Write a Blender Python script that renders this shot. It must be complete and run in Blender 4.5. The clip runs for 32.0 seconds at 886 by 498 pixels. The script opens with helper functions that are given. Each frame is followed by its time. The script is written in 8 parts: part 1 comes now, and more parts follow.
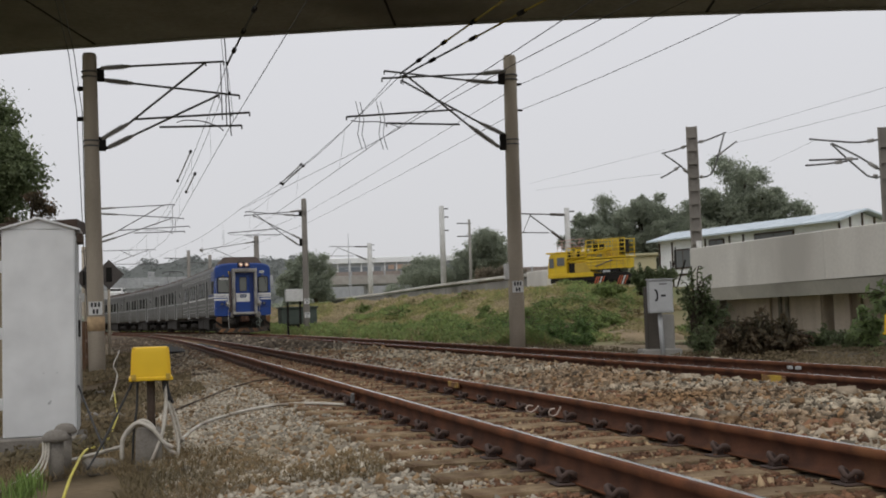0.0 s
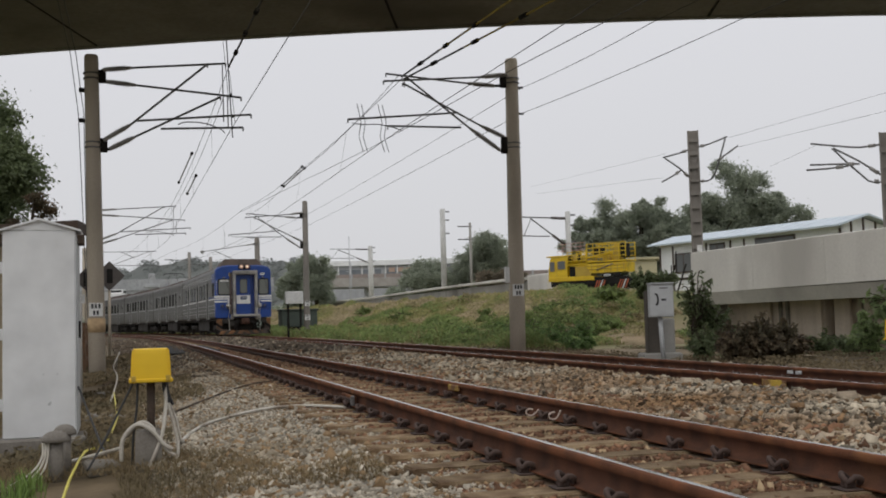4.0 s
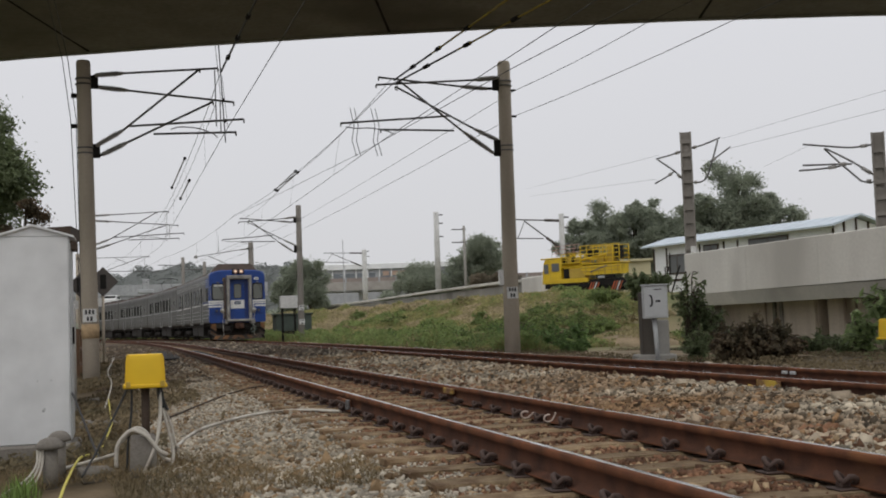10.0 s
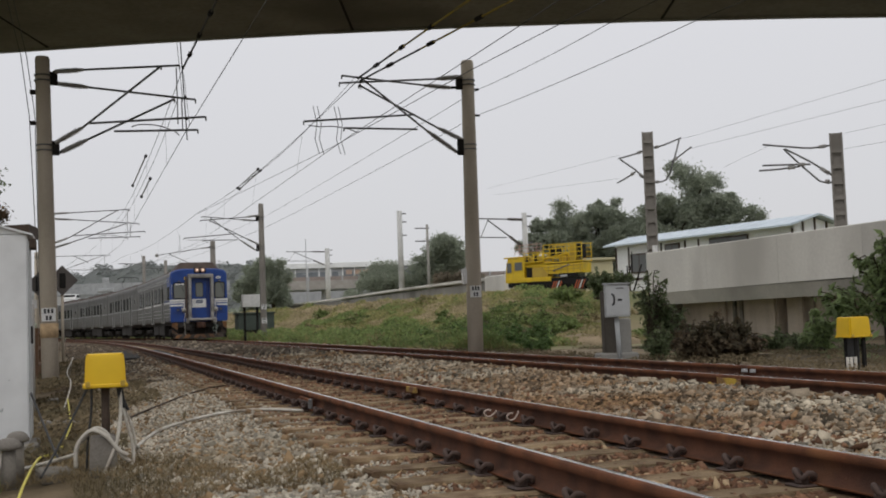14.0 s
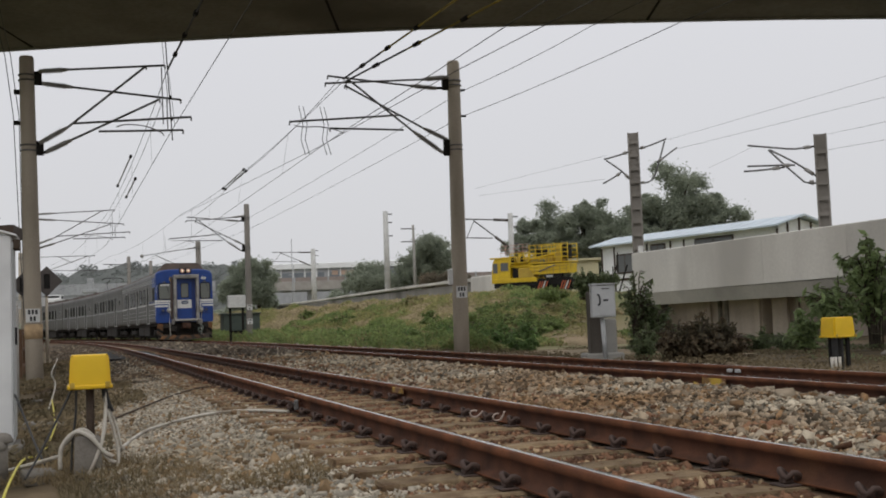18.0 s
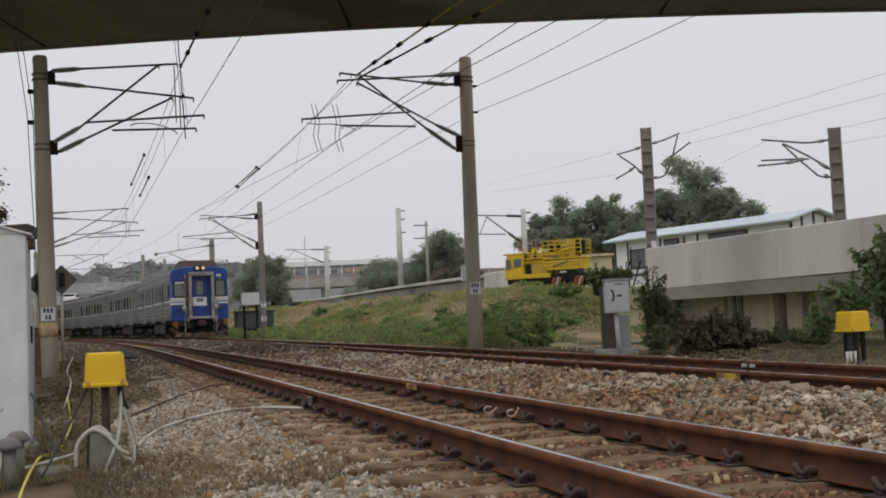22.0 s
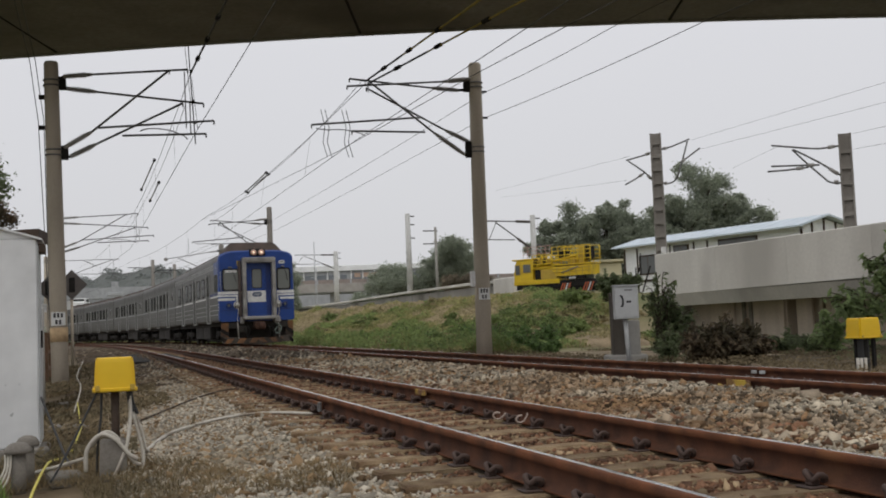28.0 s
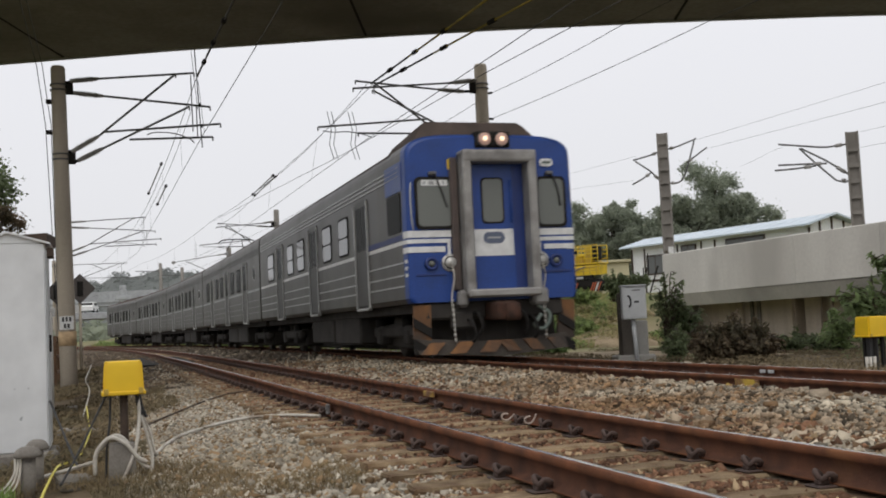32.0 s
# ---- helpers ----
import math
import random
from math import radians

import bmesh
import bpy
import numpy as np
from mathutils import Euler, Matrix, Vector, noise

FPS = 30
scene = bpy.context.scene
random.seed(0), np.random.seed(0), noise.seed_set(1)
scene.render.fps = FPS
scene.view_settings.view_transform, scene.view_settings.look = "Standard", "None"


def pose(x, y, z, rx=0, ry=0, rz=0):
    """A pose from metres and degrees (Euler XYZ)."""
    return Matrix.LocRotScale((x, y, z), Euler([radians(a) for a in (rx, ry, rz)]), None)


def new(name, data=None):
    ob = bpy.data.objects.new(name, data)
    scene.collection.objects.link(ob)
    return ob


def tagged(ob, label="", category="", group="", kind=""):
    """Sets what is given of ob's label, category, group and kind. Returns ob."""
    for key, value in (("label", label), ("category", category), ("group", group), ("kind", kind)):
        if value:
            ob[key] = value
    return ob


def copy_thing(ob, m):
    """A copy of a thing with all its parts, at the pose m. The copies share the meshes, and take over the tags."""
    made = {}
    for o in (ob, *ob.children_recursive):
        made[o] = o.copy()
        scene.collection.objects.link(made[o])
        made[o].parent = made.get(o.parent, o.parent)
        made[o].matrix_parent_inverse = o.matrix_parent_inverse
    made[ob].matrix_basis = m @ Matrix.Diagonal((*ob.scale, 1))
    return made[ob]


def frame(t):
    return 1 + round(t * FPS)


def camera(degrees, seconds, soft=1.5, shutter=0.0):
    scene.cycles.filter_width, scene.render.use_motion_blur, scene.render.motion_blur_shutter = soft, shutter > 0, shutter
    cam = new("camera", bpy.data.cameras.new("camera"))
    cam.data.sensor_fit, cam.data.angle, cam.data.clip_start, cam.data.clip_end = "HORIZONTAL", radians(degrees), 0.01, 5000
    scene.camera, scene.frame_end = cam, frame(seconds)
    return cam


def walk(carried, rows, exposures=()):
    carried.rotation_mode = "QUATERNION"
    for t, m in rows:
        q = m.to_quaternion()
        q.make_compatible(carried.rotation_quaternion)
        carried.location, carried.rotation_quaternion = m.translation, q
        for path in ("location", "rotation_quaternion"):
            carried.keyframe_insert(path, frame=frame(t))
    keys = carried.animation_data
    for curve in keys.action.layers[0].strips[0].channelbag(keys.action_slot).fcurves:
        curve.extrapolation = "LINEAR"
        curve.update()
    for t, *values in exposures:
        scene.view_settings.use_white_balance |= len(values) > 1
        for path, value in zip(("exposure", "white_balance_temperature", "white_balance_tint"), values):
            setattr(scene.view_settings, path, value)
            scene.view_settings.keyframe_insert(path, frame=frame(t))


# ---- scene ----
# ---- camera: hand held at knee height beside the track, it only turns ----
LENS = 44.0
EYE = (0.0, 0.0, 0.65)
cam = camera(LENS, 32.0, soft=1.85, shutter=0.4)
TURNS = [  # seconds, yaw, pitch, roll
    (0, -15.88, 3.49, -1.85), (0.5, -16, 3.4, -1.92), (1, -16, 3.65, -2.26), (1.5, -15.75, 3.87, -2.13),
    (2, -15.29, 4.08, -2.01), (2.5, -15.42, 3.73, -1.76), (3, -15.37, 3.68, -1.69), (3.5, -15.72, 3.66, -1.42),
    (5.5, -16.25, 3.62, -2.16), (6, -16.27, 3.57, -2.19), (6.5, -16.32, 3.42, -2.22), (7, -16.3, 3.26, -2.21),
    (7.5, -16.3, 3.18, -1.99), (8, -16.39, 3.11, -2.05), (8.5, -16.36, 3.09, -2.12), (9, -15.82, 3.44, -2.06),
    (9.5, -15.56, 3.76, -2.28), (10, -16.17, 3.8, -2.04), (10.5, -16.72, 3.72, -2.1), (11, -16.77, 3.6, -2.34),
    (11.5, -17.04, 3.61, -2.3), (12, -16.87, 3.58, -2.55), (12.5, -17.18, 3.97, -2.58), (13, -17.61, 3.88, -2.2),
    (13.5, -17.87, 3.74, -2.24), (14, -18.09, 3.67, -2.09), (14.5, -18.36, 3.59, -2.02), (16.5, -18.96, 3.57, -2.14),
    (17, -19.13, 3.57, -2.14), (17.5, -18.91, 3.63, -2.04), (18, -18.82, 3.67, -2.15), (18.5, -18.84, 3.67, -2.29),
    (19, -18.95, 3.75, -2.41), (19.5, -19.04, 3.76, -2.55), (20, -19.47, 3.74, -2.5), (20.5, -19.53, 3.67, -2.43),
    (21, -18.98, 3.57, -2.45), (21.5, -18, 3.44, -2.54), (22, -18.13, 3.51, -2.45), (22.5, -18.03, 3.52, -2.32),
    (23, -17.85, 3.47, -2.22), (23.5, -17.69, 3.4, -2.28), (24, -17.71, 3.34, -2.2), (24.5, -17.83, 3.36, -2.12),
    (25, -17.81, 3.3, -2.06), (25.5, -17.74, 3.67, -2.03), (27.5, -17.7, 3.79, -2.24), (28, -17.66, 3.82, -2.33),
    (28.5, -17.45, 3.85, -2.09), (29, -17.05, 3.81, -2.24), (29.5, -17.09, 3.81, -2.26), (30, -17.13, 3.82, -2.4),
    (30.5, -17.17, 3.85, -2.52), (31, -17.17, 3.88, -2.58), (31.5, -17.17, 3.89, -2.69), (32, -17.29, 3.91, -2.71),
]
walk(cam, [(t, pose(*EYE, 90 + p, 0, y) @ pose(0, 0, 0, 0, 0, r)) for t, y, p, r in TURNS],
     exposures=[(0.0, 0.0), (29.5, 0.0), (30.5, 0.02), (31.0, 0.07), (31.5, 0.16), (32.0, 0.26)])

# ---- light: an even overcast sky with a weak, very wide sun behind the clouds ----
world = bpy.data.worlds.new("overcast")
scene.world = world
world.use_nodes = True
wn, wl = world.node_tree.nodes, world.node_tree.links
wn.clear()
w_out, w_bg = wn.new("ShaderNodeOutputWorld"), wn.new("ShaderNodeBackground")
w_sky, w_mix, w_gain = wn.new("ShaderNodeTexSky"), wn.new("ShaderNodeMixRGB"), wn.new("ShaderNodeMixRGB")
w_sky.sky_type, w_sky.sun_disc = "NISHITA", False
w_sky.sun_elevation, w_sky.sun_rotation = radians(52), radians(205)
w_sky.dust_density, w_sky.air_density = 6.0, 1.0
w_gain.blend_type, w_gain.inputs[0].default_value = "MULTIPLY", 1.0
w_gain.inputs[2].default_value = (0.10, 0.10, 0.10, 1)
w_mix.inputs[0].default_value = 0.93
# the cloud cover is a little darker towards the horizon, as overcast skies are
w_co, w_sep, w_ramp = wn.new("ShaderNodeTexCoord"), wn.new("ShaderNodeSeparateXYZ"), wn.new("ShaderNodeValToRGB")
w_ramp.color_ramp.elements[0].position, w_ramp.color_ramp.elements[0].color = 0.0, (0.665, 0.668, 0.690, 1)
w_ramp.color_ramp.elements[1].position, w_ramp.color_ramp.elements[1].color = 1.0, (0.98, 0.98, 1.01, 1)
w_mid = w_ramp.color_ramp.elements.new(0.24)
w_mid.color = (0.735, 0.735, 0.765, 1)
wl.new(w_co.outputs["Generated"], w_sep.inputs[0])
wl.new(w_sep.outputs[2], w_ramp.inputs[0])
wl.new(w_ramp.outputs[0], w_mix.inputs[2])
wl.new(w_sky.outputs[0], w_gain.inputs[1])
wl.new(w_gain.outputs[0], w_mix.inputs[1])
wl.new(w_mix.outputs[0], w_bg.inputs[0])
w_bg.inputs[1].default_value = 1.0
wl.new(w_bg.outputs[0], w_out.inputs[0])
sun = new("sun", bpy.data.lights.new("sun", "SUN"))
sun.data.energy, sun.data.angle, sun.data.color = 0.4, radians(25), (1.0, 0.97, 0.92)
sun.matrix_world = pose(0, 0, 60, 38, 0, -25)


# ---- materials ----
def mat(name, a, b=None, rough=0.8, scale=6.0, bump=0.15, metal=0.0, fine=60.0, streak=0.0, dirt=None, dirt_at=0.6,
        per_object=0.0, island=0.0, coords="Object", glow=0.0, through_light=0.0, grain=0.28, tint=None, tint_share=0.0):
    """A surface that varies between colours a and b at two sizes, with grain, relief, optional streaks and dirt."""
    m = bpy.data.materials.new(name)
    m.use_nodes = True
    n, l = m.node_tree.nodes, m.node_tree.links
    bs = n["Principled BSDF"]
    tc = n.new("ShaderNodeTexCoord")
    mp = n.new("ShaderNodeMapping")
    l.new(tc.outputs[coords], mp.inputs[0])
    if streak:
        mp.inputs["Scale"].default_value = (1, 1, streak)
    n1, n2 = n.new("ShaderNodeTexNoise"), n.new("ShaderNodeTexNoise")
    n1.inputs["Scale"].default_value, n1.inputs["Detail"].default_value = scale, 5
    n2.inputs["Scale"].default_value, n2.inputs["Detail"].default_value = fine, 3
    l.new(mp.outputs[0], n1.inputs[0])
    l.new(tc.outputs[coords], n2.inputs[0])
    b = b or tuple(c * 0.8 for c in a)
    r1 = n.new("ShaderNodeValToRGB")
    r1.color_ramp.elements[0].position, r1.color_ramp.elements[1].position = 0.33, 0.67
    r1.color_ramp.elements[0].color, r1.color_ramp.elements[1].color = (*b, 1), (*a, 1)
    l.new(n1.outputs[0], r1.inputs[0])
    g = n.new("ShaderNodeMapRange")
    g.inputs[3].default_value, g.inputs[4].default_value = 1 - grain, 1 + grain
    l.new(n2.outputs[0], g.inputs[0])
    mul = n.new("ShaderNodeMixRGB")
    mul.blend_type, mul.inputs[0].default_value = "MULTIPLY", 1.0
    l.new(r1.outputs[0], mul.inputs[1])
    l.new(g.outputs[0], mul.inputs[2])
    out = mul.outputs[0]
    if dirt:
        n3 = n.new("ShaderNodeTexNoise")
        n3.inputs["Scale"].default_value, n3.inputs["Detail"].default_value = scale * 0.45, 8
        l.new(mp.outputs[0], n3.inputs[0])
        r3 = n.new("ShaderNodeValToRGB")
        r3.color_ramp.elements[0].position, r3.color_ramp.elements[1].position = dirt_at - 0.08, dirt_at + 0.1
        l.new(n3.outputs[0], r3.inputs[0])
        mx = n.new("ShaderNodeMixRGB")
        l.new(r3.outputs[0], mx.inputs[0])
        l.new(out, mx.inputs[1])
        mx.inputs[2].default_value = (*dirt, 1)
        out = mx.outputs[0]
    if per_object or island:
        src = n.new("ShaderNodeObjectInfo").outputs["Random"] if per_object else n.new("ShaderNodeNewGeometry").outputs["Random Per Island"]
        v = n.new("ShaderNodeMapRange")
        k = per_object or island
        v.inputs[3].default_value, v.inputs[4].default_value = 1 - k, 1 + k
        l.new(src, v.inputs[0])
        if tint:  # a share of the pieces has another colour
            k7, fr, gt, tm = n.new("ShaderNodeMath"), n.new("ShaderNodeMath"), n.new("ShaderNodeMath"), n.new("ShaderNodeMixRGB")
            k7.operation, fr.operation, gt.operation = "MULTIPLY", "FRACT", "LESS_THAN"
            k7.inputs[1].default_value, gt.inputs[1].default_value = 37.3, tint_share
            l.new(src, k7.inputs[0])
            l.new(k7.outputs[0], fr.inputs[0])
            l.new(fr.outputs[0], gt.inputs[0])
            l.new(gt.outputs[0], tm.inputs[0])
            l.new(out, tm.inputs[1])
            tm.inputs[2].default_value = (*tint, 1)
            out = tm.outputs[0]
        m2 = n.new("ShaderNodeMixRGB")
        m2.blend_type, m2.inputs[0].default_value = "MULTIPLY", 1.0
        l.new(out, m2.inputs[1])
        l.new(v.outputs[0], m2.inputs[2])
        out = m2.outputs[0]
    l.new(out, bs.inputs["Base Color"])
    rr = n.new("ShaderNodeMapRange")
    rr.inputs[3].default_value, rr.inputs[4].default_value = max(0.02, rough - 0.1), min(1, rough + 0.1)
    l.new(n1.outputs[0], rr.inputs[0])
    l.new(rr.outputs[0], bs.inputs["Roughness"])
    bs.inputs["Metallic"].default_value = metal
    bs.inputs["Specular IOR Level"].default_value = 0.5 if rough < 0.85 else 0.22
    if bump:
        bp = n.new("ShaderNodeBump")
        bp.inputs["Strength"].default_value, bp.inputs["Distance"].default_value = bump, 0.02
        l.new(n2.outputs[0], bp.inputs["Height"])
        l.new(bp.outputs[0], bs.inputs["Normal"])
    if through_light:  # thin leaves let light through
        tr, mx3 = n.new("ShaderNodeBsdfTranslucent"), n.new("ShaderNodeMixShader")
        l.new(out, tr.inputs[0])
        mx3.inputs[0].default_value = through_light
        l.new(bs.outputs[0], mx3.inputs[1])
        l.new(tr.outputs[0], mx3.inputs[2])
        l.new(mx3.outputs[0], n["Material Output"].inputs[0])
    if glow:
        bs.inputs["Emission Color"].default_value, bs.inputs["Emission Strength"].default_value = (*a, 1), glow
    return m


def glass_mat(name, tint, rough=0.06, spec=0.5):
    m = bpy.data.materials.new(name)
    m.use_nodes = True
    bs = m.node_tree.nodes["Principled BSDF"]
    bs.inputs["Base Color"].default_value, bs.inputs["Roughness"].default_value = (*tint, 1), rough
    bs.inputs["IOR"].default_value, bs.inputs["Specular IOR Level"].default_value = (1.45 if spec > 0.3 else 1.09), spec
    return m


M_CONC = mat("concrete", (0.36, 0.35, 0.32), (0.27, 0.26, 0.24), 0.9, 1.3, 0.15, fine=35, dirt=(0.17, 0.16, 0.14), dirt_at=0.66, grain=0.14)
M_CONC_LIGHT = mat("pale_concrete", (0.68, 0.66, 0.605), (0.55, 0.53, 0.485), 0.88, 0.55, 0.1, fine=9, streak=0.3, dirt=(0.42, 0.40, 0.36), dirt_at=0.57, grain=0.12)
M_CONC_STAIN = mat("stained_concrete", (0.64, 0.56, 0.46), (0.44, 0.37, 0.30), 0.92, 0.8, 0.1, fine=9, streak=0.10, dirt=(0.20, 0.155, 0.13), dirt_at=0.54, grain=0.12)
M_POLE = mat("weathered_pole_concrete", (0.48, 0.42, 0.34), (0.37, 0.325, 0.26), 0.9, 1.5, 0.2, fine=50, streak=0.25, dirt=(0.25, 0.215, 0.17), dirt_at=0.62)
M_POLE_WHITE = mat("white_pole", (0.60, 0.60, 0.58), (0.48, 0.48, 0.46), 0.8, 1.5, 0.1)
M_BRIDGE = mat("bridge_concrete", (0.30, 0.30, 0.262), (0.235, 0.235, 0.205), 0.95, 0.35, 0.3, fine=7, dirt=(0.155, 0.15, 0.128), dirt_at=0.6)
M_STEEL = mat("galvanised_steel", (0.20, 0.20, 0.20), (0.12, 0.115, 0.11), 0.55, 8, 0.1, metal=0.6)
# near-black for grimy parts, and for blocks that stand in for shade
M_DARK = mat("dark_grime_and_shade", (0.024, 0.022, 0.02), (0.014, 0.013, 0.012), 0.9, 4, 0.2)
M_INSUL = mat("grey_brown_insulator", (0.34, 0.33, 0.31), (0.24, 0.23, 0.215), 0.35, 10, 0.05)
M_WIRE = mat("wire", (0.055, 0.055, 0.057), (0.04, 0.04, 0.042), 0.6, 3, 0.0)
M_WIRE_SLEEVE = mat("yellow_wire_sleeve", (0.42, 0.32, 0.05), (0.24, 0.18, 0.035), 0.6, 3, 0.0)
M_RUST = mat("rusty_rail", (0.175, 0.068, 0.033), (0.085, 0.037, 0.02), 0.92, 5, 0.25, fine=120, dirt=(0.22, 0.10, 0.044), dirt_at=0.64)
# rail rust again, darkened to paint in the shade below the rail's head
M_WEB = mat("shaded_rusty_rail_web", (0.115, 0.05, 0.029), (0.055, 0.027, 0.018), 0.93, 5, 0.25, fine=120, dirt=(0.15, 0.07, 0.035), dirt_at=0.64)
M_RAILTOP = mat("worn_rail_top", (0.88, 0.88, 0.90), (0.66, 0.63, 0.62), 0.24, 2, 0.03, metal=0.95)
M_SLEEPER = mat("weathered_sleeper", (0.335, 0.25, 0.15), (0.185, 0.13, 0.076), 0.95, 9, 0.5, fine=90, dirt=(0.12, 0.07, 0.037), dirt_at=0.56, per_object=0.3)
M_STONE = mat("ballast_stone", (0.38, 0.33, 0.248), (0.205, 0.175, 0.13), 0.93, 0.8, 0.35, fine=70, dirt=(0.20, 0.122, 0.062), dirt_at=0.54, island=0.82, tint=(0.19, 0.118, 0.062), tint_share=0.24)
M_STONE_GREY = mat("grey_ballast_stone", (0.45, 0.405, 0.325), (0.275, 0.245, 0.19), 0.93, 0.8, 0.35, fine=70, dirt=(0.24, 0.195, 0.13), dirt_at=0.57, island=0.5, tint=(0.23, 0.155, 0.085), tint_share=0.3)
M_STONE_RUST = mat("rusty_ballast_stone", (0.22, 0.118, 0.068), (0.125, 0.066, 0.038), 0.95, 1.5, 0.25, fine=60, island=0.55, tint=(0.30, 0.22, 0.13), tint_share=0.14)
M_STONE_DARK = mat("stained_ballast_stone", (0.125, 0.10, 0.075), (0.07, 0.056, 0.041), 0.93, 0.8, 0.35, fine=70, dirt=(0.095, 0.065, 0.04), dirt_at=0.54, island=0.6, tint=(0.24, 0.20, 0.145), tint_share=0.15)
M_BED = mat("ballast_bed", (0.125, 0.10, 0.072), (0.075, 0.06, 0.043), 0.97, 3.0, 0.9, fine=26, dirt=(0.11, 0.068, 0.04), dirt_at=0.54)
M_SOIL = mat("dry_soil", (0.16, 0.12, 0.073), (0.088, 0.068, 0.04), 0.97, 0.9, 0.6, fine=12, dirt=(0.07, 0.056, 0.03), dirt_at=0.54)
M_GRASS_GROUND = mat("grassy_ground", (0.21, 0.18, 0.09), (0.10, 0.12, 0.045), 0.97, 0.16, 0.8, fine=3, dirt=(0.26, 0.215, 0.13), dirt_at=0.6)
M_BLUE = mat("blue_train_paint", (0.0105, 0.053, 0.255), (0.0085, 0.042, 0.20), 0.42, 2.0, 0.0, fine=30, dirt=(0.018, 0.038, 0.11), dirt_at=0.64)
M_INOX = mat("dull_stainless_steel", (0.112, 0.107, 0.094), (0.048, 0.045, 0.039), 0.42, 1.8, 0.03, metal=0.35, fine=40, streak=0.4, dirt=(0.045, 0.039, 0.032), dirt_at=0.52)
M_INOX_BAND = mat("bright_stainless_trim", (0.50, 0.50, 0.485), (0.34, 0.34, 0.33), 0.35, 3, 0.02, metal=0.5)
M_WHITE = mat("white_paint", (0.72, 0.72, 0.70), (0.66, 0.66, 0.64), 0.5, 2, 0.0, fine=6, dirt=(0.54, 0.53, 0.50), dirt_at=0.7)
M_CABIN = mat("white_cabinet_paint", (0.66, 0.67, 0.67), (0.62, 0.63, 0.63), 0.45, 1.0, 0.0, fine=3, streak=0.4, dirt=(0.53, 0.53, 0.51), dirt_at=0.7)
M_ROOF = mat("grimy_train_roof", (0.105, 0.08, 0.067), (0.06, 0.048, 0.042), 0.85, 2.0, 0.15)
M_WINDOW = glass_mat("train_window", (0.016, 0.018, 0.017), 0.06, 0.5)
# the same closed glass with its sky reflection turned down so panes look dark
M_WINDOW_DULL = glass_mat("low_reflection_train_window", (0.02, 0.021, 0.019), 0.25, 0.15)
M_CABGLASS = glass_mat("cab_window", (0.135, 0.142, 0.125), 0.05, 0.6)
M_YELLOW = mat("yellow_plastic", (0.74, 0.48, 0.008), (0.66, 0.42, 0.008), 0.42, 3, 0.0, fine=8, dirt=(0.5, 0.33, 0.03), dirt_at=0.72, grain=0.06)
M_YELLOW_PAINT = mat("yellow_machine_paint", (0.72, 0.50, 0.015), (0.60, 0.40, 0.012), 0.5, 2, 0.05, dirt=(0.4, 0.27, 0.03), dirt_at=0.66)
M_ORANGE = mat("dirty_orange_paint", (0.24, 0.11, 0.038), (0.10, 0.055, 0.03), 0.75, 3, 0.1, dirt=(0.06, 0.045, 0.035), dirt_at=0.54)
M_RED = mat("orange_red_paint", (0.55, 0.13, 0.05), (0.42, 0.10, 0.04), 0.7, 3, 0.05)
M_PALE_RED = mat("faded_red_white_rail", (0.58, 0.38, 0.33), (0.45, 0.25, 0.22), 0.6, 9, 0.0)
M_NEW_CLIP = mat("pale_galvanised_clip", (0.50, 0.42, 0.36), (0.34, 0.26, 0.21), 0.6, 20, 0.1)
M_YELLOW_WORN = mat("worn_yellow_paint", (0.55, 0.38, 0.05), (0.40, 0.26, 0.05), 0.8, 14, 0.2, dirt=(0.16, 0.08, 0.04), dirt_at=0.5)
M_LAMP = mat("headlamp_reflector", (0.56, 0.36, 0.29), (0.50, 0.32, 0.25), 0.3, 3, 0.0, glow=0.12)
M_LEAF = mat("leaf", (0.185, 0.225, 0.11), (0.11, 0.142, 0.068), 0.75, 0.9, 0.0, fine=5, island=0.3, through_light=0.5)
M_LEAF_BRIGHT = mat("bright_leaf", (0.30, 0.385, 0.17), (0.19, 0.25, 0.105), 0.6, 2.0, 0.0, fine=8, island=0.4, through_light=0.5)
M_LEAF_FOOT = mat("fresh_green_leaf", (0.18, 0.275, 0.09), (0.10, 0.165, 0.05), 0.75, 0.9, 0.0, fine=5, island=0.35, through_light=0.5)
M_LEAF_RED = mat("reddish_leaf", (0.165, 0.11, 0.068), (0.09, 0.078, 0.045), 0.75, 2.0, 0.0, fine=8, island=0.5, through_light=0.45)
# distance haze is mixed into this leaf colour: paler and greyer than the near leaves
M_LEAF_FAR = mat("haze_painted_leaf", (0.385, 0.42, 0.33), (0.285, 0.318, 0.245), 0.9, 0.35, 0.0, fine=2, island=0.14, through_light=0.6, grain=0.10)
M_GRASS = mat("green_grass", (0.345, 0.32, 0.14), (0.235, 0.235, 0.095), 0.85, 0.35, 0.0, fine=2, island=0.22, through_light=0.35)
M_GRASS_DRY = mat("dry_grass", (0.44, 0.36, 0.225), (0.325, 0.272, 0.168), 0.9, 0.3, 0.0, fine=2, island=0.22, through_light=0.3)
M_BARK = mat("bark", (0.10, 0.08, 0.06), (0.06, 0.05, 0.04), 0.95, 5, 0.4)
M_ROOF_BLUE = mat("pale_blue_sheet_roof", (0.58, 0.65, 0.70), (0.49, 0.565, 0.62), 0.5, 0.6, 0.05, streak=0.3)
M_HOUSE = mat("white_house_wall", (0.85, 0.86, 0.85), (0.75, 0.76, 0.75), 0.85, 0.6, 0.05, fine=10)
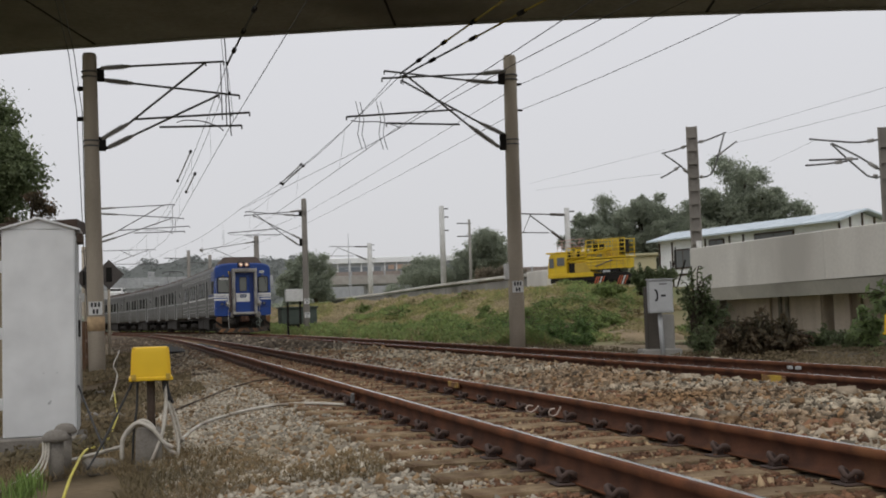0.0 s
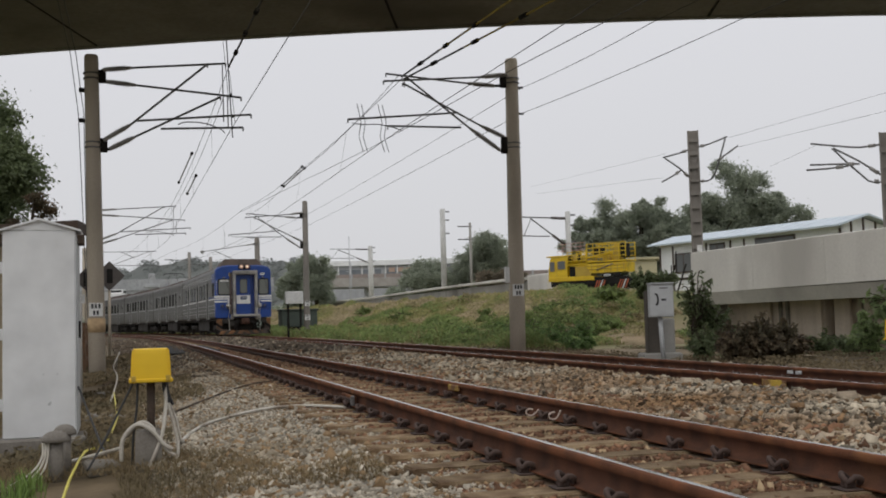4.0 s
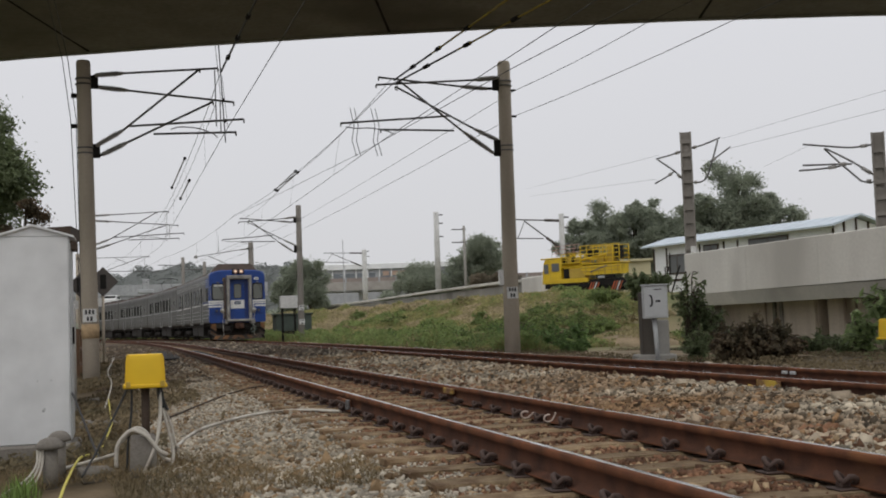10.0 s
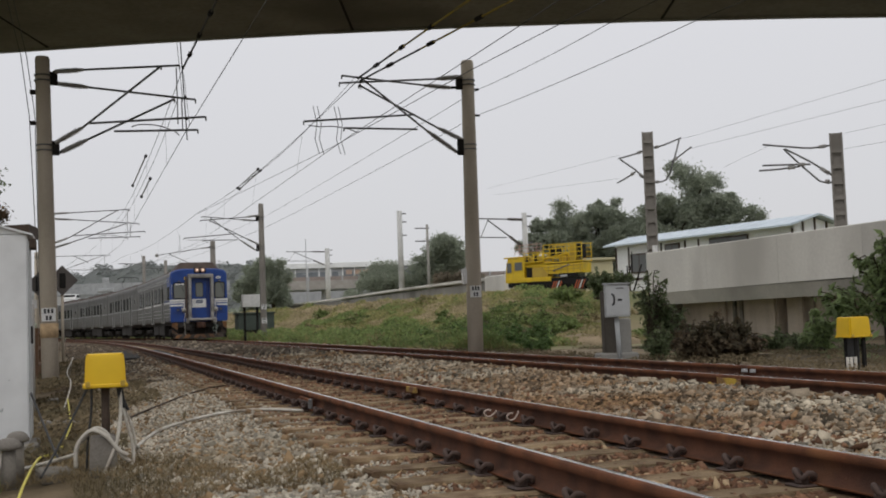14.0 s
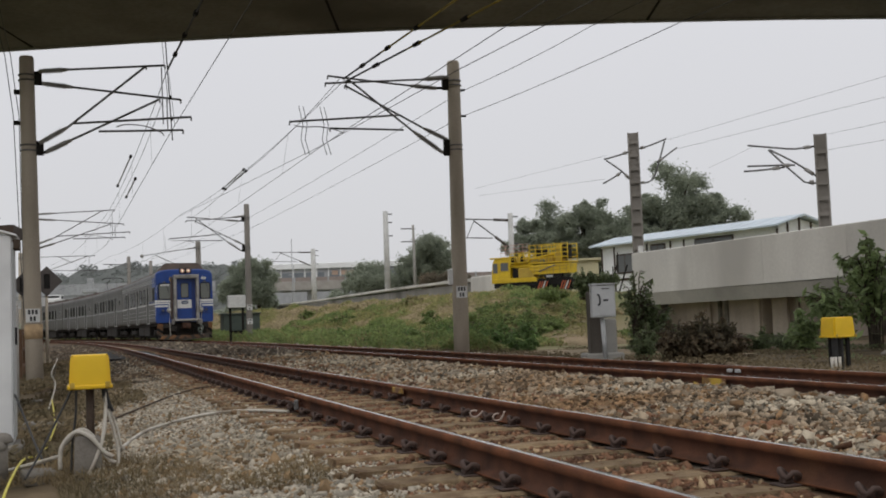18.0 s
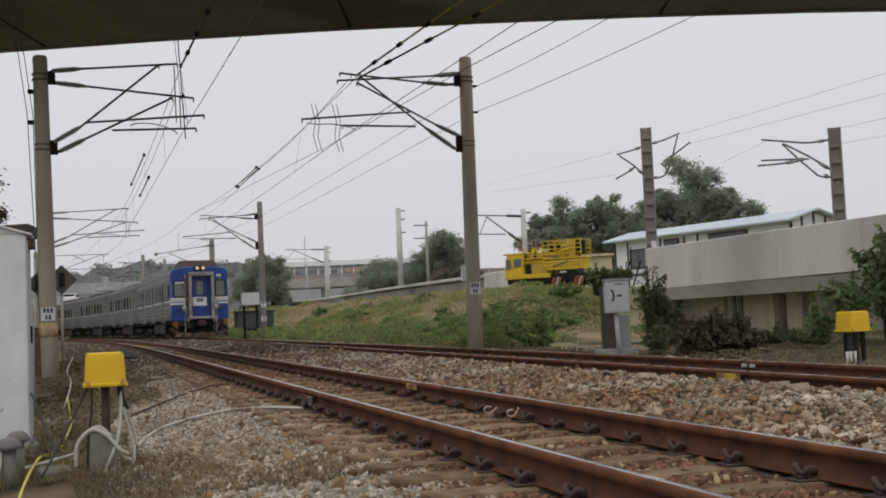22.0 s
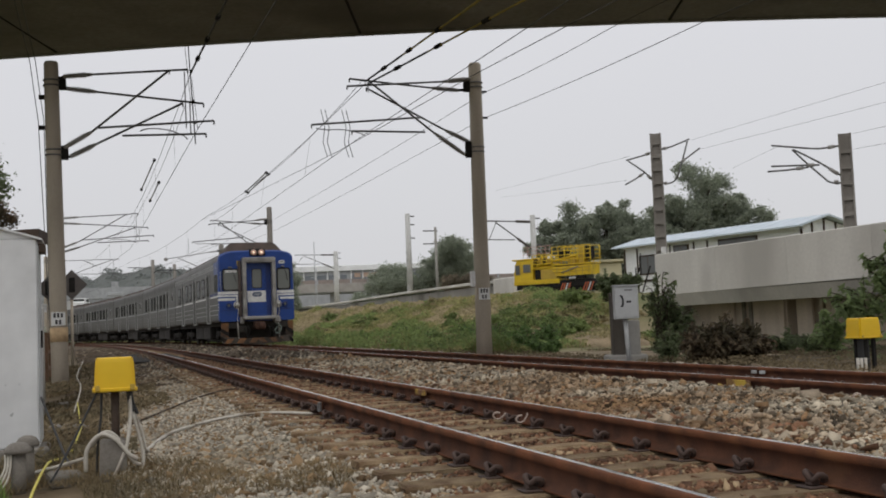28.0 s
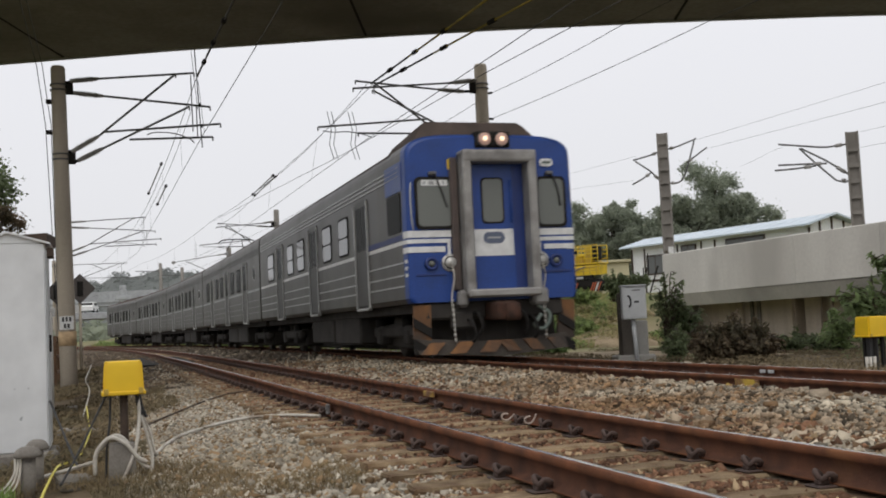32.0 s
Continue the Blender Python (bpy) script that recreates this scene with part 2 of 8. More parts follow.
M_BROWN = mat("dark_brown_timber", (0.09, 0.065, 0.05), (0.06, 0.045, 0.035), 0.85, 3, 0.2)
M_GREEN_GREY = mat("grey_green_box", (0.16, 0.19, 0.165), (0.12, 0.15, 0.13), 0.8, 3, 0.1)
# concrete of the far roads and houses, its colour greyed to carry the haze
M_HAZE_CONC = mat("hazed_far_concrete", (0.40, 0.41, 0.42), (0.34, 0.35, 0.36), 0.9, 0.2, 0.0, fine=2)
M_CABLE_WHITE = mat("dirty_white_conduit", (0.56, 0.53, 0.47), (0.42, 0.39, 0.33), 0.65, 8, 0.1, dirt=(0.25, 0.21, 0.16), dirt_at=0.57)
M_CABLE_BLACK = mat("black_cable", (0.025, 0.025, 0.025), (0.018, 0.018, 0.018), 0.6, 8, 0.1)
M_CABLE_YELLOW = mat("yellow_cable", (0.62, 0.55, 0.10), (0.5, 0.44, 0.08), 0.6, 8, 0.1)
M_BLACK = mat("black_mark", (0.03, 0.03, 0.032), (0.025, 0.025, 0.026), 0.7, 8, 0.0)
M_GREY_PAINT = mat("light_grey_paint", (0.44, 0.45, 0.45), (0.37, 0.38, 0.38), 0.6, 3, 0.06, dirt=(0.26, 0.25, 0.23), dirt_at=0.66)
M_GANGWAY = mat("gangway_frame", (0.36, 0.35, 0.33), (0.24, 0.23, 0.215), 0.6, 3, 0.1, metal=0.3, dirt=(0.14, 0.13, 0.12), dirt_at=0.6)
M_CREAM = mat("pale_yellow_wall", (0.55, 0.50, 0.33), (0.46, 0.42, 0.28), 0.85, 0.6, 0.05)
M_YELLOW_DULL = mat("ochre_paint", (0.52, 0.36, 0.05), (0.42, 0.28, 0.04), 0.6, 2, 0.05)
# far walls and windows: air haze painted in as pale, low-contrast greys
M_FARWALL = mat("hazed_far_wall", (0.42, 0.43, 0.44), (0.36, 0.37, 0.38), 0.9, 0.1, 0.0, fine=1)
M_FARGLASS = mat("hazed_far_window", (0.20, 0.22, 0.24), (0.15, 0.17, 0.19), 0.5, 0.3, 0.0)
M_BRICKISH = mat("faded_brick_red", (0.31, 0.26, 0.24), (0.26, 0.22, 0.205), 0.9, 0.3, 0.0, fine=2)
M_GRASS_MAT = mat("matted_grass", (0.24, 0.178, 0.098), (0.125, 0.10, 0.055), 0.95, 0.8, 0.0, fine=6, island=0.35, through_light=0.25)
M_GRASS_FRESH = mat("fresh_grass", (0.20, 0.30, 0.06), (0.12, 0.19, 0.04), 0.8, 0.8, 0.0, fine=6, island=0.35)
# hill colour lightened towards grey in place of real haze
M_HILL = mat("haze_painted_woods", (0.30, 0.318, 0.305), (0.25, 0.268, 0.255), 0.95, 0.03, 0.0, fine=0.3, island=0.10, through_light=0.5)
M_TANWALL = mat("tan_wall", (0.30, 0.25, 0.17), (0.22, 0.18, 0.12), 0.9, 1.0, 0.15, fine=20)
M_RUSTWOOD = mat("rusty_brown_wood", (0.20, 0.12, 0.075), (0.13, 0.08, 0.05), 0.9, 3, 0.3)
M_SIGNBACK = mat("dark_sign_back", (0.11, 0.095, 0.085), (0.08, 0.07, 0.065), 0.7, 4, 0.05)
M_BULB = mat("lit_headlamp_bulb", (1.0, 0.74, 0.52), (1.0, 0.74, 0.52), 0.3, 3, 0.0, glow=0.9)
M_CONC_DIRTY = mat("dirty_concrete", (0.25, 0.23, 0.20), (0.17, 0.155, 0.135), 0.93, 5.0, 0.3, fine=60, dirt=(0.11, 0.10, 0.08), dirt_at=0.56)
M_SAND = mat("bare_sandy_soil", (0.33, 0.255, 0.165), (0.20, 0.155, 0.098), 0.97, 1.2, 0.7, fine=10, dirt=(0.13, 0.115, 0.062), dirt_at=0.55)
M_LEAF_GRASS = mat("weed_leaf", (0.235, 0.30, 0.10), (0.14, 0.195, 0.062), 0.8, 0.5, 0.0, fine=4, island=0.28, through_light=0.45)
M_POLE_DARK = mat("dark_pole_concrete", (0.27, 0.25, 0.225), (0.20, 0.185, 0.165), 0.92, 1.5, 0.2, fine=30, streak=0.25)
M_GRASS_BROWN = mat("brown_weeds", (0.385, 0.325, 0.178), (0.26, 0.23, 0.12), 0.9, 0.4, 0.0, fine=2, island=0.22, through_light=0.3)
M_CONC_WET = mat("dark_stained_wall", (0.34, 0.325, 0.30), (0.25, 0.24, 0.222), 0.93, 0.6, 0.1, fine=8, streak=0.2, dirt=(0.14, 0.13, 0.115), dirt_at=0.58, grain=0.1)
M_GREEN_DARK = mat("dark_green_box", (0.07, 0.09, 0.075), (0.05, 0.065, 0.055), 0.8, 2, 0.1)
M_CHROME = mat("worn_pale_steel", (0.62, 0.61, 0.57), (0.42, 0.41, 0.38), 0.4, 9, 0.05, metal=0.4, dirt=(0.3, 0.28, 0.24), dirt_at=0.6)
M_OLD_POST = mat("dark_weathered_post", (0.12, 0.105, 0.088), (0.08, 0.07, 0.058), 0.9, 3, 0.2, streak=0.2, fine=40)
M_LITTER = mat("dark_leaf_litter", (0.17, 0.13, 0.077), (0.095, 0.078, 0.045), 0.95, 0.6, 0.0, fine=6, island=0.35)
M_FADED_ORANGE = mat("faded_orange", (0.50, 0.36, 0.27), (0.45, 0.32, 0.25), 0.8, 0.3, 0.0)
M_PARAPET_FAR = mat("far_brownish_concrete", (0.40, 0.375, 0.35), (0.33, 0.31, 0.29), 0.9, 0.15, 0.0, fine=1)
M_LEAF_SCRUB = mat("brownish_scrub_leaf", (0.26, 0.215, 0.155), (0.19, 0.165, 0.12), 0.9, 0.4, 0.0, fine=2, island=0.18, through_light=0.5)
M_HOUSE_GLASS = glass_mat("house_window", (0.11, 0.115, 0.11), 0.08, 0.5)


# ---- mesh helpers ----
def part(name, bm, material, parent=None, label="", smooth=False, m=None):
    """Links a bmesh as one mesh object, under a thing or part if given."""
    me = bpy.data.meshes.new(name)
    bm.to_mesh(me)
    bm.free()
    for mm in (material if isinstance(material, (list, tuple)) else [material]):
        me.materials.append(mm)
    if smooth:
        for p in me.polygons:
            p.use_smooth = True
    ob = new(name, me)
    if parent:
        ob.parent = parent
    if m is not None:
        ob.matrix_basis = m
    if label:
        tagged(ob, label)
    return ob


def share(name, mesh, parent, m, label=""):
    ob = new(name, mesh)
    ob.parent = parent
    ob.matrix_basis = m
    if label:
        tagged(ob, label)
    return ob


def thing(name, m, label, category, group="", kind=""):
    return_ob = new(name)
    return_ob.empty_display_size = 0.1
    return_ob.matrix_basis = m
    return tagged(return_ob, label, category, group, kind)


def box(x0, x1, y0, y1, z0, z1, bevel=0.0, bm=None, seg=1):
    own = bmesh.new()
    bmesh.ops.create_cube(own, size=1)
    bmesh.ops.scale(own, vec=(x1 - x0, y1 - y0, z1 - z0), verts=own.verts)
    bmesh.ops.translate(own, vec=((x0 + x1) / 2, (y0 + y1) / 2, (z0 + z1) / 2), verts=own.verts)
    if bevel:
        bmesh.ops.bevel(own, geom=own.edges[:], offset=bevel, segments=seg, affect="EDGES", profile=0.6)
    if bm is None:
        return own
    return join(bm, own)


def join(bm, other, m=None):
    """Adds the other bmesh to bm and frees it."""
    if m is not None:
        bmesh.ops.transform(other, matrix=m, verts=other.verts)
    vs = {v: bm.verts.new(v.co) for v in other.verts}
    for f in other.faces:
        try:
            nf = bm.faces.new([vs[v] for v in f.verts])
            nf.material_index, nf.smooth = f.material_index, f.smooth
        except ValueError:
            pass
    other.free()
    return bm


def tube(p, q, r, n=8, r2=None, bm=None, caps=True):
    """A straight rod from p to q."""
    bm = bm or bmesh.new()
    p, q = Vector(p), Vector(q)
    d = (q - p).normalized()
    u = d.orthogonal().normalized()
    w = d.cross(u)
    rings = []
    for c, rad in ((p, r), (q, r if r2 is None else r2)):
        rings.append([bm.verts.new(c + rad * (math.cos(2 * math.pi * i / n) * u + math.sin(2 * math.pi * i / n) * w)) for i in range(n)])
    for i in range(n):
        f = bm.faces.new([rings[0][i], rings[0][(i + 1) % n], rings[1][(i + 1) % n], rings[1][i]])
        f.smooth = n > 5
    if caps:
        bm.faces.new(rings[0][::-1])
        bm.faces.new(rings[1])
    return bm


def hose(points, r, n=7, bm=None, steps=6):
    """A bent rod through points, smoothed."""
    bm = bm or bmesh.new()
    pts = [Vector(p) for p in points]
    path = []
    for i in range(len(pts) - 1):
        p0, p1, p2, p3 = pts[max(0, i - 1)], pts[i], pts[i + 1], pts[min(len(pts) - 1, i + 2)]
        for k in range(steps if len(pts) > 2 else 1):
            t = k / steps
            path.append(0.5 * ((2 * p1) + (p2 - p0) * t + (2 * p0 - 5 * p1 + 4 * p2 - p3) * t * t + (3 * p1 - p0 - 3 * p2 + p3) * t ** 3))
    path.append(pts[-1])
    prev, u = None, Vector((0.3, 0.2, 1)).normalized()
    for i, c in enumerate(path):
        d = (path[min(i + 1, len(path) - 1)] - path[max(0, i - 1)]).normalized()
        u = (u - d * u.dot(d)).normalized() if abs(u.dot(d)) < 0.98 else d.orthogonal().normalized()
        w = d.cross(u)
        ring = [bm.verts.new(c + r * (math.cos(2 * math.pi * j / n) * u + math.sin(2 * math.pi * j / n) * w)) for j in range(n)]
        if prev:
            for j in range(n):
                f = bm.faces.new([prev[j], prev[(j + 1) % n], ring[(j + 1) % n], ring[j]])
                f.smooth = True
        else:
            bm.faces.new(ring[::-1])
        prev = ring
    bm.faces.new(prev)
    return bm


def lathe(profile, n=16, bm=None, at=(0, 0, 0)):
    """A turned body about z from (radius, height) pairs."""
    bm = bm or bmesh.new()
    prev = None
    for r, z in profile:
        ring = [bm.verts.new((at[0] + r * math.cos(2 * math.pi * i / n), at[1] + r * math.sin(2 * math.pi * i / n), at[2] + z)) for i in range(n)]
        if prev:
            for i in range(n):
                f = bm.faces.new([prev[i], prev[(i + 1) % n], ring[(i + 1) % n], ring[i]])
                f.smooth = True
        else:
            bm.faces.new(ring[::-1])
        prev = ring
    bm.faces.new(prev)
    return bm


def extrude_profile(pts, y0, y1, axis="y", bm=None):
    """A closed outline of (x, z) pairs drawn out along y (or of (y, z) pairs along x)."""
    bm = bm or bmesh.new()
    def at(p, t):
        return (p[0], t, p[1]) if axis == "y" else (t, p[0], p[1])
    a = [bm.verts.new(at(p, y0)) for p in pts]
    b = [bm.verts.new(at(p, y1)) for p in pts]
    n = len(pts)
    for i in range(n):
        bm.faces.new([a[i], a[(i + 1) % n], b[(i + 1) % n], b[i]])
    bm.faces.new(a[::-1])
    bm.faces.new(b)
    bmesh.ops.recalc_face_normals(bm, faces=bm.faces[:])
    return bm


def loft(rings, caps=(True, True)):
    """Skins equal-length rings of 3D points."""
    bm = bmesh.new()
    vs = [[bm.verts.new(p) for p in r] for r in rings]
    n = len(rings[0])
    for a, b in zip(vs, vs[1:]):
        for i in range(n):
            bm.faces.new([a[i], a[(i + 1) % n], b[(i + 1) % n], b[i]])
    if caps[0]:
        bm.faces.new(vs[0][::-1])
    if caps[1]:
        bm.faces.new(vs[-1])
    bmesh.ops.recalc_face_normals(bm, faces=bm.faces[:])
    return bm


def raw_mesh(name, verts, faces, material, kind="", label="", category="", parent=None, smooth=False):
    """A mesh from numpy arrays: faces is an (n, k) array of corners."""
    me = bpy.data.meshes.new(name)
    verts, faces = np.asarray(verts, np.float32), np.asarray(faces, np.int32)
    k = faces.shape[1]
    me.vertices.add(len(verts))
    me.vertices.foreach_set("co", verts.ravel())
    me.loops.add(faces.size)
    me.loops.foreach_set("vertex_index", faces.ravel())
    me.polygons.add(len(faces))
    me.polygons.foreach_set("loop_start", np.arange(0, faces.size, k, dtype=np.int32))
    me.polygons.foreach_set("loop_total", np.full(len(faces), k, np.int32))
    for mm in (material if isinstance(material, (list, tuple)) else [material]):
        me.materials.append(mm)
    me.update(calc_edges=True)
    me.validate()
    if smooth:
        me.polygons.foreach_set("use_smooth", np.ones(len(me.polygons), bool))
    ob = new(name, me)
    if parent:
        ob.parent = parent
    return tagged(ob, label, category, "", kind)


# ---- the plan: both tracks run straight past the camera, then ease into a bend to the left ----
BEND_START, BEND_FULL, BEND = 11.2, 97.6, 0.00258
_cx, _cy, _psi, _cp = [6.6], [0.0], 0.0, [0.0]
for _i in range(900):
    _k = BEND * min(1, max(0, (_i * 0.5 + 0.25 - BEND_START) / (BEND_FULL - BEND_START))) * 0.5
    _psi += _k / 2
    _cx.append(_cx[-1] - 0.5 * math.sin(_psi))
    _cy.append(_cy[-1] + 0.5 * math.cos(_psi))
    _psi += _k / 2
    _cp.append(_psi)
_cx, _cy, _cp = np.array(_cx), np.array(_cy), np.array(_cp)
_cs = np.arange(901) * 0.5


def on_line(s, off=0.0, z=0.0):
    """A point s metres along the far track's middle, off to its right; and the heading there, in radians to the left."""
    if s < 0:
        return Vector((6.6 + off, s, z)), 0.0
    psi = float(np.interp(s, _cs, _cp))
    return Vector((float(np.interp(s, _cs, _cx)) + off * math.cos(psi), float(np.interp(s, _cs, _cy)) + off * math.sin(psi), z)), psi


def bend_x(y):
    return np.interp(y, _cy, _cx, left=6.6) - 6.6


NEAR, FAR = -4.0, 0.0
GAUGE = 0.566

# ---- ground ----
_pu = [-400, -30, -6, -2.2, -0.7, 0.1, 0.9, 1.6, 2.0, 3.2, 3.5, 4.3, 5.2, 5.75, 6.1, 7.1, 7.6, 8.6, 9.6, 11.5, 14, 400]
_pz = [-0.8, -0.7, -0.6, -0.52, -0.40, -0.31, -0.25, -0.185, -0.178, -0.178, -0.165, -0.13, -0.075, -0.09, -0.20, -0.20, -0.17, -0.19, -0.26, -0.38, -0.42, -0.5]


def smooth01(a, b, v):
    t = np.clip((v - a) / (b - a), 0, 1)
    return t * t * (3 - 2 * t)


def ground_z(x, y):
    """Height of the ground: ballast beds, low ground beside them, and the grassed bank up to the side line."""
    x, y = np.asarray(x, float), np.asarray(y, float)
    u = x - bend_x(y)
    z = np.interp(u, _pu, _pz)
    up = smooth01(12.0, 23.0, u) * smooth01(38, 56, y) * (1 - smooth01(170, 240, y))
    z = z + 2.30 * up
    z = z + 0.5 * smooth01(30, 60, u) * smooth01(26, 60, y)
    far = smooth01(120, 300, np.hypot(x, y))
    return z * (1 - far) + far * -0.6


def grid_lines(lo, hi, fine_lo, fine_hi, step, grow=1.22):
    out = list(np.arange(fine_lo, fine_hi + 1e-6, step))
    s, v = step, fine_lo
    while v > lo:
        s *= grow
        v -= s
        out.insert(0, v)
    s, v = step, fine_hi
    while v < hi:
        s *= grow
        v += s
        out.append(v)
    return np.array(out)


gx = grid_lines(-2600, 2600, -3, 14, 0.45)
gy = grid_lines(-2600, 3200, -2, 66, 0.8)
GX, GY = np.meshgrid(gx, gy)
rng = np.random.default_rng(3)
GZ = ground_z(GX, GY) - 0.03 + rng.normal(0, 0.012, GX.shape) * (np.abs(GX) < 40)
nx, ny = len(gx), len(gy)
idx = np.arange(nx * ny).reshape(ny, nx)
gf = np.stack([idx[:-1, :-1], idx[:-1, 1:], idx[1:, 1:], idx[1:, :-1]], -1).reshape(-1, 4)
ground = raw_mesh("ground", np.stack([GX, GY, GZ], -1).reshape(-1, 3), gf, [M_SOIL, M_GRASS_GROUND], "structure",
                  "dry soil and grassy ground beside the railway", "ground", smooth=True)
_fu = (GX[:-1, :-1] - bend_x(GY[:-1, :-1])).ravel()
ground.data.polygons.foreach_set("material_index", np.where(((_fu > 10.5) & ~((GY[:-1, :-1].ravel() < 32) & (_fu < 40))) | (_fu < -8), 1, 0).astype(np.int32))


def strip(name, offs, s0, s1, ds, lift, material, label, category):
    """A sheet that follows the tracks between sideways offsets."""
    ss = np.arange(s0, s1 + 1e-6, ds)
    vs = []
    for s in ss:
        for o in offs:
            p, _ = on_line(s, o)
            vs.append((p.x, p.y, float(np.interp(o + 6.6, _pu, _pz)) + lift))
    n = len(offs)
    ii = np.arange(len(vs)).reshape(-1, n)
    ff = np.stack([ii[:-1, :-1], ii[:-1, 1:], ii[1:, 1:], ii[1:, :-1]], -1).reshape(-1, 4)
    return raw_mesh(name, vs, ff, material, "structure", label, category, smooth=True)


strip("ballast_bed", np.arange(-6.4, 3.4, 0.35), -6, 420, 2.0, 0.0, M_BED, "brown gravel bed under both railway tracks", "ballast")


# ---- rails, sleepers and clips ----
RAIL = [(-0.0635, -0.153), (0.0635, -0.153), (0.0635, -0.142), (0.011, -0.122), (0.009, -0.052), (0.0325, -0.038), (0.0325, -0.006),
        (0.025, 0.0), (-0.005, 0.0), (-0.024, 0.0), (-0.0325, -0.006), (-0.0325, -0.038), (-0.009, -0.052), (-0.011, -0.122), (-0.0635, -0.142)]


def rail(parent, off):
    ss = np.concatenate([np.arange(-6, 60, 1.0), np.arange(60, 421, 4.0)])
    vs = []
    for s in ss:
        p, psi = on_line(s, off)
        for a, z in RAIL:
            vs.append((p.x + a * math.cos(psi), p.y + a * math.sin(psi), z))
    n = len(RAIL)
    ii = np.arange(len(vs)).reshape(-1, n)
    jj = np.roll(ii, -1, axis=1)
    ff = np.stack([ii[:-1], jj[:-1], jj[1:], ii[1:]], -1).reshape(-1, 4)
    ob = raw_mesh("rail", vs, ff, [M_RUST, M_RAILTOP, M_WEB], "", "rusty steel rail with a worn bright top", parent=parent)
    mi = np.zeros((len(ss) - 1, n), np.int32)
    mi[:, 7] = 1
    for q in (2, 3, 4, 11, 12, 13):
        mi[:, q] = 2
    ob.data.polygons.foreach_set("material_index", mi.ravel())
    return ob


def sleeper_mesh(seed):
    r = random.Random(seed)
    bm = box(-1.15, 1.15, -0.11, 0.11, -0.30, -0.157, 0.012)
    for v in bm.verts:
        v.co += Vector((r.uniform(-0.012, 0.012), r.uniform(-0.008, 0.008), r.uniform(-0.006, 0.004)))
    me = bpy.data.meshes.new("sleeper")
    bm.to_mesh(me)
    bm.free()
    me.materials.append(M_SLEEPER)
    return me


def clip_mesh():
    """A base plate with a bent spring clip and bolt, on one side of the rail's foot."""
    bm = box(0.0, 0.125, -0.06, 0.06, -0.158, -0.148, 0.004)
    hose([(0.025, -0.035, -0.138), (0.05, -0.045, -0.108), (0.08, -0.035, -0.09), (0.095, -0.008, -0.098), (0.085, 0.02, -0.125), (0.06, 0.035, -0.098), (0.03, 0.04, -0.11), (0.028, 0.015, -0.13)], 0.0145, 6, bm, 2)
    join(bm, box(0.045, 0.10, -0.025, 0.025, -0.15, -0.118, 0.008))
    me = bpy.data.meshes.new("rail_clip")
    bm.to_mesh(me)
    bm.free()
    me.materials.append(M_CLIP)
    return me


M_CLIP = mat("rusty_clip", (0.075, 0.045, 0.034), (0.038, 0.026, 0.022), 0.8, 8, 0.2)
sleepers, clip = [sleeper_mesh(i) for i in range(5)], clip_mesh()
for side, label in ((NEAR, "rusty narrow-gauge railway track on timber sleepers"), (FAR, "second railway track on a heaped ballast bed")):
    track = thing("railway_track", pose(0, 0, 0), label, "railway track", "parallel railway tracks", "structure")
    for g in (-GAUGE, GAUGE):
        rail(track, side + g)
    rr = random.Random(11 + int(side))
    far_v, far_f = [], []
    k, s = 0, 2.15 - 0.54 * 14 if side == NEAR else 5.0 - 0.54 * 19
    while s < 190:
        p, psi = on_line(s + rr.uniform(-0.03, 0.03), side)
        m = pose(p.x, p.y, rr.uniform(-0.008, 0.004), 0, 0, math.degrees(psi) + rr.uniform(-1.2, 1.2))
        if s < 62:
            share("sleeper", sleepers[k % 5], track, m)
            if s < 40:
                for g in (-GAUGE, GAUGE):
                    for d in (0, 1):
                        if not (side == FAR and d == 1 and s > 26):
                            share("rail_clip", clip, track, m @ pose(g + (0.03 if d == 0 else -0.03), 0, 0, 0, 0, 180 * d))
        else:
            b = len(far_v)
            for x, y, z in ((-1.05, -0.11, -0.157), (1.05, -0.11, -0.157), (1.05, 0.11, -0.157), (-1.05, 0.11, -0.157)):
                far_v.append(tuple(m @ Vector((x, y, z))))
            far_f.append((b, b + 1, b + 2, b + 3))
        s += 0.54
        k += 1
    raw_mesh("far_sleepers", far_v, far_f, M_SLEEPER, "stuff", parent=track)


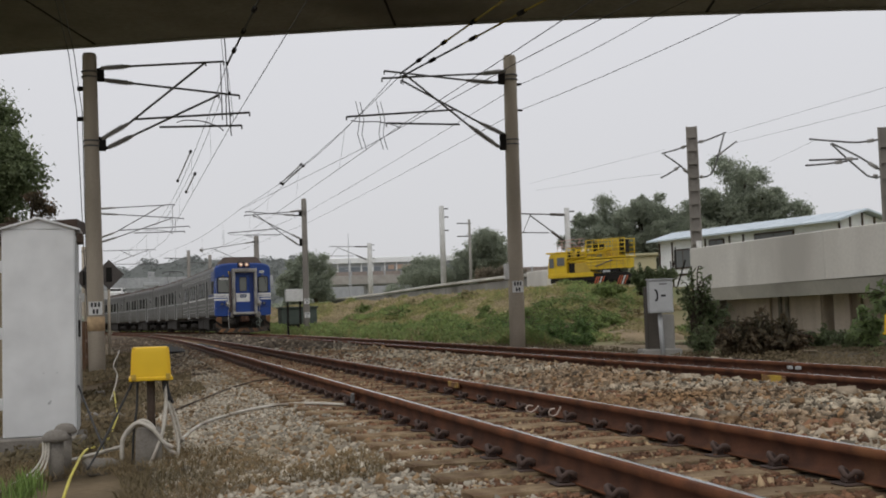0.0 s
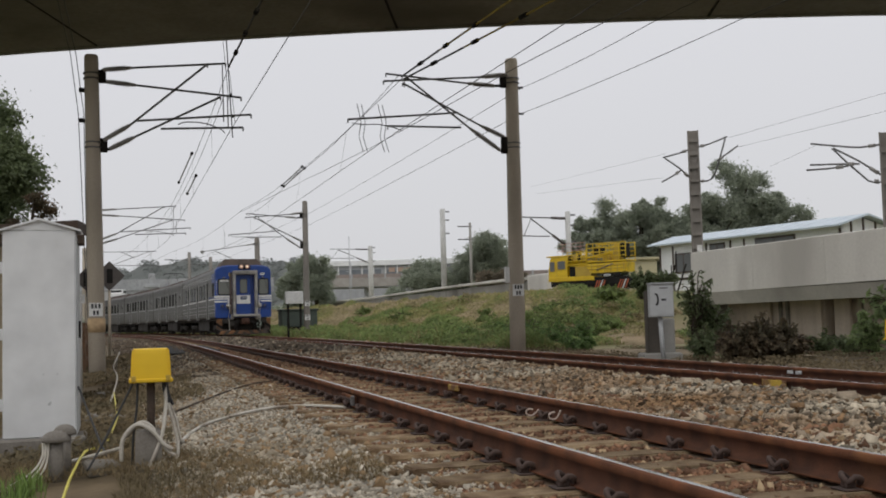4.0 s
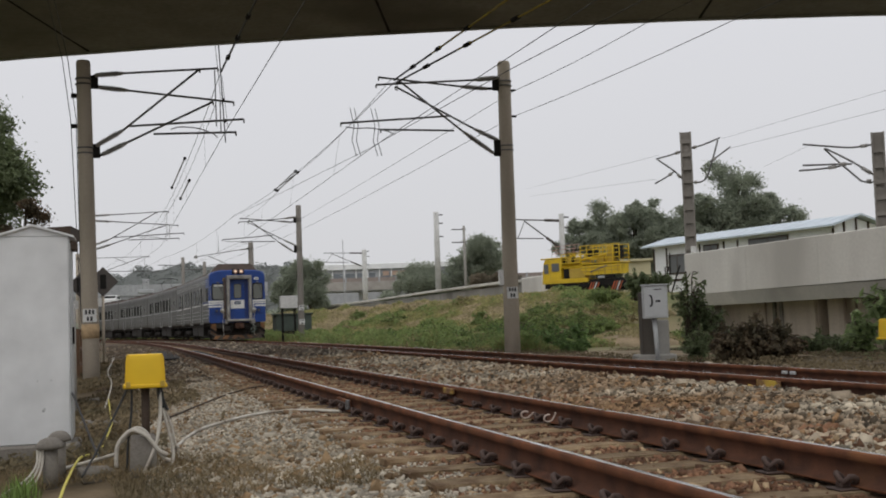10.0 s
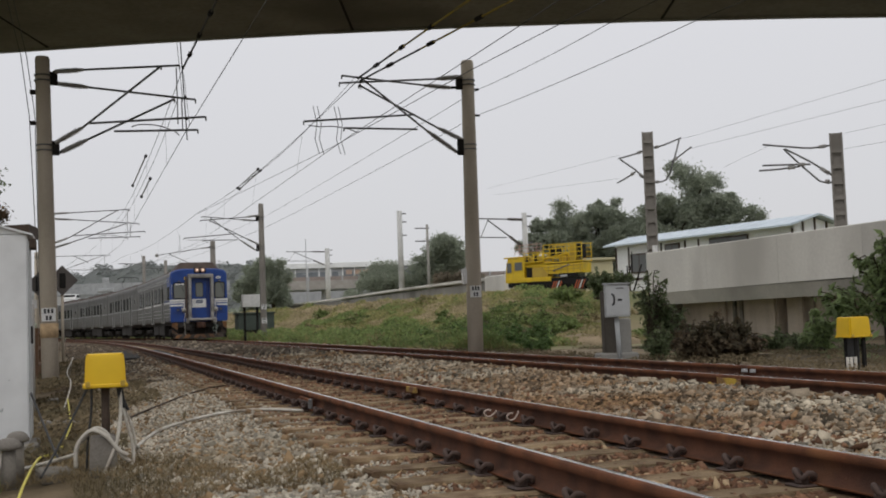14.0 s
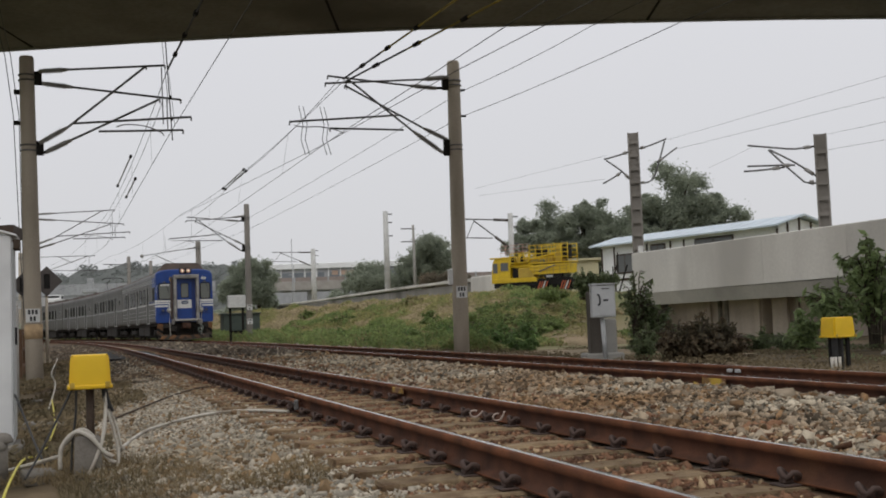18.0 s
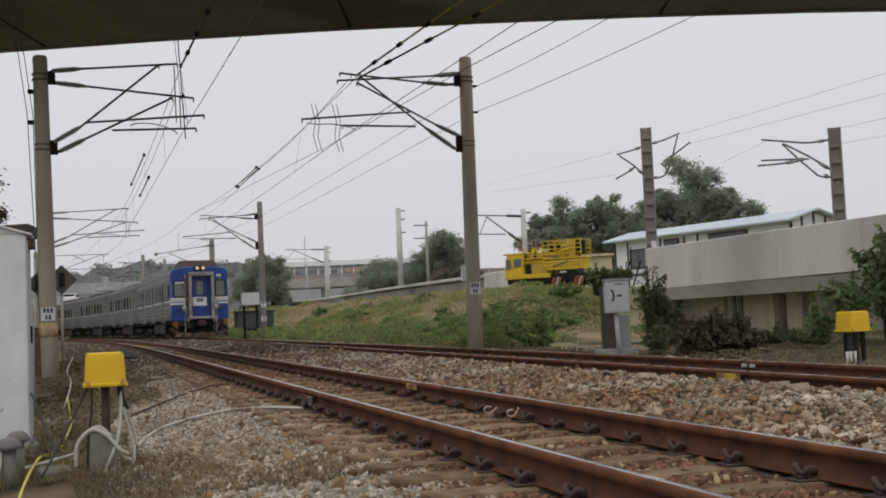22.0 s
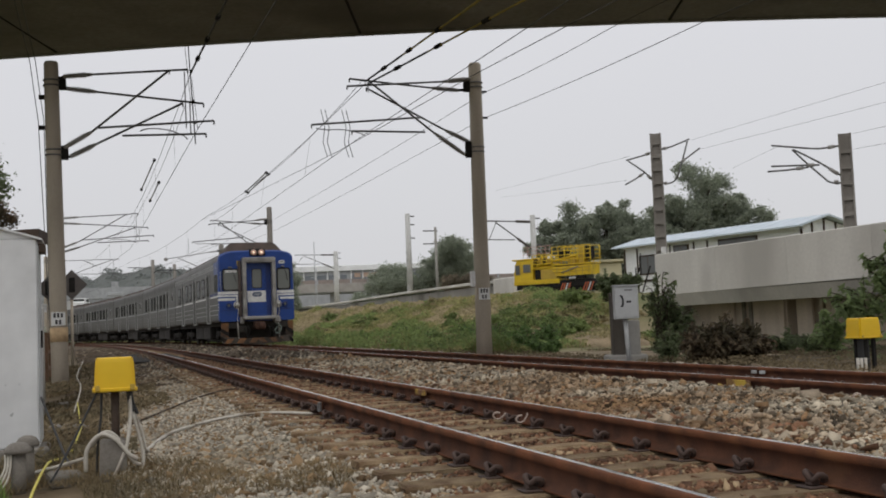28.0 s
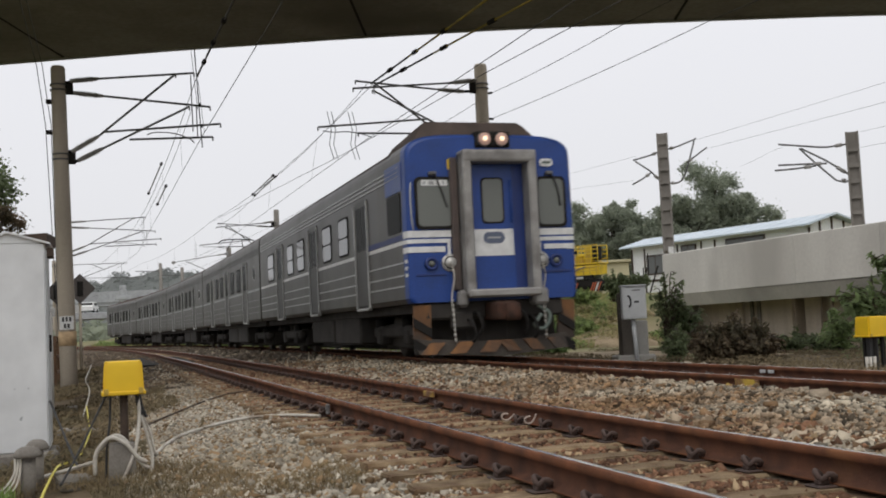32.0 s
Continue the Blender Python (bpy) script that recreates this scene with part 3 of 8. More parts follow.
# ---- loose ballast stones ----
def stones(name, count, u0, u1, s0, s1, size, material, label, keep=None, sink=0.35, seed=1, lean=1.6, fine=False):
    """Broken stones, each a small uneven faceted lump."""
    r = np.random.default_rng(seed)
    ico = bmesh.new()
    bmesh.ops.create_icosphere(ico, subdivisions=1, radius=1.0)
    base = np.array([v.co[:] for v in ico.verts])
    tri = np.array([[v.index for v in f.verts] for f in ico.faces])
    ico.free()
    if fine:
        base = np.array([(x, y, z) for z in (-1, 1) for y in (-1, 1) for x in (-1, 1)], float) * 0.7
        tri = np.array([(0, 2, 3), (0, 3, 1), (4, 5, 7), (4, 7, 6), (0, 1, 5), (0, 5, 4), (2, 6, 7), (2, 7, 3), (0, 4, 6), (0, 6, 2), (1, 3, 7), (1, 7, 5)])
    nv = len(base)
    u = r.uniform(u0, u1, count)
    # more of them where the camera is near
    s = s0 + (s1 - s0) * r.uniform(0, 1, count) ** lean
    if keep is not None:
        ok = keep(u, s, r)
        u, s = u[ok], s[ok]
    n = len(u)
    sz = size * r.lognormal(0, 0.32, n) * (1 + np.clip((s - 10) / 45, 0, 0.7))
    z = np.interp(u, _pu, _pz) + sz * (1 - 2 * sink) * r.uniform(0.4, 1.2, n)
    x = u + bend_x(s)
    q = r.normal(size=(n, 4)) * np.array([1, 0.32, 0.32, 1])
    q /= np.linalg.norm(q, axis=1)[:, None]
    w, a, b, c = q.T
    R = np.stack([1 - 2 * (b * b + c * c), 2 * (a * b - c * w), 2 * (a * c + b * w), 2 * (a * b + c * w), 1 - 2 * (a * a + c * c), 2 * (b * c - a * w),
                  2 * (a * c - b * w), 2 * (b * c + a * w), 1 - 2 * (a * a + b * b)], -1).reshape(n, 3, 3)
    shape = (base[None] + r.normal(0, 0.24, (n, nv, 3))) * np.stack([r.uniform(0.9, 1.5, n), r.uniform(0.65, 1.05, n), r.uniform(0.38, 0.7, n)], -1)[:, None, :]
    v = np.einsum("nij,nkj->nki", R, shape) * sz[:, None, None] + np.stack([x, s, z], -1)[:, None, :]
    f = tri[None] + (np.arange(n) * nv)[:, None, None]
    return raw_mesh(name, v.reshape(-1, 3), f.reshape(-1, 3), material, "stuff", label, "ballast")


def off_sleepers(u, s, r):
    """Few stones on the sleepers' tops and none on the rails."""
    ph = np.mod(s - 2.15 + 0.27, 0.54) - 0.27
    rails = (np.abs(np.abs(u - 2.6) - 0.566) < 0.10)
    return (~rails) & ((np.abs(ph) > 0.12) | (r.uniform(0, 1, len(u)) < np.where(u < 2.05, 0.08, 0.28)))


def off_far(u, s, r):
    return np.abs(np.abs(u - 6.6) - 0.566) > 0.10


stones("ballast_between_tracks", 56000, 3.30, 6.0, 3.5, 30, 0.0195, M_STONE, "heap of broken grey and tan ballast stones between the tracks", off_far, 0.3, 2, 1.5, True)
stones("stained_ballast", 20000, 3.25, 6.05, 27, 75, 0.024, M_STONE_DARK, "brown oil-stained ballast stones down the line", off_far, 0.3, 12, 1.3, True)
stones("ballast_shoulder", 84000, 0.1, 1.75, 3.0, 36, 0.0125, M_STONE_GREY, "pale grey gravel on the track's shoulder", lambda u, s, r: (u < 1.40) | (np.abs(np.mod(s - 2.15 + 0.27, 0.54) - 0.27) > 0.115) | (r.uniform(0, 1, len(u)) < 0.12), 0.4, 3, 1.9, True)
stones("near_shoulder_ballast", 9000, 0.45, 1.42, 3.5, 9.5, 0.0175, M_STONE_GREY, "coarser pale stones on the track's shoulder", None, 0.35, 14, 1.2, True)
stones("far_shoulder_ballast", 22000, -0.5, 1.95, 19, 80, 0.019, M_STONE_DARK, "brown gravel on the shoulder down the line", lambda u, s, r: (u < 1.42) | (s > 26), 0.35, 13, 1.5, True)
stones("rusty_ballast_edge", 7500, 3.25, 4.4, 3.5, 30, 0.019, M_STONE_RUST, "rust-stained ballast stones beside the rail", None, 0.28, 15, 1.5, True)
stones("ballast_in_track", 42000, 1.5, 3.3, 2.6, 40, 0.0145, M_STONE_RUST, "rust-brown gravel between the near sleepers", off_sleepers, 0.42, 4, 1.6, True)
stones("ballast_far_track", 11000, 6.0, 9.3, 6, 60, 0.026, M_STONE, "ballast stones under and beyond the second track", off_far, 0.35, 5, 1.4, True)


# ---- road bridge overhead ----
bridge = thing("road_bridge", pose(0, 0, 0), "dark concrete road bridge crossing above the tracks", "bridge", kind="structure")
BR_A, BR_B = Vector((-2.18, 28.75, 0)), Vector((18.3, 21.5, 0))
_bd = (BR_B - BR_A).normalized()
_bn = Vector((_bd.y, -_bd.x, 0))
if _bn.y > 0:
    _bn = -_bn
bridge_m = Matrix(((_bd.x, -_bn.x, 0, BR_A.x), (_bd.y, -_bn.y, 0, BR_A.y), (0, 0, 1, 7.58), (0, 0, 0, 1)))
prof = [(0.0, 0.0), (0.0, 0.35), (0.25, 0.5), (0.25, 1.6), (-7.6, 1.6), (-7.6, 0.5), (-7.3, 0.35), (-7.3, 0.0), (-6.4, -0.02), (-1.1, -0.02)]
camber = lambda x: 0.205 * (1 - ((x - 10.4) / 12.1) ** 2)
part("deck", loft([[(x, a, b + max(-0.9, camber(x))) for a, b in prof] for x in range(-60, 61, 4)]), M_BRIDGE, bridge, m=bridge_m)
part("drip_edge", loft([[(x, a, b + max(-0.9, camber(x))) for a, b in ((-0.12, 0.004), (-0.12, -0.05), (0.04, -0.05), (0.04, 0.004))] for x in range(-60, 61, 4)]), M_BRIDGE, bridge, m=bridge_m)
for k in range(-5, 7):
    part("girder_joint", box(k * 7.5 - 0.03 + 1.5, k * 7.5 + 0.03 + 1.5, -7.0, -0.13, -0.03, 0.0), M_DARK, bridge, m=bridge_m @ pose(0, 0, max(-0.9, camber(k * 7.5 + 1.5))))
for k in (-16.0, 30.0):
    part("pier", box(k - 0.9, k + 0.9, -6.0, -1.5, -8.2, 0.0, 0.12), M_CONC, bridge, m=bridge_m)
part("parapet", box(-60, 60, -7.5, -7.3, 1.6, 2.5, 0.02), M_CONC, bridge, m=bridge_m)
part("parapet", box(-60, 60, -0.15, 0.05, 1.6, 2.5, 0.02), M_CONC, bridge, m=bridge_m)


# ---- overhead line: concrete poles, hinged arms, wires ----
def rod_insulator(p, q, parent, r=0.05):
    """A ribbed rod insulator with metal ends."""
    p, q = Vector(p), Vector(q)
    d = q - p
    L = d.length
    prof = [(r * 0.7, 0.0), (r, L * 0.04), (r, L * 0.19), (r * 0.75, L * 0.2)]
    for i in range(11):
        z = L * (0.2 + 0.62 * i / 11)
        prof += [(r * 1.4, z), (r * 1.05, z + L * 0.03), (r * 0.72, z + L * 0.04)]
    prof += [(r * 0.75, L * 0.82), (r, L * 0.83), (r * 0.6, L)]
    bm = lathe(prof, 8)
    bm.transform(Matrix.Translation(p) @ d.to_track_quat("Z", "Y").to_matrix().to_4x4())
    return part("insulator", bm, M_INSUL, parent, "grey ribbed rod insulator with metal caps")


def pole_shaft(parent, height, r0, r1, lean, material=M_POLE):
    bm = lathe([(r0, -0.6), (r0 * 0.98, height * 0.2), ((r0 + r1) / 2, height * 0.55), (r1, height - 0.05), (r1 * 0.86, height), (0.01, height + 0.02)], 20)
    for v in bm.verts:
        v.co.x += lean * v.co.z / height
    return part("shaft", bm, material, parent)


def bands(parent, z, r, lean_at):
    for dz in (-0.06, 0.06):
        part("band", lathe([(r + 0.012, -0.018), (r + 0.016, 0), (r + 0.012, 0.018)], 16, at=(lean_at, 0, z + dz)), M_STEEL, parent, "steel band round the pole")


def km_plate(parent, x, y, z, w=0.30, h=0.30, turn=0.0, bars=((0.08, 3), (-0.07, 2)), name="number_plate", label="white pole plate with dark marks"):
    pl = part(name, box(-w / 2, w / 2, -0.012, 0, -h / 2, h / 2, 0.006), M_WHITE, parent, label, m=pose(x, y, z, 0, 0, turn))
    for bz, n in bars:
        for i in range(n):
            cx = (i - (n - 1) / 2) * 0.075
            part("mark", box(cx - 0.024, cx + 0.024, -0.0165, -0.0125, bz - 0.05, bz + 0.05), M_BLACK, pl)
    return pl


# arm drawings: x from the pole towards its track, z above the pole's foot
ARMS_LEFT = dict(ins=[((0.25, 7.06), (0.89, 7.11)), ((0.30, 6.81), (0.98, 6.76)), ((0.23, 5.43), (0.84, 5.79)), ((0.35, 5.24), (0.93, 5.55))],
                 tubes=[((0.89, 7.11), (3.02, 7.29)), ((0.98, 6.76), (3.38, 6.54)), ((0.84, 5.79), (2.60, 7.26)), ((0.93, 5.55), (2.90, 6.54)),
                        ((0.97, 5.88), (3.58, 6.09)), ((1.51, 5.75), (3.41, 5.82))],
                 steady=[(1.9, 5.84), (2.1, 5.90), (2.5, 5.88), (2.85, 5.76), (2.97, 5.66)], brackets=[(7.0, 6.82), (5.22, 5.42)], hang=[(2.95, 7.27, 5.93), (3.05, 6.56, 5.8)])
ARMS_RIGHT = dict(ins=[((0.15, 7.22), (0.92, 7.11)), ((0.46, 6.93), (1.18, 6.99)), ((0.37, 5.21), (1.23, 5.77)), ((0.19, 5.56), (0.84, 5.88))],
                  tubes=[((0.92, 7.11), (3.48, 6.92)), ((1.18, 6.99), (3.36, 7.17)), ((1.23, 5.77), (2.89, 7.05)), ((0.84, 5.88), (2.92, 6.94)),
                         ((1.52, 6.16), (4.41, 5.92)), ((1.38, 5.82), (3.33, 5.82))],
                  steady=[(4.27, 5.85), (4.0, 5.82), (3.6, 5.83), (3.2, 5.76), (3.0, 5.68)], brackets=[(7.18, 6.94), (5.2, 5.5)], hang=[(2.9, 7.0, 6.8)])
ARMS_ONE = dict(ins=[((0.2, 7.12), (0.85, 7.14)), ((0.2, 5.35), (0.8, 5.75))], tubes=[((0.85, 7.14), (3.2, 7.22)), ((0.8, 5.75), (2.9, 7.2)), ((1.1, 6.0), (3.6, 5.95)), ((1.6, 7.16), (2.2, 6.65))],
                steady=[(3.5, 5.86), (3.2, 5.82), (2.8, 5.70)], brackets=[(7.1, 7.1), (5.3, 5.3)], hang=[(2.95, 7.2, 5.98)])


def line_pole(x, y, z, side, arms, height=7.5, r0=0.20, r1=0.165, lean=0.0, turn=0.0, plates=(), label="", material=M_POLE):
    """A round concrete pole with hinged arms; side is +1 if its track lies towards +x."""
    po = thing("catenary_pole", pose(x, y, z, 0, 0, turn), label or "weathered round concrete catenary pole with hinged steel arms", "pole", "catenary poles")
    pole_shaft(po, height, r0, r1, lean, material)
    lx = lambda zz: lean * zz / height
    for za, zb in arms["brackets"]:
        bands(po, (za + zb) / 2, r1 + 0.015, lx(za))
        bm = box(0, 0.17, -0.05, 0.05, min(za, zb) - 0.06, max(za, zb) + 0.06, 0.01)
        bmesh.ops.translate(bm, vec=(r1 - 0.01, 0, 0), verts=bm.verts)
        if side < 0:
            bmesh.ops.scale(bm, vec=(-1, 1, 1), verts=bm.verts)
            bmesh.ops.reverse_faces(bm, faces=bm.faces[:])
        bmesh.ops.translate(bm, vec=(lx(za), 0, 0), verts=bm.verts)
        part("bracket", bm, M_DARK, po, "dark steel hinge bracket")
    at = lambda p, yy=0.0: (lx(p[1]) + side * p[0], yy, p[1])
    for i, (a, b) in enumerate(arms["ins"]):
        yy = (-0.12, 0.12, -0.12, 0.12)[i] if len(arms["ins"]) > 2 else 0
        rod_insulator(at(a, yy * 0.4), at(b, yy), po)
        za = min((z for zz in arms["brackets"] for z in zz), key=lambda z: abs(z - a[1]))
        part("fork", tube(at((r1 + 0.06, za), 0), at(a, yy * 0.4), 0.035, 6), M_DARK, po, "dark steel fork at the hinge")
    for i, (a, b) in enumerate(arms["tubes"]):
        yy = (-0.12, 0.12)[i % 2] if len(arms["ins"]) > 2 else 0
        bm = tube(at(a, yy), at(b, yy), 0.026, 8)
        tube(at(b, yy), (at(b, yy)[0], yy, b[1] - 0.09), 0.018, 6, bm=bm)
        part("arm_tube", bm, M_STEEL, po, "grey steel arm tube")
    part("steady_arm", hose([at(p) for p in arms["steady"]], 0.014, 6), M_STEEL, po)
    for hx, za, zb in arms["hang"]:
        part("hanger", tube(at((hx, za)), at((hx, zb)), 0.014, 5), M_STEEL, po)
    for px, py, pz, kind in plates:
        if kind == "white":
            km_plate(po, px + lx(pz), py, pz)
        else:
            part("tag_band", lathe([(r0 + 0.006, -0.16), (r0 + 0.008, 0), (r0 + 0.006, 0.16)], 18, at=(lx(pz), 0, pz)), M_TAG, po, "faded tan paper band round the pole")
    return po


M_TAG = mat("faded_tan_tag", (0.58, 0.42, 0.25), (0.42, 0.30, 0.18), 0.9, 9, 0.1)
line_pole(-0.78, 26.0, -0.50, 1, ARMS_LEFT, 7.40, 0.188, 0.158, -0.09, plates=[(0.0, -0.19, 1.57, "white"), (0, 0, 1.22, "tan")],
          label="concrete catenary pole with two arms, plate and tan band")
P2 = line_pole(9.58, 26.9, -0.22, -1, ARMS_RIGHT, 7.65, 0.205, 0.165, 0.06, plates=[(-0.03, -0.21, 1.56, "white")],
               label="concrete catenary pole with two arms on the far side")
part("feeder_bracket", tube((0.15, 0, 6.88), (0.36, 0, 6.9), 0.03), M_DARK, P2)
part("feeder_bracket", tube((0.15, 0, 6.2), (0.36, 0, 6.2), 0.03), M_DARK, P2)
part("warning_box", box(-0.35, -0.25, -0.25, -0.1, 1.75, 2.15, 0.01), M_WHITE, P2, m=pose(0, 0, 0))


def wider(arms, k):
    """The same arm drawing, drawn out sideways."""
    w = lambda p: (p[0] * k if p[0] > 0.5 else p[0], p[1])
    return dict(ins=[(w(a), w(b)) for a, b in arms["ins"]], tubes=[(w(a), w(b)) for a, b in arms["tubes"]], steady=[w(p) for p in arms["steady"]],
                brackets=arms["brackets"], hang=[(h * k, a, b) for h, a, b in arms["hang"]])


for y, arms in ((62.0, wider(ARMS_LEFT, 1.42)), (98.0, wider(ARMS_ONE, 1.85)), (134.0, ARMS_ONE), (170.0, ARMS_ONE)):
    pl, psi = on_line(y, -7.95 if y < 70 else -7.3)
    line_pole(pl.x, pl.y, -0.05, 1, arms, 7.5, 0.2, 0.16, 0, math.degrees(psi))
pr, psi = on_line(63.0, 3.75)
line_pole(pr.x, pr.y, -0.2, -1, ARMS_RIGHT, 7.9, 0.19, 0.15, 0, math.degrees(psi), plates=[(0.0, -0.2, 1.95, "white"), (0.0, -0.2, 1.15, "white")],
          label="dark round concrete catenary pole with two arms", material=M_POLE_DARK)
P3 = line_pole(9.7, 89.2, -0.3, -1, dict(ins=[((0.2, 7.4), (1.0, 7.3)), ((0.2, 5.4), (0.9, 5.7))], tubes=[((1.0, 7.3), (4.3, 6.8)), ((0.9, 5.7), (3.4, 6.85))],
               steady=[(3.0, 6.2), (2.6, 6.1), (2.2, 5.9)], brackets=[(7.4, 7.4), (5.4, 5.4)], hang=[(2.6, 7.1, 8.4)]), 7.9, 0.24, 0.2, 0, 6,
               label="dark catenary pole with a long arm and a weight", material=M_POLE_DARK)
part("weight", lathe([(0.04, -0.14), (0.13, -0.09), (0.16, 0.0), (0.13, 0.09), (0.04, 0.14)], 12, at=(-4.4, 0, 6.78)), M_INSUL, P3, "round grey tension weight")
WIRES = []


def wire(points, r=0.009, material=M_WIRE, sag=0.0, name="overhead_wire", label="thin dark overhead wire", n=5):
    pts = []
    for i in range(len(points) - 1):
        a, b = Vector(points[i]), Vector(points[i + 1])
        for k in range(8):
            t = k / 8
            p = a.lerp(b, t)
            p.z -= sag * 4 * t * (1 - t)
            pts.append(p)
    pts.append(Vector(points[-1]))
    ob = part(name, hose(pts, r, n, steps=1), material, None)
    tagged(ob, label, "wire", "overhead wires")
    WIRES.append(ob)
    return ob


def catenary(contact, messenger, droppers):
    """Contact and messenger wire of one track, through given points, with droppers."""
    wire(contact, 0.008)
    wire(messenger, 0.0085, sag=0.35)
    for i in range(len(messenger) - 1):
        for t in droppers if i < 2 else ():
            a, b = Vector(messenger[i]).lerp(Vector(messenger[i + 1]), t), Vector(contact[i + 1]).lerp(Vector(contact[i + 2]), t)
            a.z -= 0.35 * 4 * t * (1 - t)
            wire([a, b], 0.004, name="dropper_wire", label="thin dropper wire of the overhead line", n=4)


def line_points(pairs, z):
    return [(on_line(s, o)[0].x, on_line(s, o)[0].y, z) for s, o in pairs]


catenary([(2.75, 2.0, 5.22), (2.26, 26.0, 5.24)] + line_points([(62, -4.1), (98, -3.9), (134, -4.1)], 5.35), [(2.23, 26.0, 6.74)] + line_points([(62, -4.1), (98, -3.9), (134, -4.1)], 6.95), (0.15, 0.38, 0.62, 0.85))
catenary([(7.0, 4.0, 5.25), (6.25, 26.0, 5.25)] + line_points([(62, 0.05), (98, -0.1), (134, 0.1)], 5.45), [(6.7, 26.9, 6.84)] + line_points([(62, 0.05), (98, -0.1), (134, 0.1)], 7.1), (0.2, 0.45, 0.7, 0.9))
wire([(8.6, 6.0, 5.45), (7.15, 19.71, 5.45), (6.42, 29.3, 5.45)] + line_points([(62, -0.2)], 6.9), 0.008)
wire([(6.6, 26.9, 6.9)] + line_points([(45, 0.1), (62, 0.3)], 6.75), 0.008, sag=0.2)
wire([(2.1, 26.0, 6.0), (2.05, 40.0, 6.0)] + line_points([(62, -4.2)], 6.4), 0.007, sag=0.1)
# heavier, sleeved wires where the line dips under the bridge
for a, b, c in (((6.66, 26.9, 6.86), (7.02, 20.19, 6.75), (7.6, 9.0, 6.6)), ((6.72, 26.9, 6.80), (7.89, 18.91, 6.70), (9.3, 9.0, 6.6)), ((2.23, 26.0, 6.74), (2.39, 19.89, 6.70), (2.6, 8.0, 6.6))):
    mid = Vector(a).lerp(Vector(b), 0.45)
    wire([a, mid], 0.024, label="thick stranded overhead wire with clamps", n=6)
    wire([mid, b], 0.022, M_WIRE_SLEEVE if a[0] > 5 else M_WIRE, label="yellow-sleeved overhead wire with clamps" if a[0] > 5 else "thick stranded overhead wire with clamps", n=6)
    wire([b, c], 0.026, M_WIRE_SLEEVE if a[0] > 5 else M_WIRE, label="yellow-sleeved wire under the bridge" if a[0] > 5 else "thick bare overhead wire under the bridge", n=6)
    for t in (0.22, 0.5, 0.78):
        p, q = Vector(a).lerp(Vector(b), t), Vector(a).lerp(Vector(b), t + 0.035)
        tagged(part("wire_clamp", tube(p, q, 0.05, 7), M_DARK), "dark clamp on an overhead wire", "clamp", "wire clamps")
# in-line insulators in the wires, down the line
for p, q in (((2.08, 40.0, 6.82), (1.80, 44.5, 6.35)), ((2.22, 40.0, 6.02), (2.10, 44.0, 5.85)), ((6.90, 45.0, 7.04), (6.55, 48.8, 6.76)), ((6.80, 45.0, 7.10), (6.45, 48.8, 6.80))):
    tagged(part("wire_insulator", tube(p, q, 0.025, 7), M_INSUL), "long dark insulator in an overhead wire", "insulator", "wire insulators")
    for e in (p, q):
        tagged(part("wire_clamp", tube((e[0], e[1] - 0.12, e[2]), (e[0], e[1] + 0.12, e[2]), 0.055, 7), M_DARK), "dark clamp on an overhead wire", "clamp", "wire clamps")
for dx, za, zb, rr_ in ((2.21, 7.35, 5.05, 0.014), (2.13, 7.35, 5.95, 0.007), (2.27, 6.62, 5.4, 0.006)):
    wire([(dx - 0.03, 25.9, za), (dx + 0.09, 26.0, zb)], rr_, name="hanger_rod", label="dark hanger rod between the upper and lower wires")
for zc in (6.75, 6.05, 5.55):
    tagged(part("wire_clamp", tube((2.2 + (7.35 - zc) * 0.05, 25.93, zc - 0.04), (2.2 + (7.35 - zc) * 0.05, 25.93, zc + 0.04), 0.03, 7), M_DARK), "dark clamp on an overhead wire", "clamp", "wire clamps")
# jumper loops by the far arm
for dx in (0.0, 0.12):
    for sx in (6.12, 6.72):
        wire([(sx + dx, 30.0, 6.75), (sx + 0.06 + dx, 29.8, 6.2), (sx - 0.05 + dx, 29.6, 5.75), (sx + 0.02 + dx, 29.4, 5.3)], 0.011, name="jumper_wire", label="hanging jumper loop of the overhead line")
# feeder wires along the far poles
wire([(11.9, 2.0, 6.72), (10.4, 20.34, 6.66), (9.9, 26.85, 6.66), (9.9, 63.0, 6.97)] + line_points([(99, 3.9), (135, 3.6)], 7.0), 0.0075, sag=0.05, label="feeder wire along the far poles")
wire([(12.2, 3.0, 6.0), (10.77, 17.51, 5.98), (9.87, 26.85, 5.98), (9.89, 63.0, 6.31)] + line_points([(99, 3.9), (135, 3.6)], 6.3), 0.0075, sag=0.05, label="feeder wire along the far poles")
# wire pair beside the left pole
for dx in (0.0, 0.12):
    wire([(-1.3 - dx, 8, 7.2), (-1.2 - dx, 26, 6.9), (-1.05 - dx, 26.3, 5.6), (-0.98, 26.3, 0.5)], 0.010, label="thin cable running down beside the pole")
part("cable_clamp", box(-1.14, -1.02, 25.9, 26.1, 6.05, 6.12), M_DARK, None)
tagged(bpy.data.objects["cable_clamp"], "small dark clamp holding a cable on the pole", "clamp", "wire clamps")
tagged(part("cable_clamp", box(-1.14, -1.02, 25.9, 26.1, 5.35, 5.42), M_DARK), "small dark clamp holding a cable on the pole", "clamp", "wire clamps")


# ---- the train: a blue-faced stainless steel set of cars ----
HALF, FLOOR, EAVE, ROOF = 1.57, 1.03, 3.62, 3.98
CAR, BODY = 18.5, 18.15


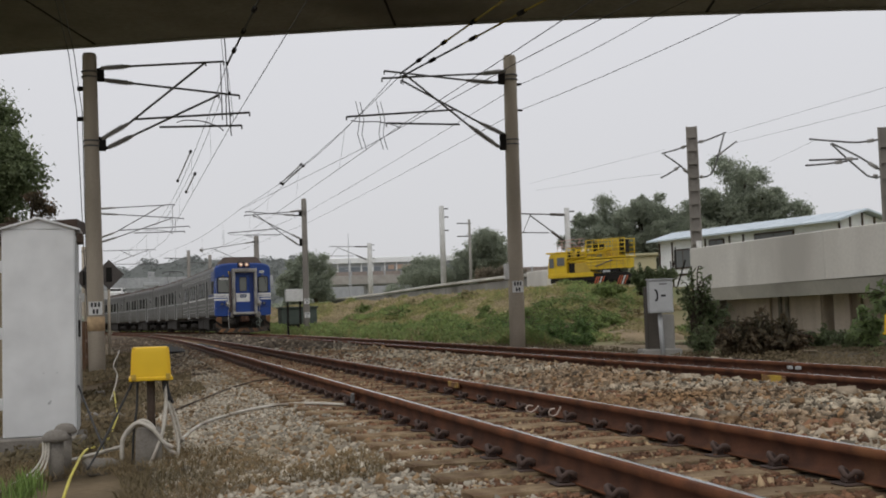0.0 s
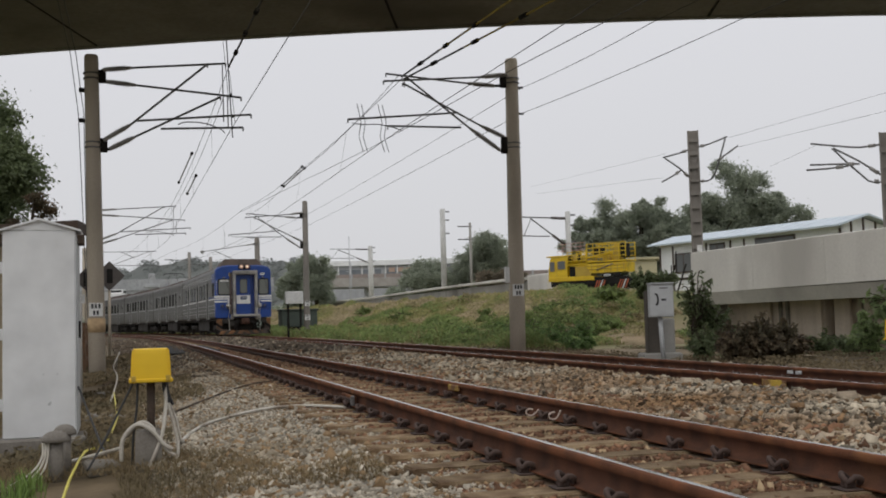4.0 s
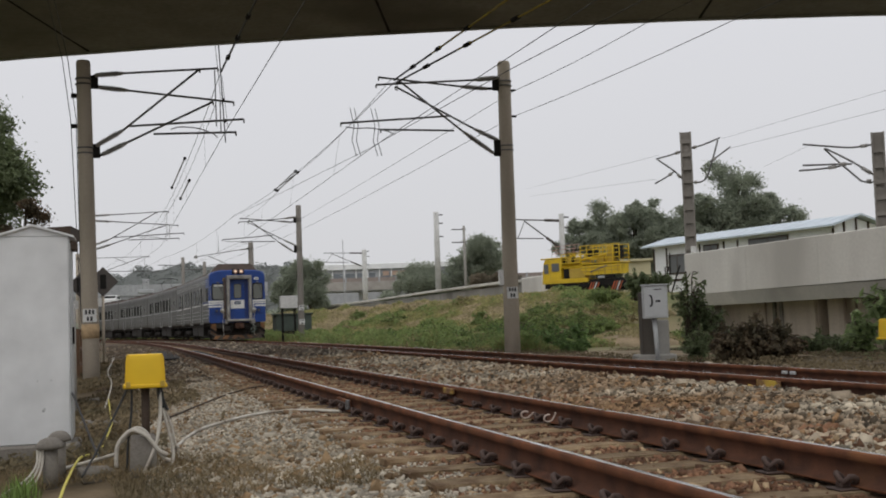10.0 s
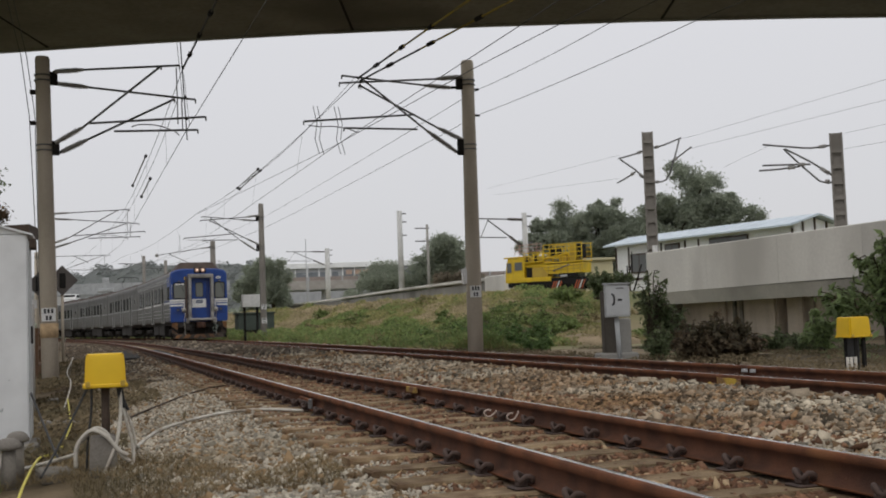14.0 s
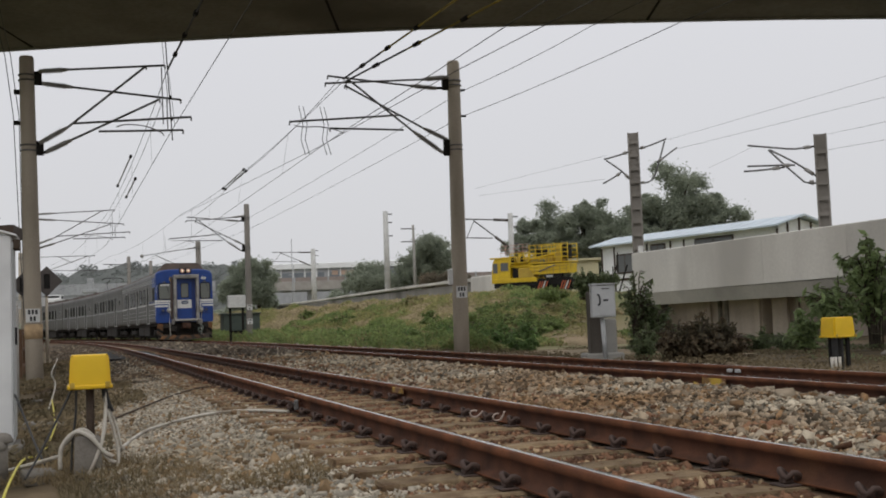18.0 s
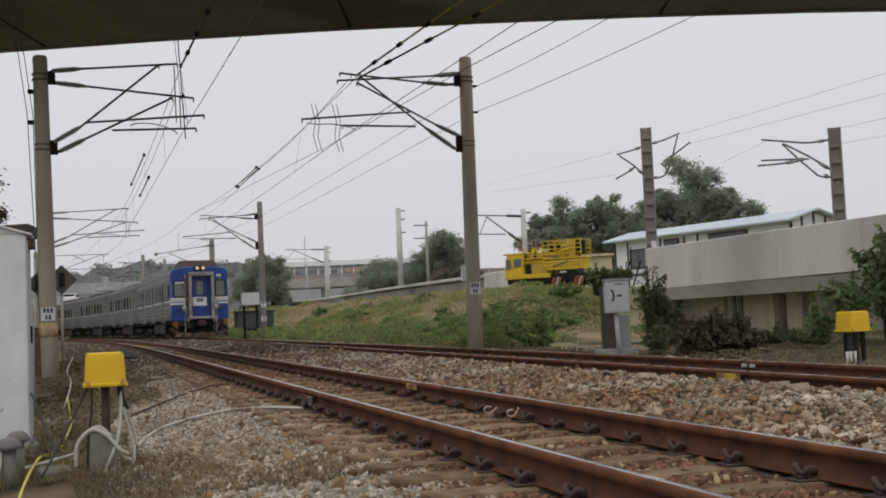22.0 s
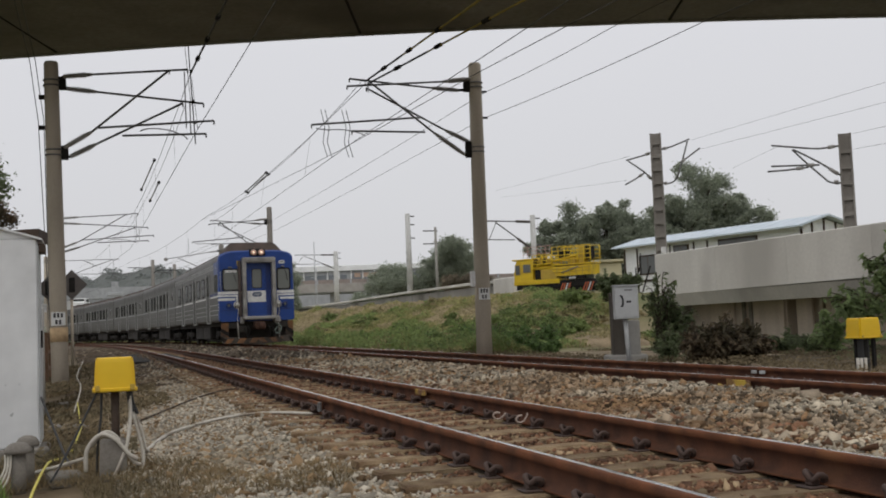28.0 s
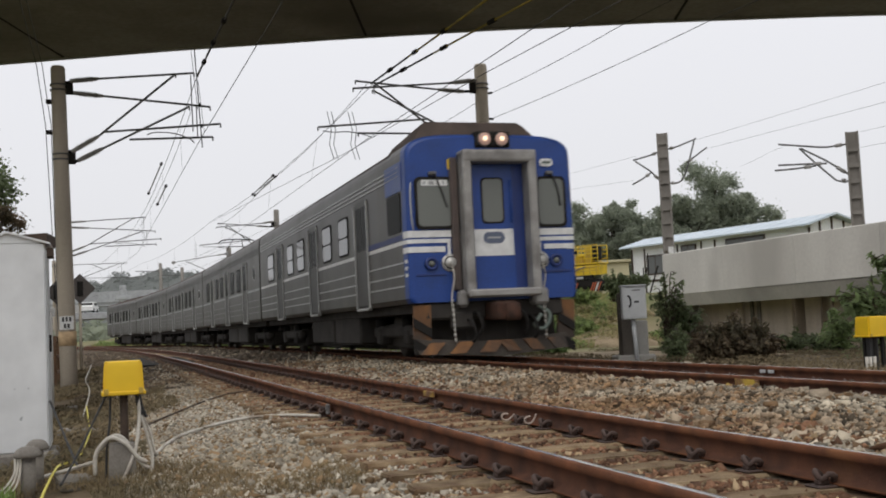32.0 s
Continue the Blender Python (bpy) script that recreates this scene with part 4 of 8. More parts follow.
def body_outline(w=HALF, top=ROOF, low=FLOOR, n=9):
    """Cross-section (x, z): flat sides, rounded shoulders, arched roof."""
    pts = [(w - 0.04, low), (w, low + 0.08), (w, 2.2), (w - 0.015, EAVE)]
    for i in range(1, n):
        a = i / n * math.pi / 2
        pts.append(((w - 0.015) * math.cos(a) ** 0.42, EAVE + (top - EAVE) * math.sin(a) ** 0.85))
    right = pts + [(0, top)]
    return right + [(-x, z) for x, z in reversed(right[:-1])]


def rounded(x0, x1, z0, z1, y0, y1, r=0.08, seg=3):
    """An upright panel in the xz plane with rounded corners."""
    pts = []
    for cx, cz, a0 in ((x1 - r, z1 - r, 0), (x0 + r, z1 - r, 90), (x0 + r, z0 + r, 180), (x1 - r, z0 + r, 270)):
        for k in range(seg + 1):
            a = radians(a0 + 90 * k / seg)
            pts.append((cx + r * math.cos(a), cz + r * math.sin(a)))
    return extrude_profile(pts, y0, y1)


def side_panel(side, y0, y1, z0, z1, proud=0.006, r=0.07, x=HALF):
    """A rounded panel on a car's side wall."""
    pts = []
    for cy, cz, a0 in ((y1 - r, z1 - r, 0), (y0 + r, z1 - r, 90), (y0 + r, z0 + r, 180), (y1 - r, z0 + r, 270)):
        for k in range(4):
            a = radians(a0 + 90 * k / 3)
            pts.append((cy + r * math.cos(a), cz + r * math.sin(a)))
    xa, xb = side * (x - 0.02), side * (x + proud)
    return extrude_profile(pts, min(xa, xb), max(xa, xb), "x")


def bogie(car, y):
    bg = part("bogie", box(-1.12, -0.92, y - 1.6, y + 1.6, 0.42, 0.66, 0.05), M_UNDER, car, "grimy black bogie frame")
    part("side_frame", box(0.92, 1.12, y - 1.6, y + 1.6, 0.42, 0.66, 0.05), M_UNDER, bg)
    part("bolster", box(-1.0, 1.0, y - 0.3, y + 0.3, 0.5, 0.85, 0.04), M_UNDER, bg)
    # plain block added to shut out light through the bogie and keep it dark
    part("bogie_gap_fill", box(-0.9, 0.9, y - 1.5, y + 1.5, 0.2, 0.7, 0.05), M_UNDER, bg)
    for dy in (-1.05, 1.05):
        for sx in (-1, 1):
            part("axle_box", box(sx * 1.02 - 0.14, sx * 1.02 + 0.14, y + dy - 0.17, y + dy + 0.17, 0.28, 0.6, 0.04), M_UNDER, bg)
            part("spring", lathe([(0.09, 0), (0.11, 0.05), (0.09, 0.1), (0.11, 0.15), (0.09, 0.2)], 10, at=(sx * 1.02, y + dy + 0.33, 0.62)), M_DARK, bg)


def wheelset(car, y):
    bm = bmesh.new()
    for sx in (-1, 1):
        join(bm, lathe([(0.40, -0.07), (0.43, -0.05), (0.43, 0.05), (0.455, 0.06), (0.455, 0.08), (0.3, 0.085), (0.28, 0.03), (0.09, 0.04)], 22), pose(sx * 0.56, 0, 0, 0, -90 * sx, 0))
        for k in range(4):
            join(bm, box(sx * 0.60 - 0.01, sx * 0.60 + 0.02, -0.03, 0.03, 0.12, 0.3), pose(0, 0, 0, 90 * k, 0, 0))
    tube((-0.6, 0, 0), (0.6, 0, 0), 0.08, 10, bm=bm)
    return part("wheelset", bm, M_WHEEL, car, "steel wheel pair on an axle", m=pose(0, y, 0.44))


M_WHEEL = mat("wheel_steel", (0.10, 0.08, 0.07), (0.06, 0.05, 0.045), 0.6, 5, 0.1, metal=0.5)
DOORS, DOOR_W = (2.95, 8.2, 13.5), 1.02
WINDOWS = ((4.69, 5.67), (6.47, 7.5), (10.0, 11.03), (11.68, 12.66), (15.2, 16.4))


def car_sides(car, cab):
    for side in (-1, 1):
        for i, y in enumerate(DOORS):
            d = part("sliding_door", side_panel(side, y, y + DOOR_W, FLOOR + 0.06, 3.2, 0.004, 0.03), M_DOOR, car, "ribbed steel sliding door")
            for k in (0, 1):
                part("door_window", side_panel(side, y + 0.07 + 0.46 * k, y + 0.47 + 0.46 * k, 2.2, 3.08, 0.008, 0.06), M_WINDOW_DULL, d, "dark door window")
            for ye in (y - 0.04, y + DOOR_W + 0.04):
                part("door_rail", box(side * HALF - 0.01, side * HALF + 0.035, ye - 0.018, ye + 0.018, FLOOR, 3.16, 0.006) if side > 0 else
                     box(-HALF - 0.035, -HALF + 0.01, ye - 0.018, ye + 0.018, FLOOR, 3.16, 0.006), M_INOX_BAND, d, "bright steel door edge")
            part("step", box(side * HALF - 0.05, side * HALF + 0.05, y + 0.05, y + DOOR_W - 0.05, FLOOR - 0.05, FLOOR, 0.01), M_INOX_BAND, d)
        for y0, y1 in WINDOWS:
            w = part("window", side_panel(side, y0, y1, 2.2, 3.05, 0.010, 0.12), M_DARK, car, "dark-framed car window")
            gl = M_WINDOW if cab else M_WINDOW_DULL
            part("pane", side_panel(side, y0 + 0.05, y1 - 0.05, 2.62, 3.0, 0.014, 0.08), gl, w)
            part("pane", side_panel(side, y0 + 0.05, y1 - 0.05, 2.25, 2.59, 0.013, 0.08), gl, w)
        edges = [0.34 if cab else 0.15] + [v for y in DOORS for v in (y - 0.1, y + DOOR_W + 0.1)] + [BODY - 0.15]
        for a, b in zip(edges[::2], edges[1::2]):
            for z in (1.34, 1.53, 1.75):
                part("trim_strip", box(side * HALF - 0.004, side * HALF + 0.012, a, b, z - 0.014, z + 0.014) if side > 0 else
                     box(-HALF - 0.012, -HALF + 0.004, a, b, z - 0.014, z + 0.014), M_INOX_BAND if cab else M_STRIP, car, "thin bright side strip")
        for z, h, mm, lab, stop in ((2.10, 0.035, M_WHITE if cab else M_GREY_PAINT, "pale waist stripe", 99), (2.20, 0.05, M_BLUE_SIDE, "blue waist stripe", 7.8))[:2 if cab else 1]:
            for a, b in zip(([0.3] if cab else [0.12]) + [y + DOOR_W + 0.07 for y in DOORS], [y - 0.07 for y in DOORS] + [BODY - 0.12]):
                if b < stop:
                    part("waist_stripe", box(side * HALF - 0.004, side * HALF + 0.0075, a, b, z - h, z + h) if side > 0 else
                         box(-HALF - 0.0075, -HALF + 0.004, a, b, z - h, z + h), mm, car, lab)
        for z in (3.30, 3.38, 3.46):
            part("roof_rib", box(side * (HALF - 0.005) - 0.01, side * (HALF - 0.005) + 0.012, 0.5 if cab else 0.1, BODY - 0.1, z - 0.012, z + 0.012), M_INOX_BAND if cab else M_DOOR, car, "thin rib below the roof edge")


def car_roof_and_frame(car, cab, pantograph):
    y0 = 1.2 if cab else 0.3
    part("roof_sheet", extrude_profile([(x * 1.004, z + 0.006) for x, z in body_outline() if z > EAVE + 0.12] , y0, BODY - 0.05), M_ROOF, car, "grimy brown car roof")
    for y in (3.2, 7.2, 11.4, 15.4):
        if not (pantograph and y in (3.2, 15.4)):
            part("roof_unit", box(-0.62, 0.62, y, y + 2.4, ROOF - 0.06, ROOF + 0.20, 0.06, seg=2), M_ROOF, car, "roof-mounted ventilation unit")
    for y in (1.6, 17.6):
        part("roof_vent", lathe([(0.16, 0), (0.16, 0.12), (0.08, 0.2)], 10, at=(0.3, y, ROOF - 0.03)), M_ROOF, car)
    r = random.Random(5)
    y = 5.0
    while y < 13.0:
        w = r.uniform(1.6, 3.2)
        if y + w < 13.3:
            for side in (-1, 1):
                part("equipment_box", box(side * 1.0 - 0.32, side * 1.0 + 0.32, y, y + w, r.uniform(0.2, 0.32), FLOOR - 0.02, 0.04), M_UNDER, car, "grimy underfloor equipment box")
        y += w + r.uniform(0.05, 0.2)
    part("underframe", box(-1.35, 1.35, 0.4, BODY - 0.1, 0.86, FLOOR + 0.02, 0.02), M_UNDER, car)
    part("centre_sill", box(-0.42, 0.42, 0.6, BODY - 0.3, 0.13, 0.88, 0.04), M_UNDER, car)
    for y in (3.0, 15.2):
        bogie(car, y)
    part("coupler", box(-0.15, 0.15, BODY - 0.2, BODY + 0.42, 0.72, 0.98, 0.04), M_DARK, car)
    part("gangway_bellows", box(-0.62, 0.62, BODY - 0.02, BODY + 0.38, FLOOR, 3.35, 0.05), M_DARK, car, "black rubber gangway bellows")
    if pantograph:
        pt = part("pantograph", box(-0.6, 0.6, 16.2, 17.6, ROOF + 0.02, ROOF + 0.16, 0.03), M_STEEL, car, "raised current collector on the roof")
        for sx in (-0.45, 0.45):
            part("lower_arm", tube((sx, 16.3, ROOF + 0.14), (sx * 0.9, 17.7, ROOF + 0.75), 0.03, 6), M_STEEL, pt)
            part("upper_arm", tube((sx * 0.9, 17.7, ROOF + 0.75), (sx * 0.5, 16.8, 5.16), 0.022, 6), M_STEEL, pt)
        part("collector_head", hose([(-0.9, 16.8, 5.02), (-0.6, 16.8, 5.19), (0.6, 16.8, 5.19), (0.9, 16.8, 5.02)], 0.03, 6), M_DARK, pt)


M_BLUE_SIDE = mat("dark_blue_side_stripe", (0.014, 0.03, 0.14), (0.011, 0.024, 0.11), 0.5, 3, 0.0)
M_STRIP = mat("dull_side_strip", (0.26, 0.26, 0.25), (0.18, 0.18, 0.17), 0.45, 3, 0.02, metal=0.4)
M_DOOR = mat("ribbed_steel_door", (0.085, 0.084, 0.077), (0.055, 0.054, 0.05), 0.5, 2, 0.05, metal=0.45)
M_UNDER = mat("underfloor_grime", (0.062, 0.056, 0.05), (0.034, 0.031, 0.028), 0.9, 2, 0.2)


def plain_car(pantograph, label):
    car = thing("train_car", pose(0, 0, 0), label, "train car", "cars of the train")
    o = body_outline()
    part("body", loft([[(x, y, z) for x, z in o] for y in (0.0, BODY)]), M_INOX, car)
    car_sides(car, False)
    for side in (-1, 1):
        rw_ = part("round_window", side_panel(side, 0.95, 1.45, 2.45, 2.95, 0.008, 0.245), M_INOX_BAND, car, "round window with a bright rim")
        part("pane", side_panel(side, 0.99, 1.41, 2.49, 2.91, 0.012, 0.205), M_WINDOW_DULL, rw_)
    car_roof_and_frame(car, False, pantograph)
    for y in (1.95, 4.05, 14.15, 16.25):
        wheelset(car, y)
    return car


def cab_car():
    car = thing("lead_train_car", pose(0, 0, 0), "leading train car with a blue cab front and two lit headlamps", "train car", "cars of the train")
    o = body_outline()
    part("body", loft([[(x, y, z) for x, z in o] for y in (0.30, BODY)]), M_INOX, car)
    rings = []
    for y, k, drop in ((0.0, 0.955, 0.06), (0.025, 0.985, 0.025), (0.07, 1.0, 0.0), (0.31, 1.003, -0.003)):
        rings.append([(x * k, y, z - (drop if z > 3.0 else 0)) for x, z in o])
    part("cab_shell", loft(rings, (True, False)), M_BLUE, car, "glossy blue cab front")
    # slanted dark fairing above the windscreen
    fair = [(-1.46, 3.64), (-0.98, 4.31), (-0.88, 4.38), (0.88, 4.38), (0.98, 4.31), (1.46, 3.64)]
    part("roof_fairing", loft([[(x, 0.40 + (z - 3.7) * 0.7, z - 0.02) for x, z in fair], [(x, 0.50 + (z - 3.7) * 0.7, z) for x, z in fair], [(x * 0.99, 3.0, z - 0.10) for x, z in fair]]), M_ROOF, car, "dark brown roof fairing above the cab")
    # headlamps
    lampbox = part("headlamp_housing", box(-0.30, 0.36, -0.06, 0.3, 3.74, 4.03, 0.03), M_DARK, car, "black housing of the headlamps", m=pose(0.03, 0, 0))
    for x in (-0.16, 0.16):
        hl = part("headlamp", lathe([(0.12, 0), (0.12, 0.03), (0.09, 0.05), (0.04, 0.058)], 18), M_LAMP, lampbox, "lit round headlamp", smooth=True, m=pose(x + 0.03, -0.055, 3.885, 90, 0, 0))
        part("bulb", lathe([(0.048, 0.05), (0.043, 0.066), (0.015, 0.073)], 12), M_BULB, hl, "glowing lamp core")
        part("lamp_ring", tube((0, 0, -0.01), (0, 0, 0.05), 0.135, 18, 0.13, caps=False), M_STEEL, hl)
    # gangway frame with recessed door
    gw = part("gangway_frame", box(-0.62, -0.46, -0.34, 0.1, 1.12, 3.62, 0.03), M_GANGWAY, car, "worn grey gangway frame round the front door")
    part("frame_post", box(0.60, 0.76, -0.34, 0.1, 1.12, 3.62, 0.03), M_GANGWAY, gw)
    part("frame_head", box(-0.62, 0.76, -0.35, 0.1, 3.44, 3.66, 0.05, seg=2), M_GANGWAY, gw)
    part("frame_sill", box(-0.60, 0.74, -0.37, 0.1, 1.08, 1.22, 0.03), M_GANGWAY, gw)
    for x in (-0.68, 0.70):
        part("foot", box(x - 0.06, x + 0.24 if x > 0 else x + 0.12, -0.18, 0.1, 0.92, 1.22, 0.05), M_GANGWAY, gw)
    part("rubber_seal", box(-0.78, -0.645, -0.10, 0.1, 1.22, 3.55, 0.02), M_BROWNISH, gw, "brown rubber strip")
    dr = part("front_door", box(-0.46, 0.60, -0.03, 0.05, 1.22, 3.44, 0.01), M_BLUE, car, "recessed blue front door")
    part("door_window", rounded(-0.18, 0.19, 2.41, 3.17, -0.045, -0.03, 0.07), M_CABGLASS, dr, "grey door window")
    part("window_rim", rounded(-0.21, 0.22, 2.38, 3.20, -0.037, -0.028, 0.08), M_DARK, dr)
    part("white_panel", box(-0.40, 0.37, -0.04, -0.028, 1.81, 2.28), M_WHITE, dr, "white painted panel")
    em = part("emblem", rounded(-0.20, 0.20, 2.03, 2.23, -0.05, -0.038, 0.099, 6), M_EMBLEM, dr, "oval grey-blue emblem plate")
    part("emblem_bar", box(-0.12, 0.12, -0.056, -0.0495, 2.115, 2.145), M_GREY_PAINT, em)
    part("door_post", box(0.39, 0.58, -0.038, -0.025, 1.24, 3.42), M_BLUE_DARK, dr)
    part("grab_rail", tube((0.34, -0.07, 2.4), (0.34, -0.07, 3.15), 0.012, 6), M_BLUE, dr)
    # windscreens with frames and wipers
    for x0, x1 in ((-1.42, -0.72), (0.84, 1.42)):
        ws = part("windscreen", rounded(x0, x1, 2.30, 3.22, -0.03, 0.08, 0.10), M_DARK, car, "black rubber windscreen surround")
        part("glass", rounded(x0 + 0.05, x1 - 0.05, 2.35, 3.17, -0.036, 0.0, 0.08), M_CABGLASS, ws, "reflecting windscreen glass")
        part("wiper", hose([((x0 + x1) / 2 + 0.02, -0.08, 3.24), ((x0 + x1) / 2 + 0.12, -0.07, 3.0), (x1 - 0.12, -0.06, 2.68)], 0.014, 5), M_BLACK, ws)
        part("wiper_motor", box((x0 + x1) / 2 - 0.09, (x0 + x1) / 2 + 0.05, -0.09, 0.02, 3.24, 3.31, 0.02), M_STEEL, ws)
    sg = part("destination_sign", box(-1.30, -0.83, -0.048, -0.03, 3.06, 3.16), M_WHITE, car, "small white destination board")
    for k, w in ((-1.25, 0.05), (-1.12, 0.09), (-1.0, 0.04), (-0.90, 0.04)):
        part("mark", box(k - w / 2, k + w / 2, -0.053, -0.0485, 3.08, 3.14), M_GREY_PAINT, sg)
    part("cab_handrail", hose([(-1.47, -0.01, 2.3), (-1.50, -0.03, 2.6), (-1.50, -0.03, 2.95), (-1.48, 0.0, 3.12)], 0.016, 6), M_INOX_BAND, car)
    part("marker_lamp", box(-0.80, -0.64, -0.05, 0.05, 3.34, 3.54, 0.02), M_YELLOW, car, "amber marker panel")
    ov = part("number_plate", rounded(0.94, 1.20, 3.40, 3.54, -0.03, 0.08, 0.065), M_WHITE, car, "small oval number plate")
    part("mark", box(0.99, 1.15, -0.036, -0.0305, 3.445, 3.495), M_GREEN_GREY, ov)
    # white stripes that step down to the lamps
    for x0, x1, z0, z1 in ((-1.41, -0.70, 2.16, 2.28), (0.84, 1.41, 2.16, 2.28), (-1.41, -0.80, 2.06, 2.13), (0.84, 1.41, 2.06, 2.13), (-1.41, -0.90, 1.90, 2.0), (0.96, 1.41, 1.91, 2.0),
                           (-0.86, -0.80, 1.62, 2.08), (0.84, 0.90, 1.62, 2.08), (-0.70, -0.60, 2.1, 2.27)):
        part("white_stripe", box(x0, x1, -0.012, 0.1, z0, z1, 0.004), M_WHITE, car, "white painted stripe")
    for side in (-1, 1):
        for z, h in ((2.22, 0.05), (2.095, 0.03), (1.95, 0.045), (1.76, 0.03), (1.64, 0.03), (1.52, 0.03)):
            a = side * (HALF - 0.004)
            part("side_stripe", box(min(a, a + side * 0.010), max(a, a + side * 0.010), 0.07, 0.32 if z > 1.9 else 0.24, z - h, z + h), M_WHITE, car, "white stripe round the cab corner")
        for z0, z1 in ((2.16, 2.28), (2.06, 2.13), (1.90, 2.0)):
            pts = [(side * x, y) for x, y in ((1.40, -0.012), (1.503, -0.012), (1.558, 0.015), (1.583, 0.066), (1.584, 0.26), (1.55, 0.26), (1.55, 0.08), (1.53, 0.04), (1.49, 0.02), (1.40, 0.02))]
            part("corner_stripe", loft([[(x, y, z) for x, y in pts] for z in (z0, z1)]), M_WHITE, car, "white stripe round the cab corner")
        part("cab_side_window", side_panel(side, 0.40, 1.32, 2.3, 3.0, 0.010, 0.08), M_WINDOW_DULL, car, "dark cab side window")
        part("cab_blue_panel", side_panel(side, 0.28, 1.42, 3.02, 3.54, 0.005, 0.03), M_BLUE, car)
        # jumper connector, tail lamp, hose
        jx = -0.83 if side < 0 else 0.87
        jc = part("jumper_connector", lathe([(0.15, 0), (0.155, 0.05), (0.12, 0.07), (0.10, 0.06), (0.09, 0.12), (0.05, 0.125), (0.03, 0.15)], 18), M_CHROME, car, "round steel cable connector", m=pose(jx, 0.02, 1.71, 90, 0, 0))
        part("socket", lathe([(0.115, 0.064), (0.112, 0.085), (0.095, 0.09), (0.09, 0.07)], 18), M_DARK, jc, "dark socket ring")
        for q in range(6):
            part("screw", lathe([(0.014, 0.05), (0.012, 0.062)], 6, at=(0.135 * math.cos(q * 1.047), 0.135 * math.sin(q * 1.047), 0)), M_DARK, jc)
        part("jumper_cable", hose([(jx, -0.1, 1.66), (jx + 0.02, -0.16, 1.45), (jx - 0.03, -0.12, 1.1), (jx, -0.10, 0.75), (jx + 0.03, -0.04, 0.32)], 0.013, 6), M_CABLE_WHITE, car, "dangling pale jumper cable")
        for k in range(9):
            part("chain_link", lathe([(0.02, -0.02), (0.026, 0.0), (0.02, 0.02)], 8), M_CHROME, car, m=pose(jx - 0.02 + 0.005 * k, -0.115 + 0.006 * k, 1.05 - 0.085 * k))
        tx = -1.17 if side < 0 else 1.17
        tl = part("tail_lamp", lathe([(0.12, 0), (0.12, 0.05), (0.075, 0.06), (0.07, 0.03), (0.01, 0.02)], 16), M_BLUE_DARK, car, "round unlit tail lamp", m=pose(tx, 0.0, 1.70, 90, 0, 0))
        part("lens", lathe([(0.06, 0), (0.05, 0.03), (0.01, 0.04)], 12), M_CABGLASS, tl, m=pose(0, 0, 0.02))
        part("lamp_bracket", box(tx - 0.28, tx + 0.26, -0.02, 0.02, 1.49, 1.53, 0.005), M_BLUE_DARK, car)
    # snow plough and buffer beam
    # added dark sheet that hides the bright gap and makes the shade below the cab
    part("underside_shade_fill", box(-1.35, 1.35, 0.62, 0.7, 0.12, 0.9, 0.02), M_UNDER, car)
    part("buffer_beam", box(-1.30, 1.30, 0.05, 0.5, 0.72, 1.03, 0.04), M_UNDER, car, "grimy buffer beam")
    for i, (xa, xb, mm) in enumerate([(-1.5, -1.2, M_ORANGE), (1.2, 1.5, M_ORANGE)]):
        sh = 1 if xa > 0 else -1
        pl = part("skirt_panel", loft([[(xa, 0.06, 0.99), (xb, 0.02, 0.99), (xb, 0.10, 0.30), (xa, 0.16, 0.40)], [(xa, 0.12, 0.99), (xb, 0.08, 0.99), (xb, 0.16, 0.30), (xa, 0.22, 0.40)]]), mm, car, "orange and black striped skirt corner")
        for z in (0.78, 0.42):
            part("black_stripe", loft([[(xa * 1.003, 0.05 + (1 - z) * 0.14, z), (xb, 0.01 + (1 - z) * 0.11, z - sh * 0.2 * sh), (xb, 0.02 + (1 - z) * 0.11, z - 0.36), (xa * 1.003, 0.06 + (1 - z) * 0.14, z - 0.16)],
                                       [(xa * 1.003, 0.09 + (1 - z) * 0.14, z), (xb, 0.05 + (1 - z) * 0.11, z - 0.2), (xb, 0.06 + (1 - z) * 0.11, z - 0.36), (xa * 1.003, 0.10 + (1 - z) * 0.14, z - 0.16)]]), M_DARK, pl)
    pl = part("snow_plough", loft([[(-1.5, 0.16, 0.42), (0, -0.16, 0.30), (1.5, 0.16, 0.42), (1.42, 0.12, 0.14), (0, -0.22, 0.05), (-1.42, 0.12, 0.14)],
                                   [(-1.5, 0.22, 0.42), (0, -0.10, 0.30), (1.5, 0.22, 0.42), (1.42, 0.18, 0.14), (0, -0.16, 0.05), (-1.42, 0.18, 0.14)]]), M_PLOUGH, car, "striped track clearing plough")
    for k in range(-3, 3):
        sg2 = 1 if k >= 0 else -1
        x = k * 0.5 + 0.1
        y = lambda v: -0.265 + abs(v) * 0.235
        a, b = x + 0.0, x + 0.26
        c, d = a - 0.17 * sg2, b - 0.17 * sg2
        part("orange_stripe", loft([[(a, y(a) + 0.02, 0.13), (b, y(b) + 0.02, 0.13), (d, y(d) + 0.05, 0.33), (c, y(c) + 0.05, 0.33)],
                                    [(a, y(a) + 0.06, 0.13), (b, y(b) + 0.06, 0.13), (d, y(d) + 0.09, 0.33), (c, y(c) + 0.09, 0.33)]]), M_ORANGE, pl)
    cp = part("coupler_head", box(-0.2, 0.2, -0.55, 0.2, 0.68, 1.0, 0.06, seg=2), M_RUSTY, car, "rusty knuckle coupler")
    part("knuckle", lathe([(0.13, 0), (0.15, 0.1), (0.13, 0.3)], 10, at=(0.1, -0.52, 0.66)), M_RUSTY, cp)
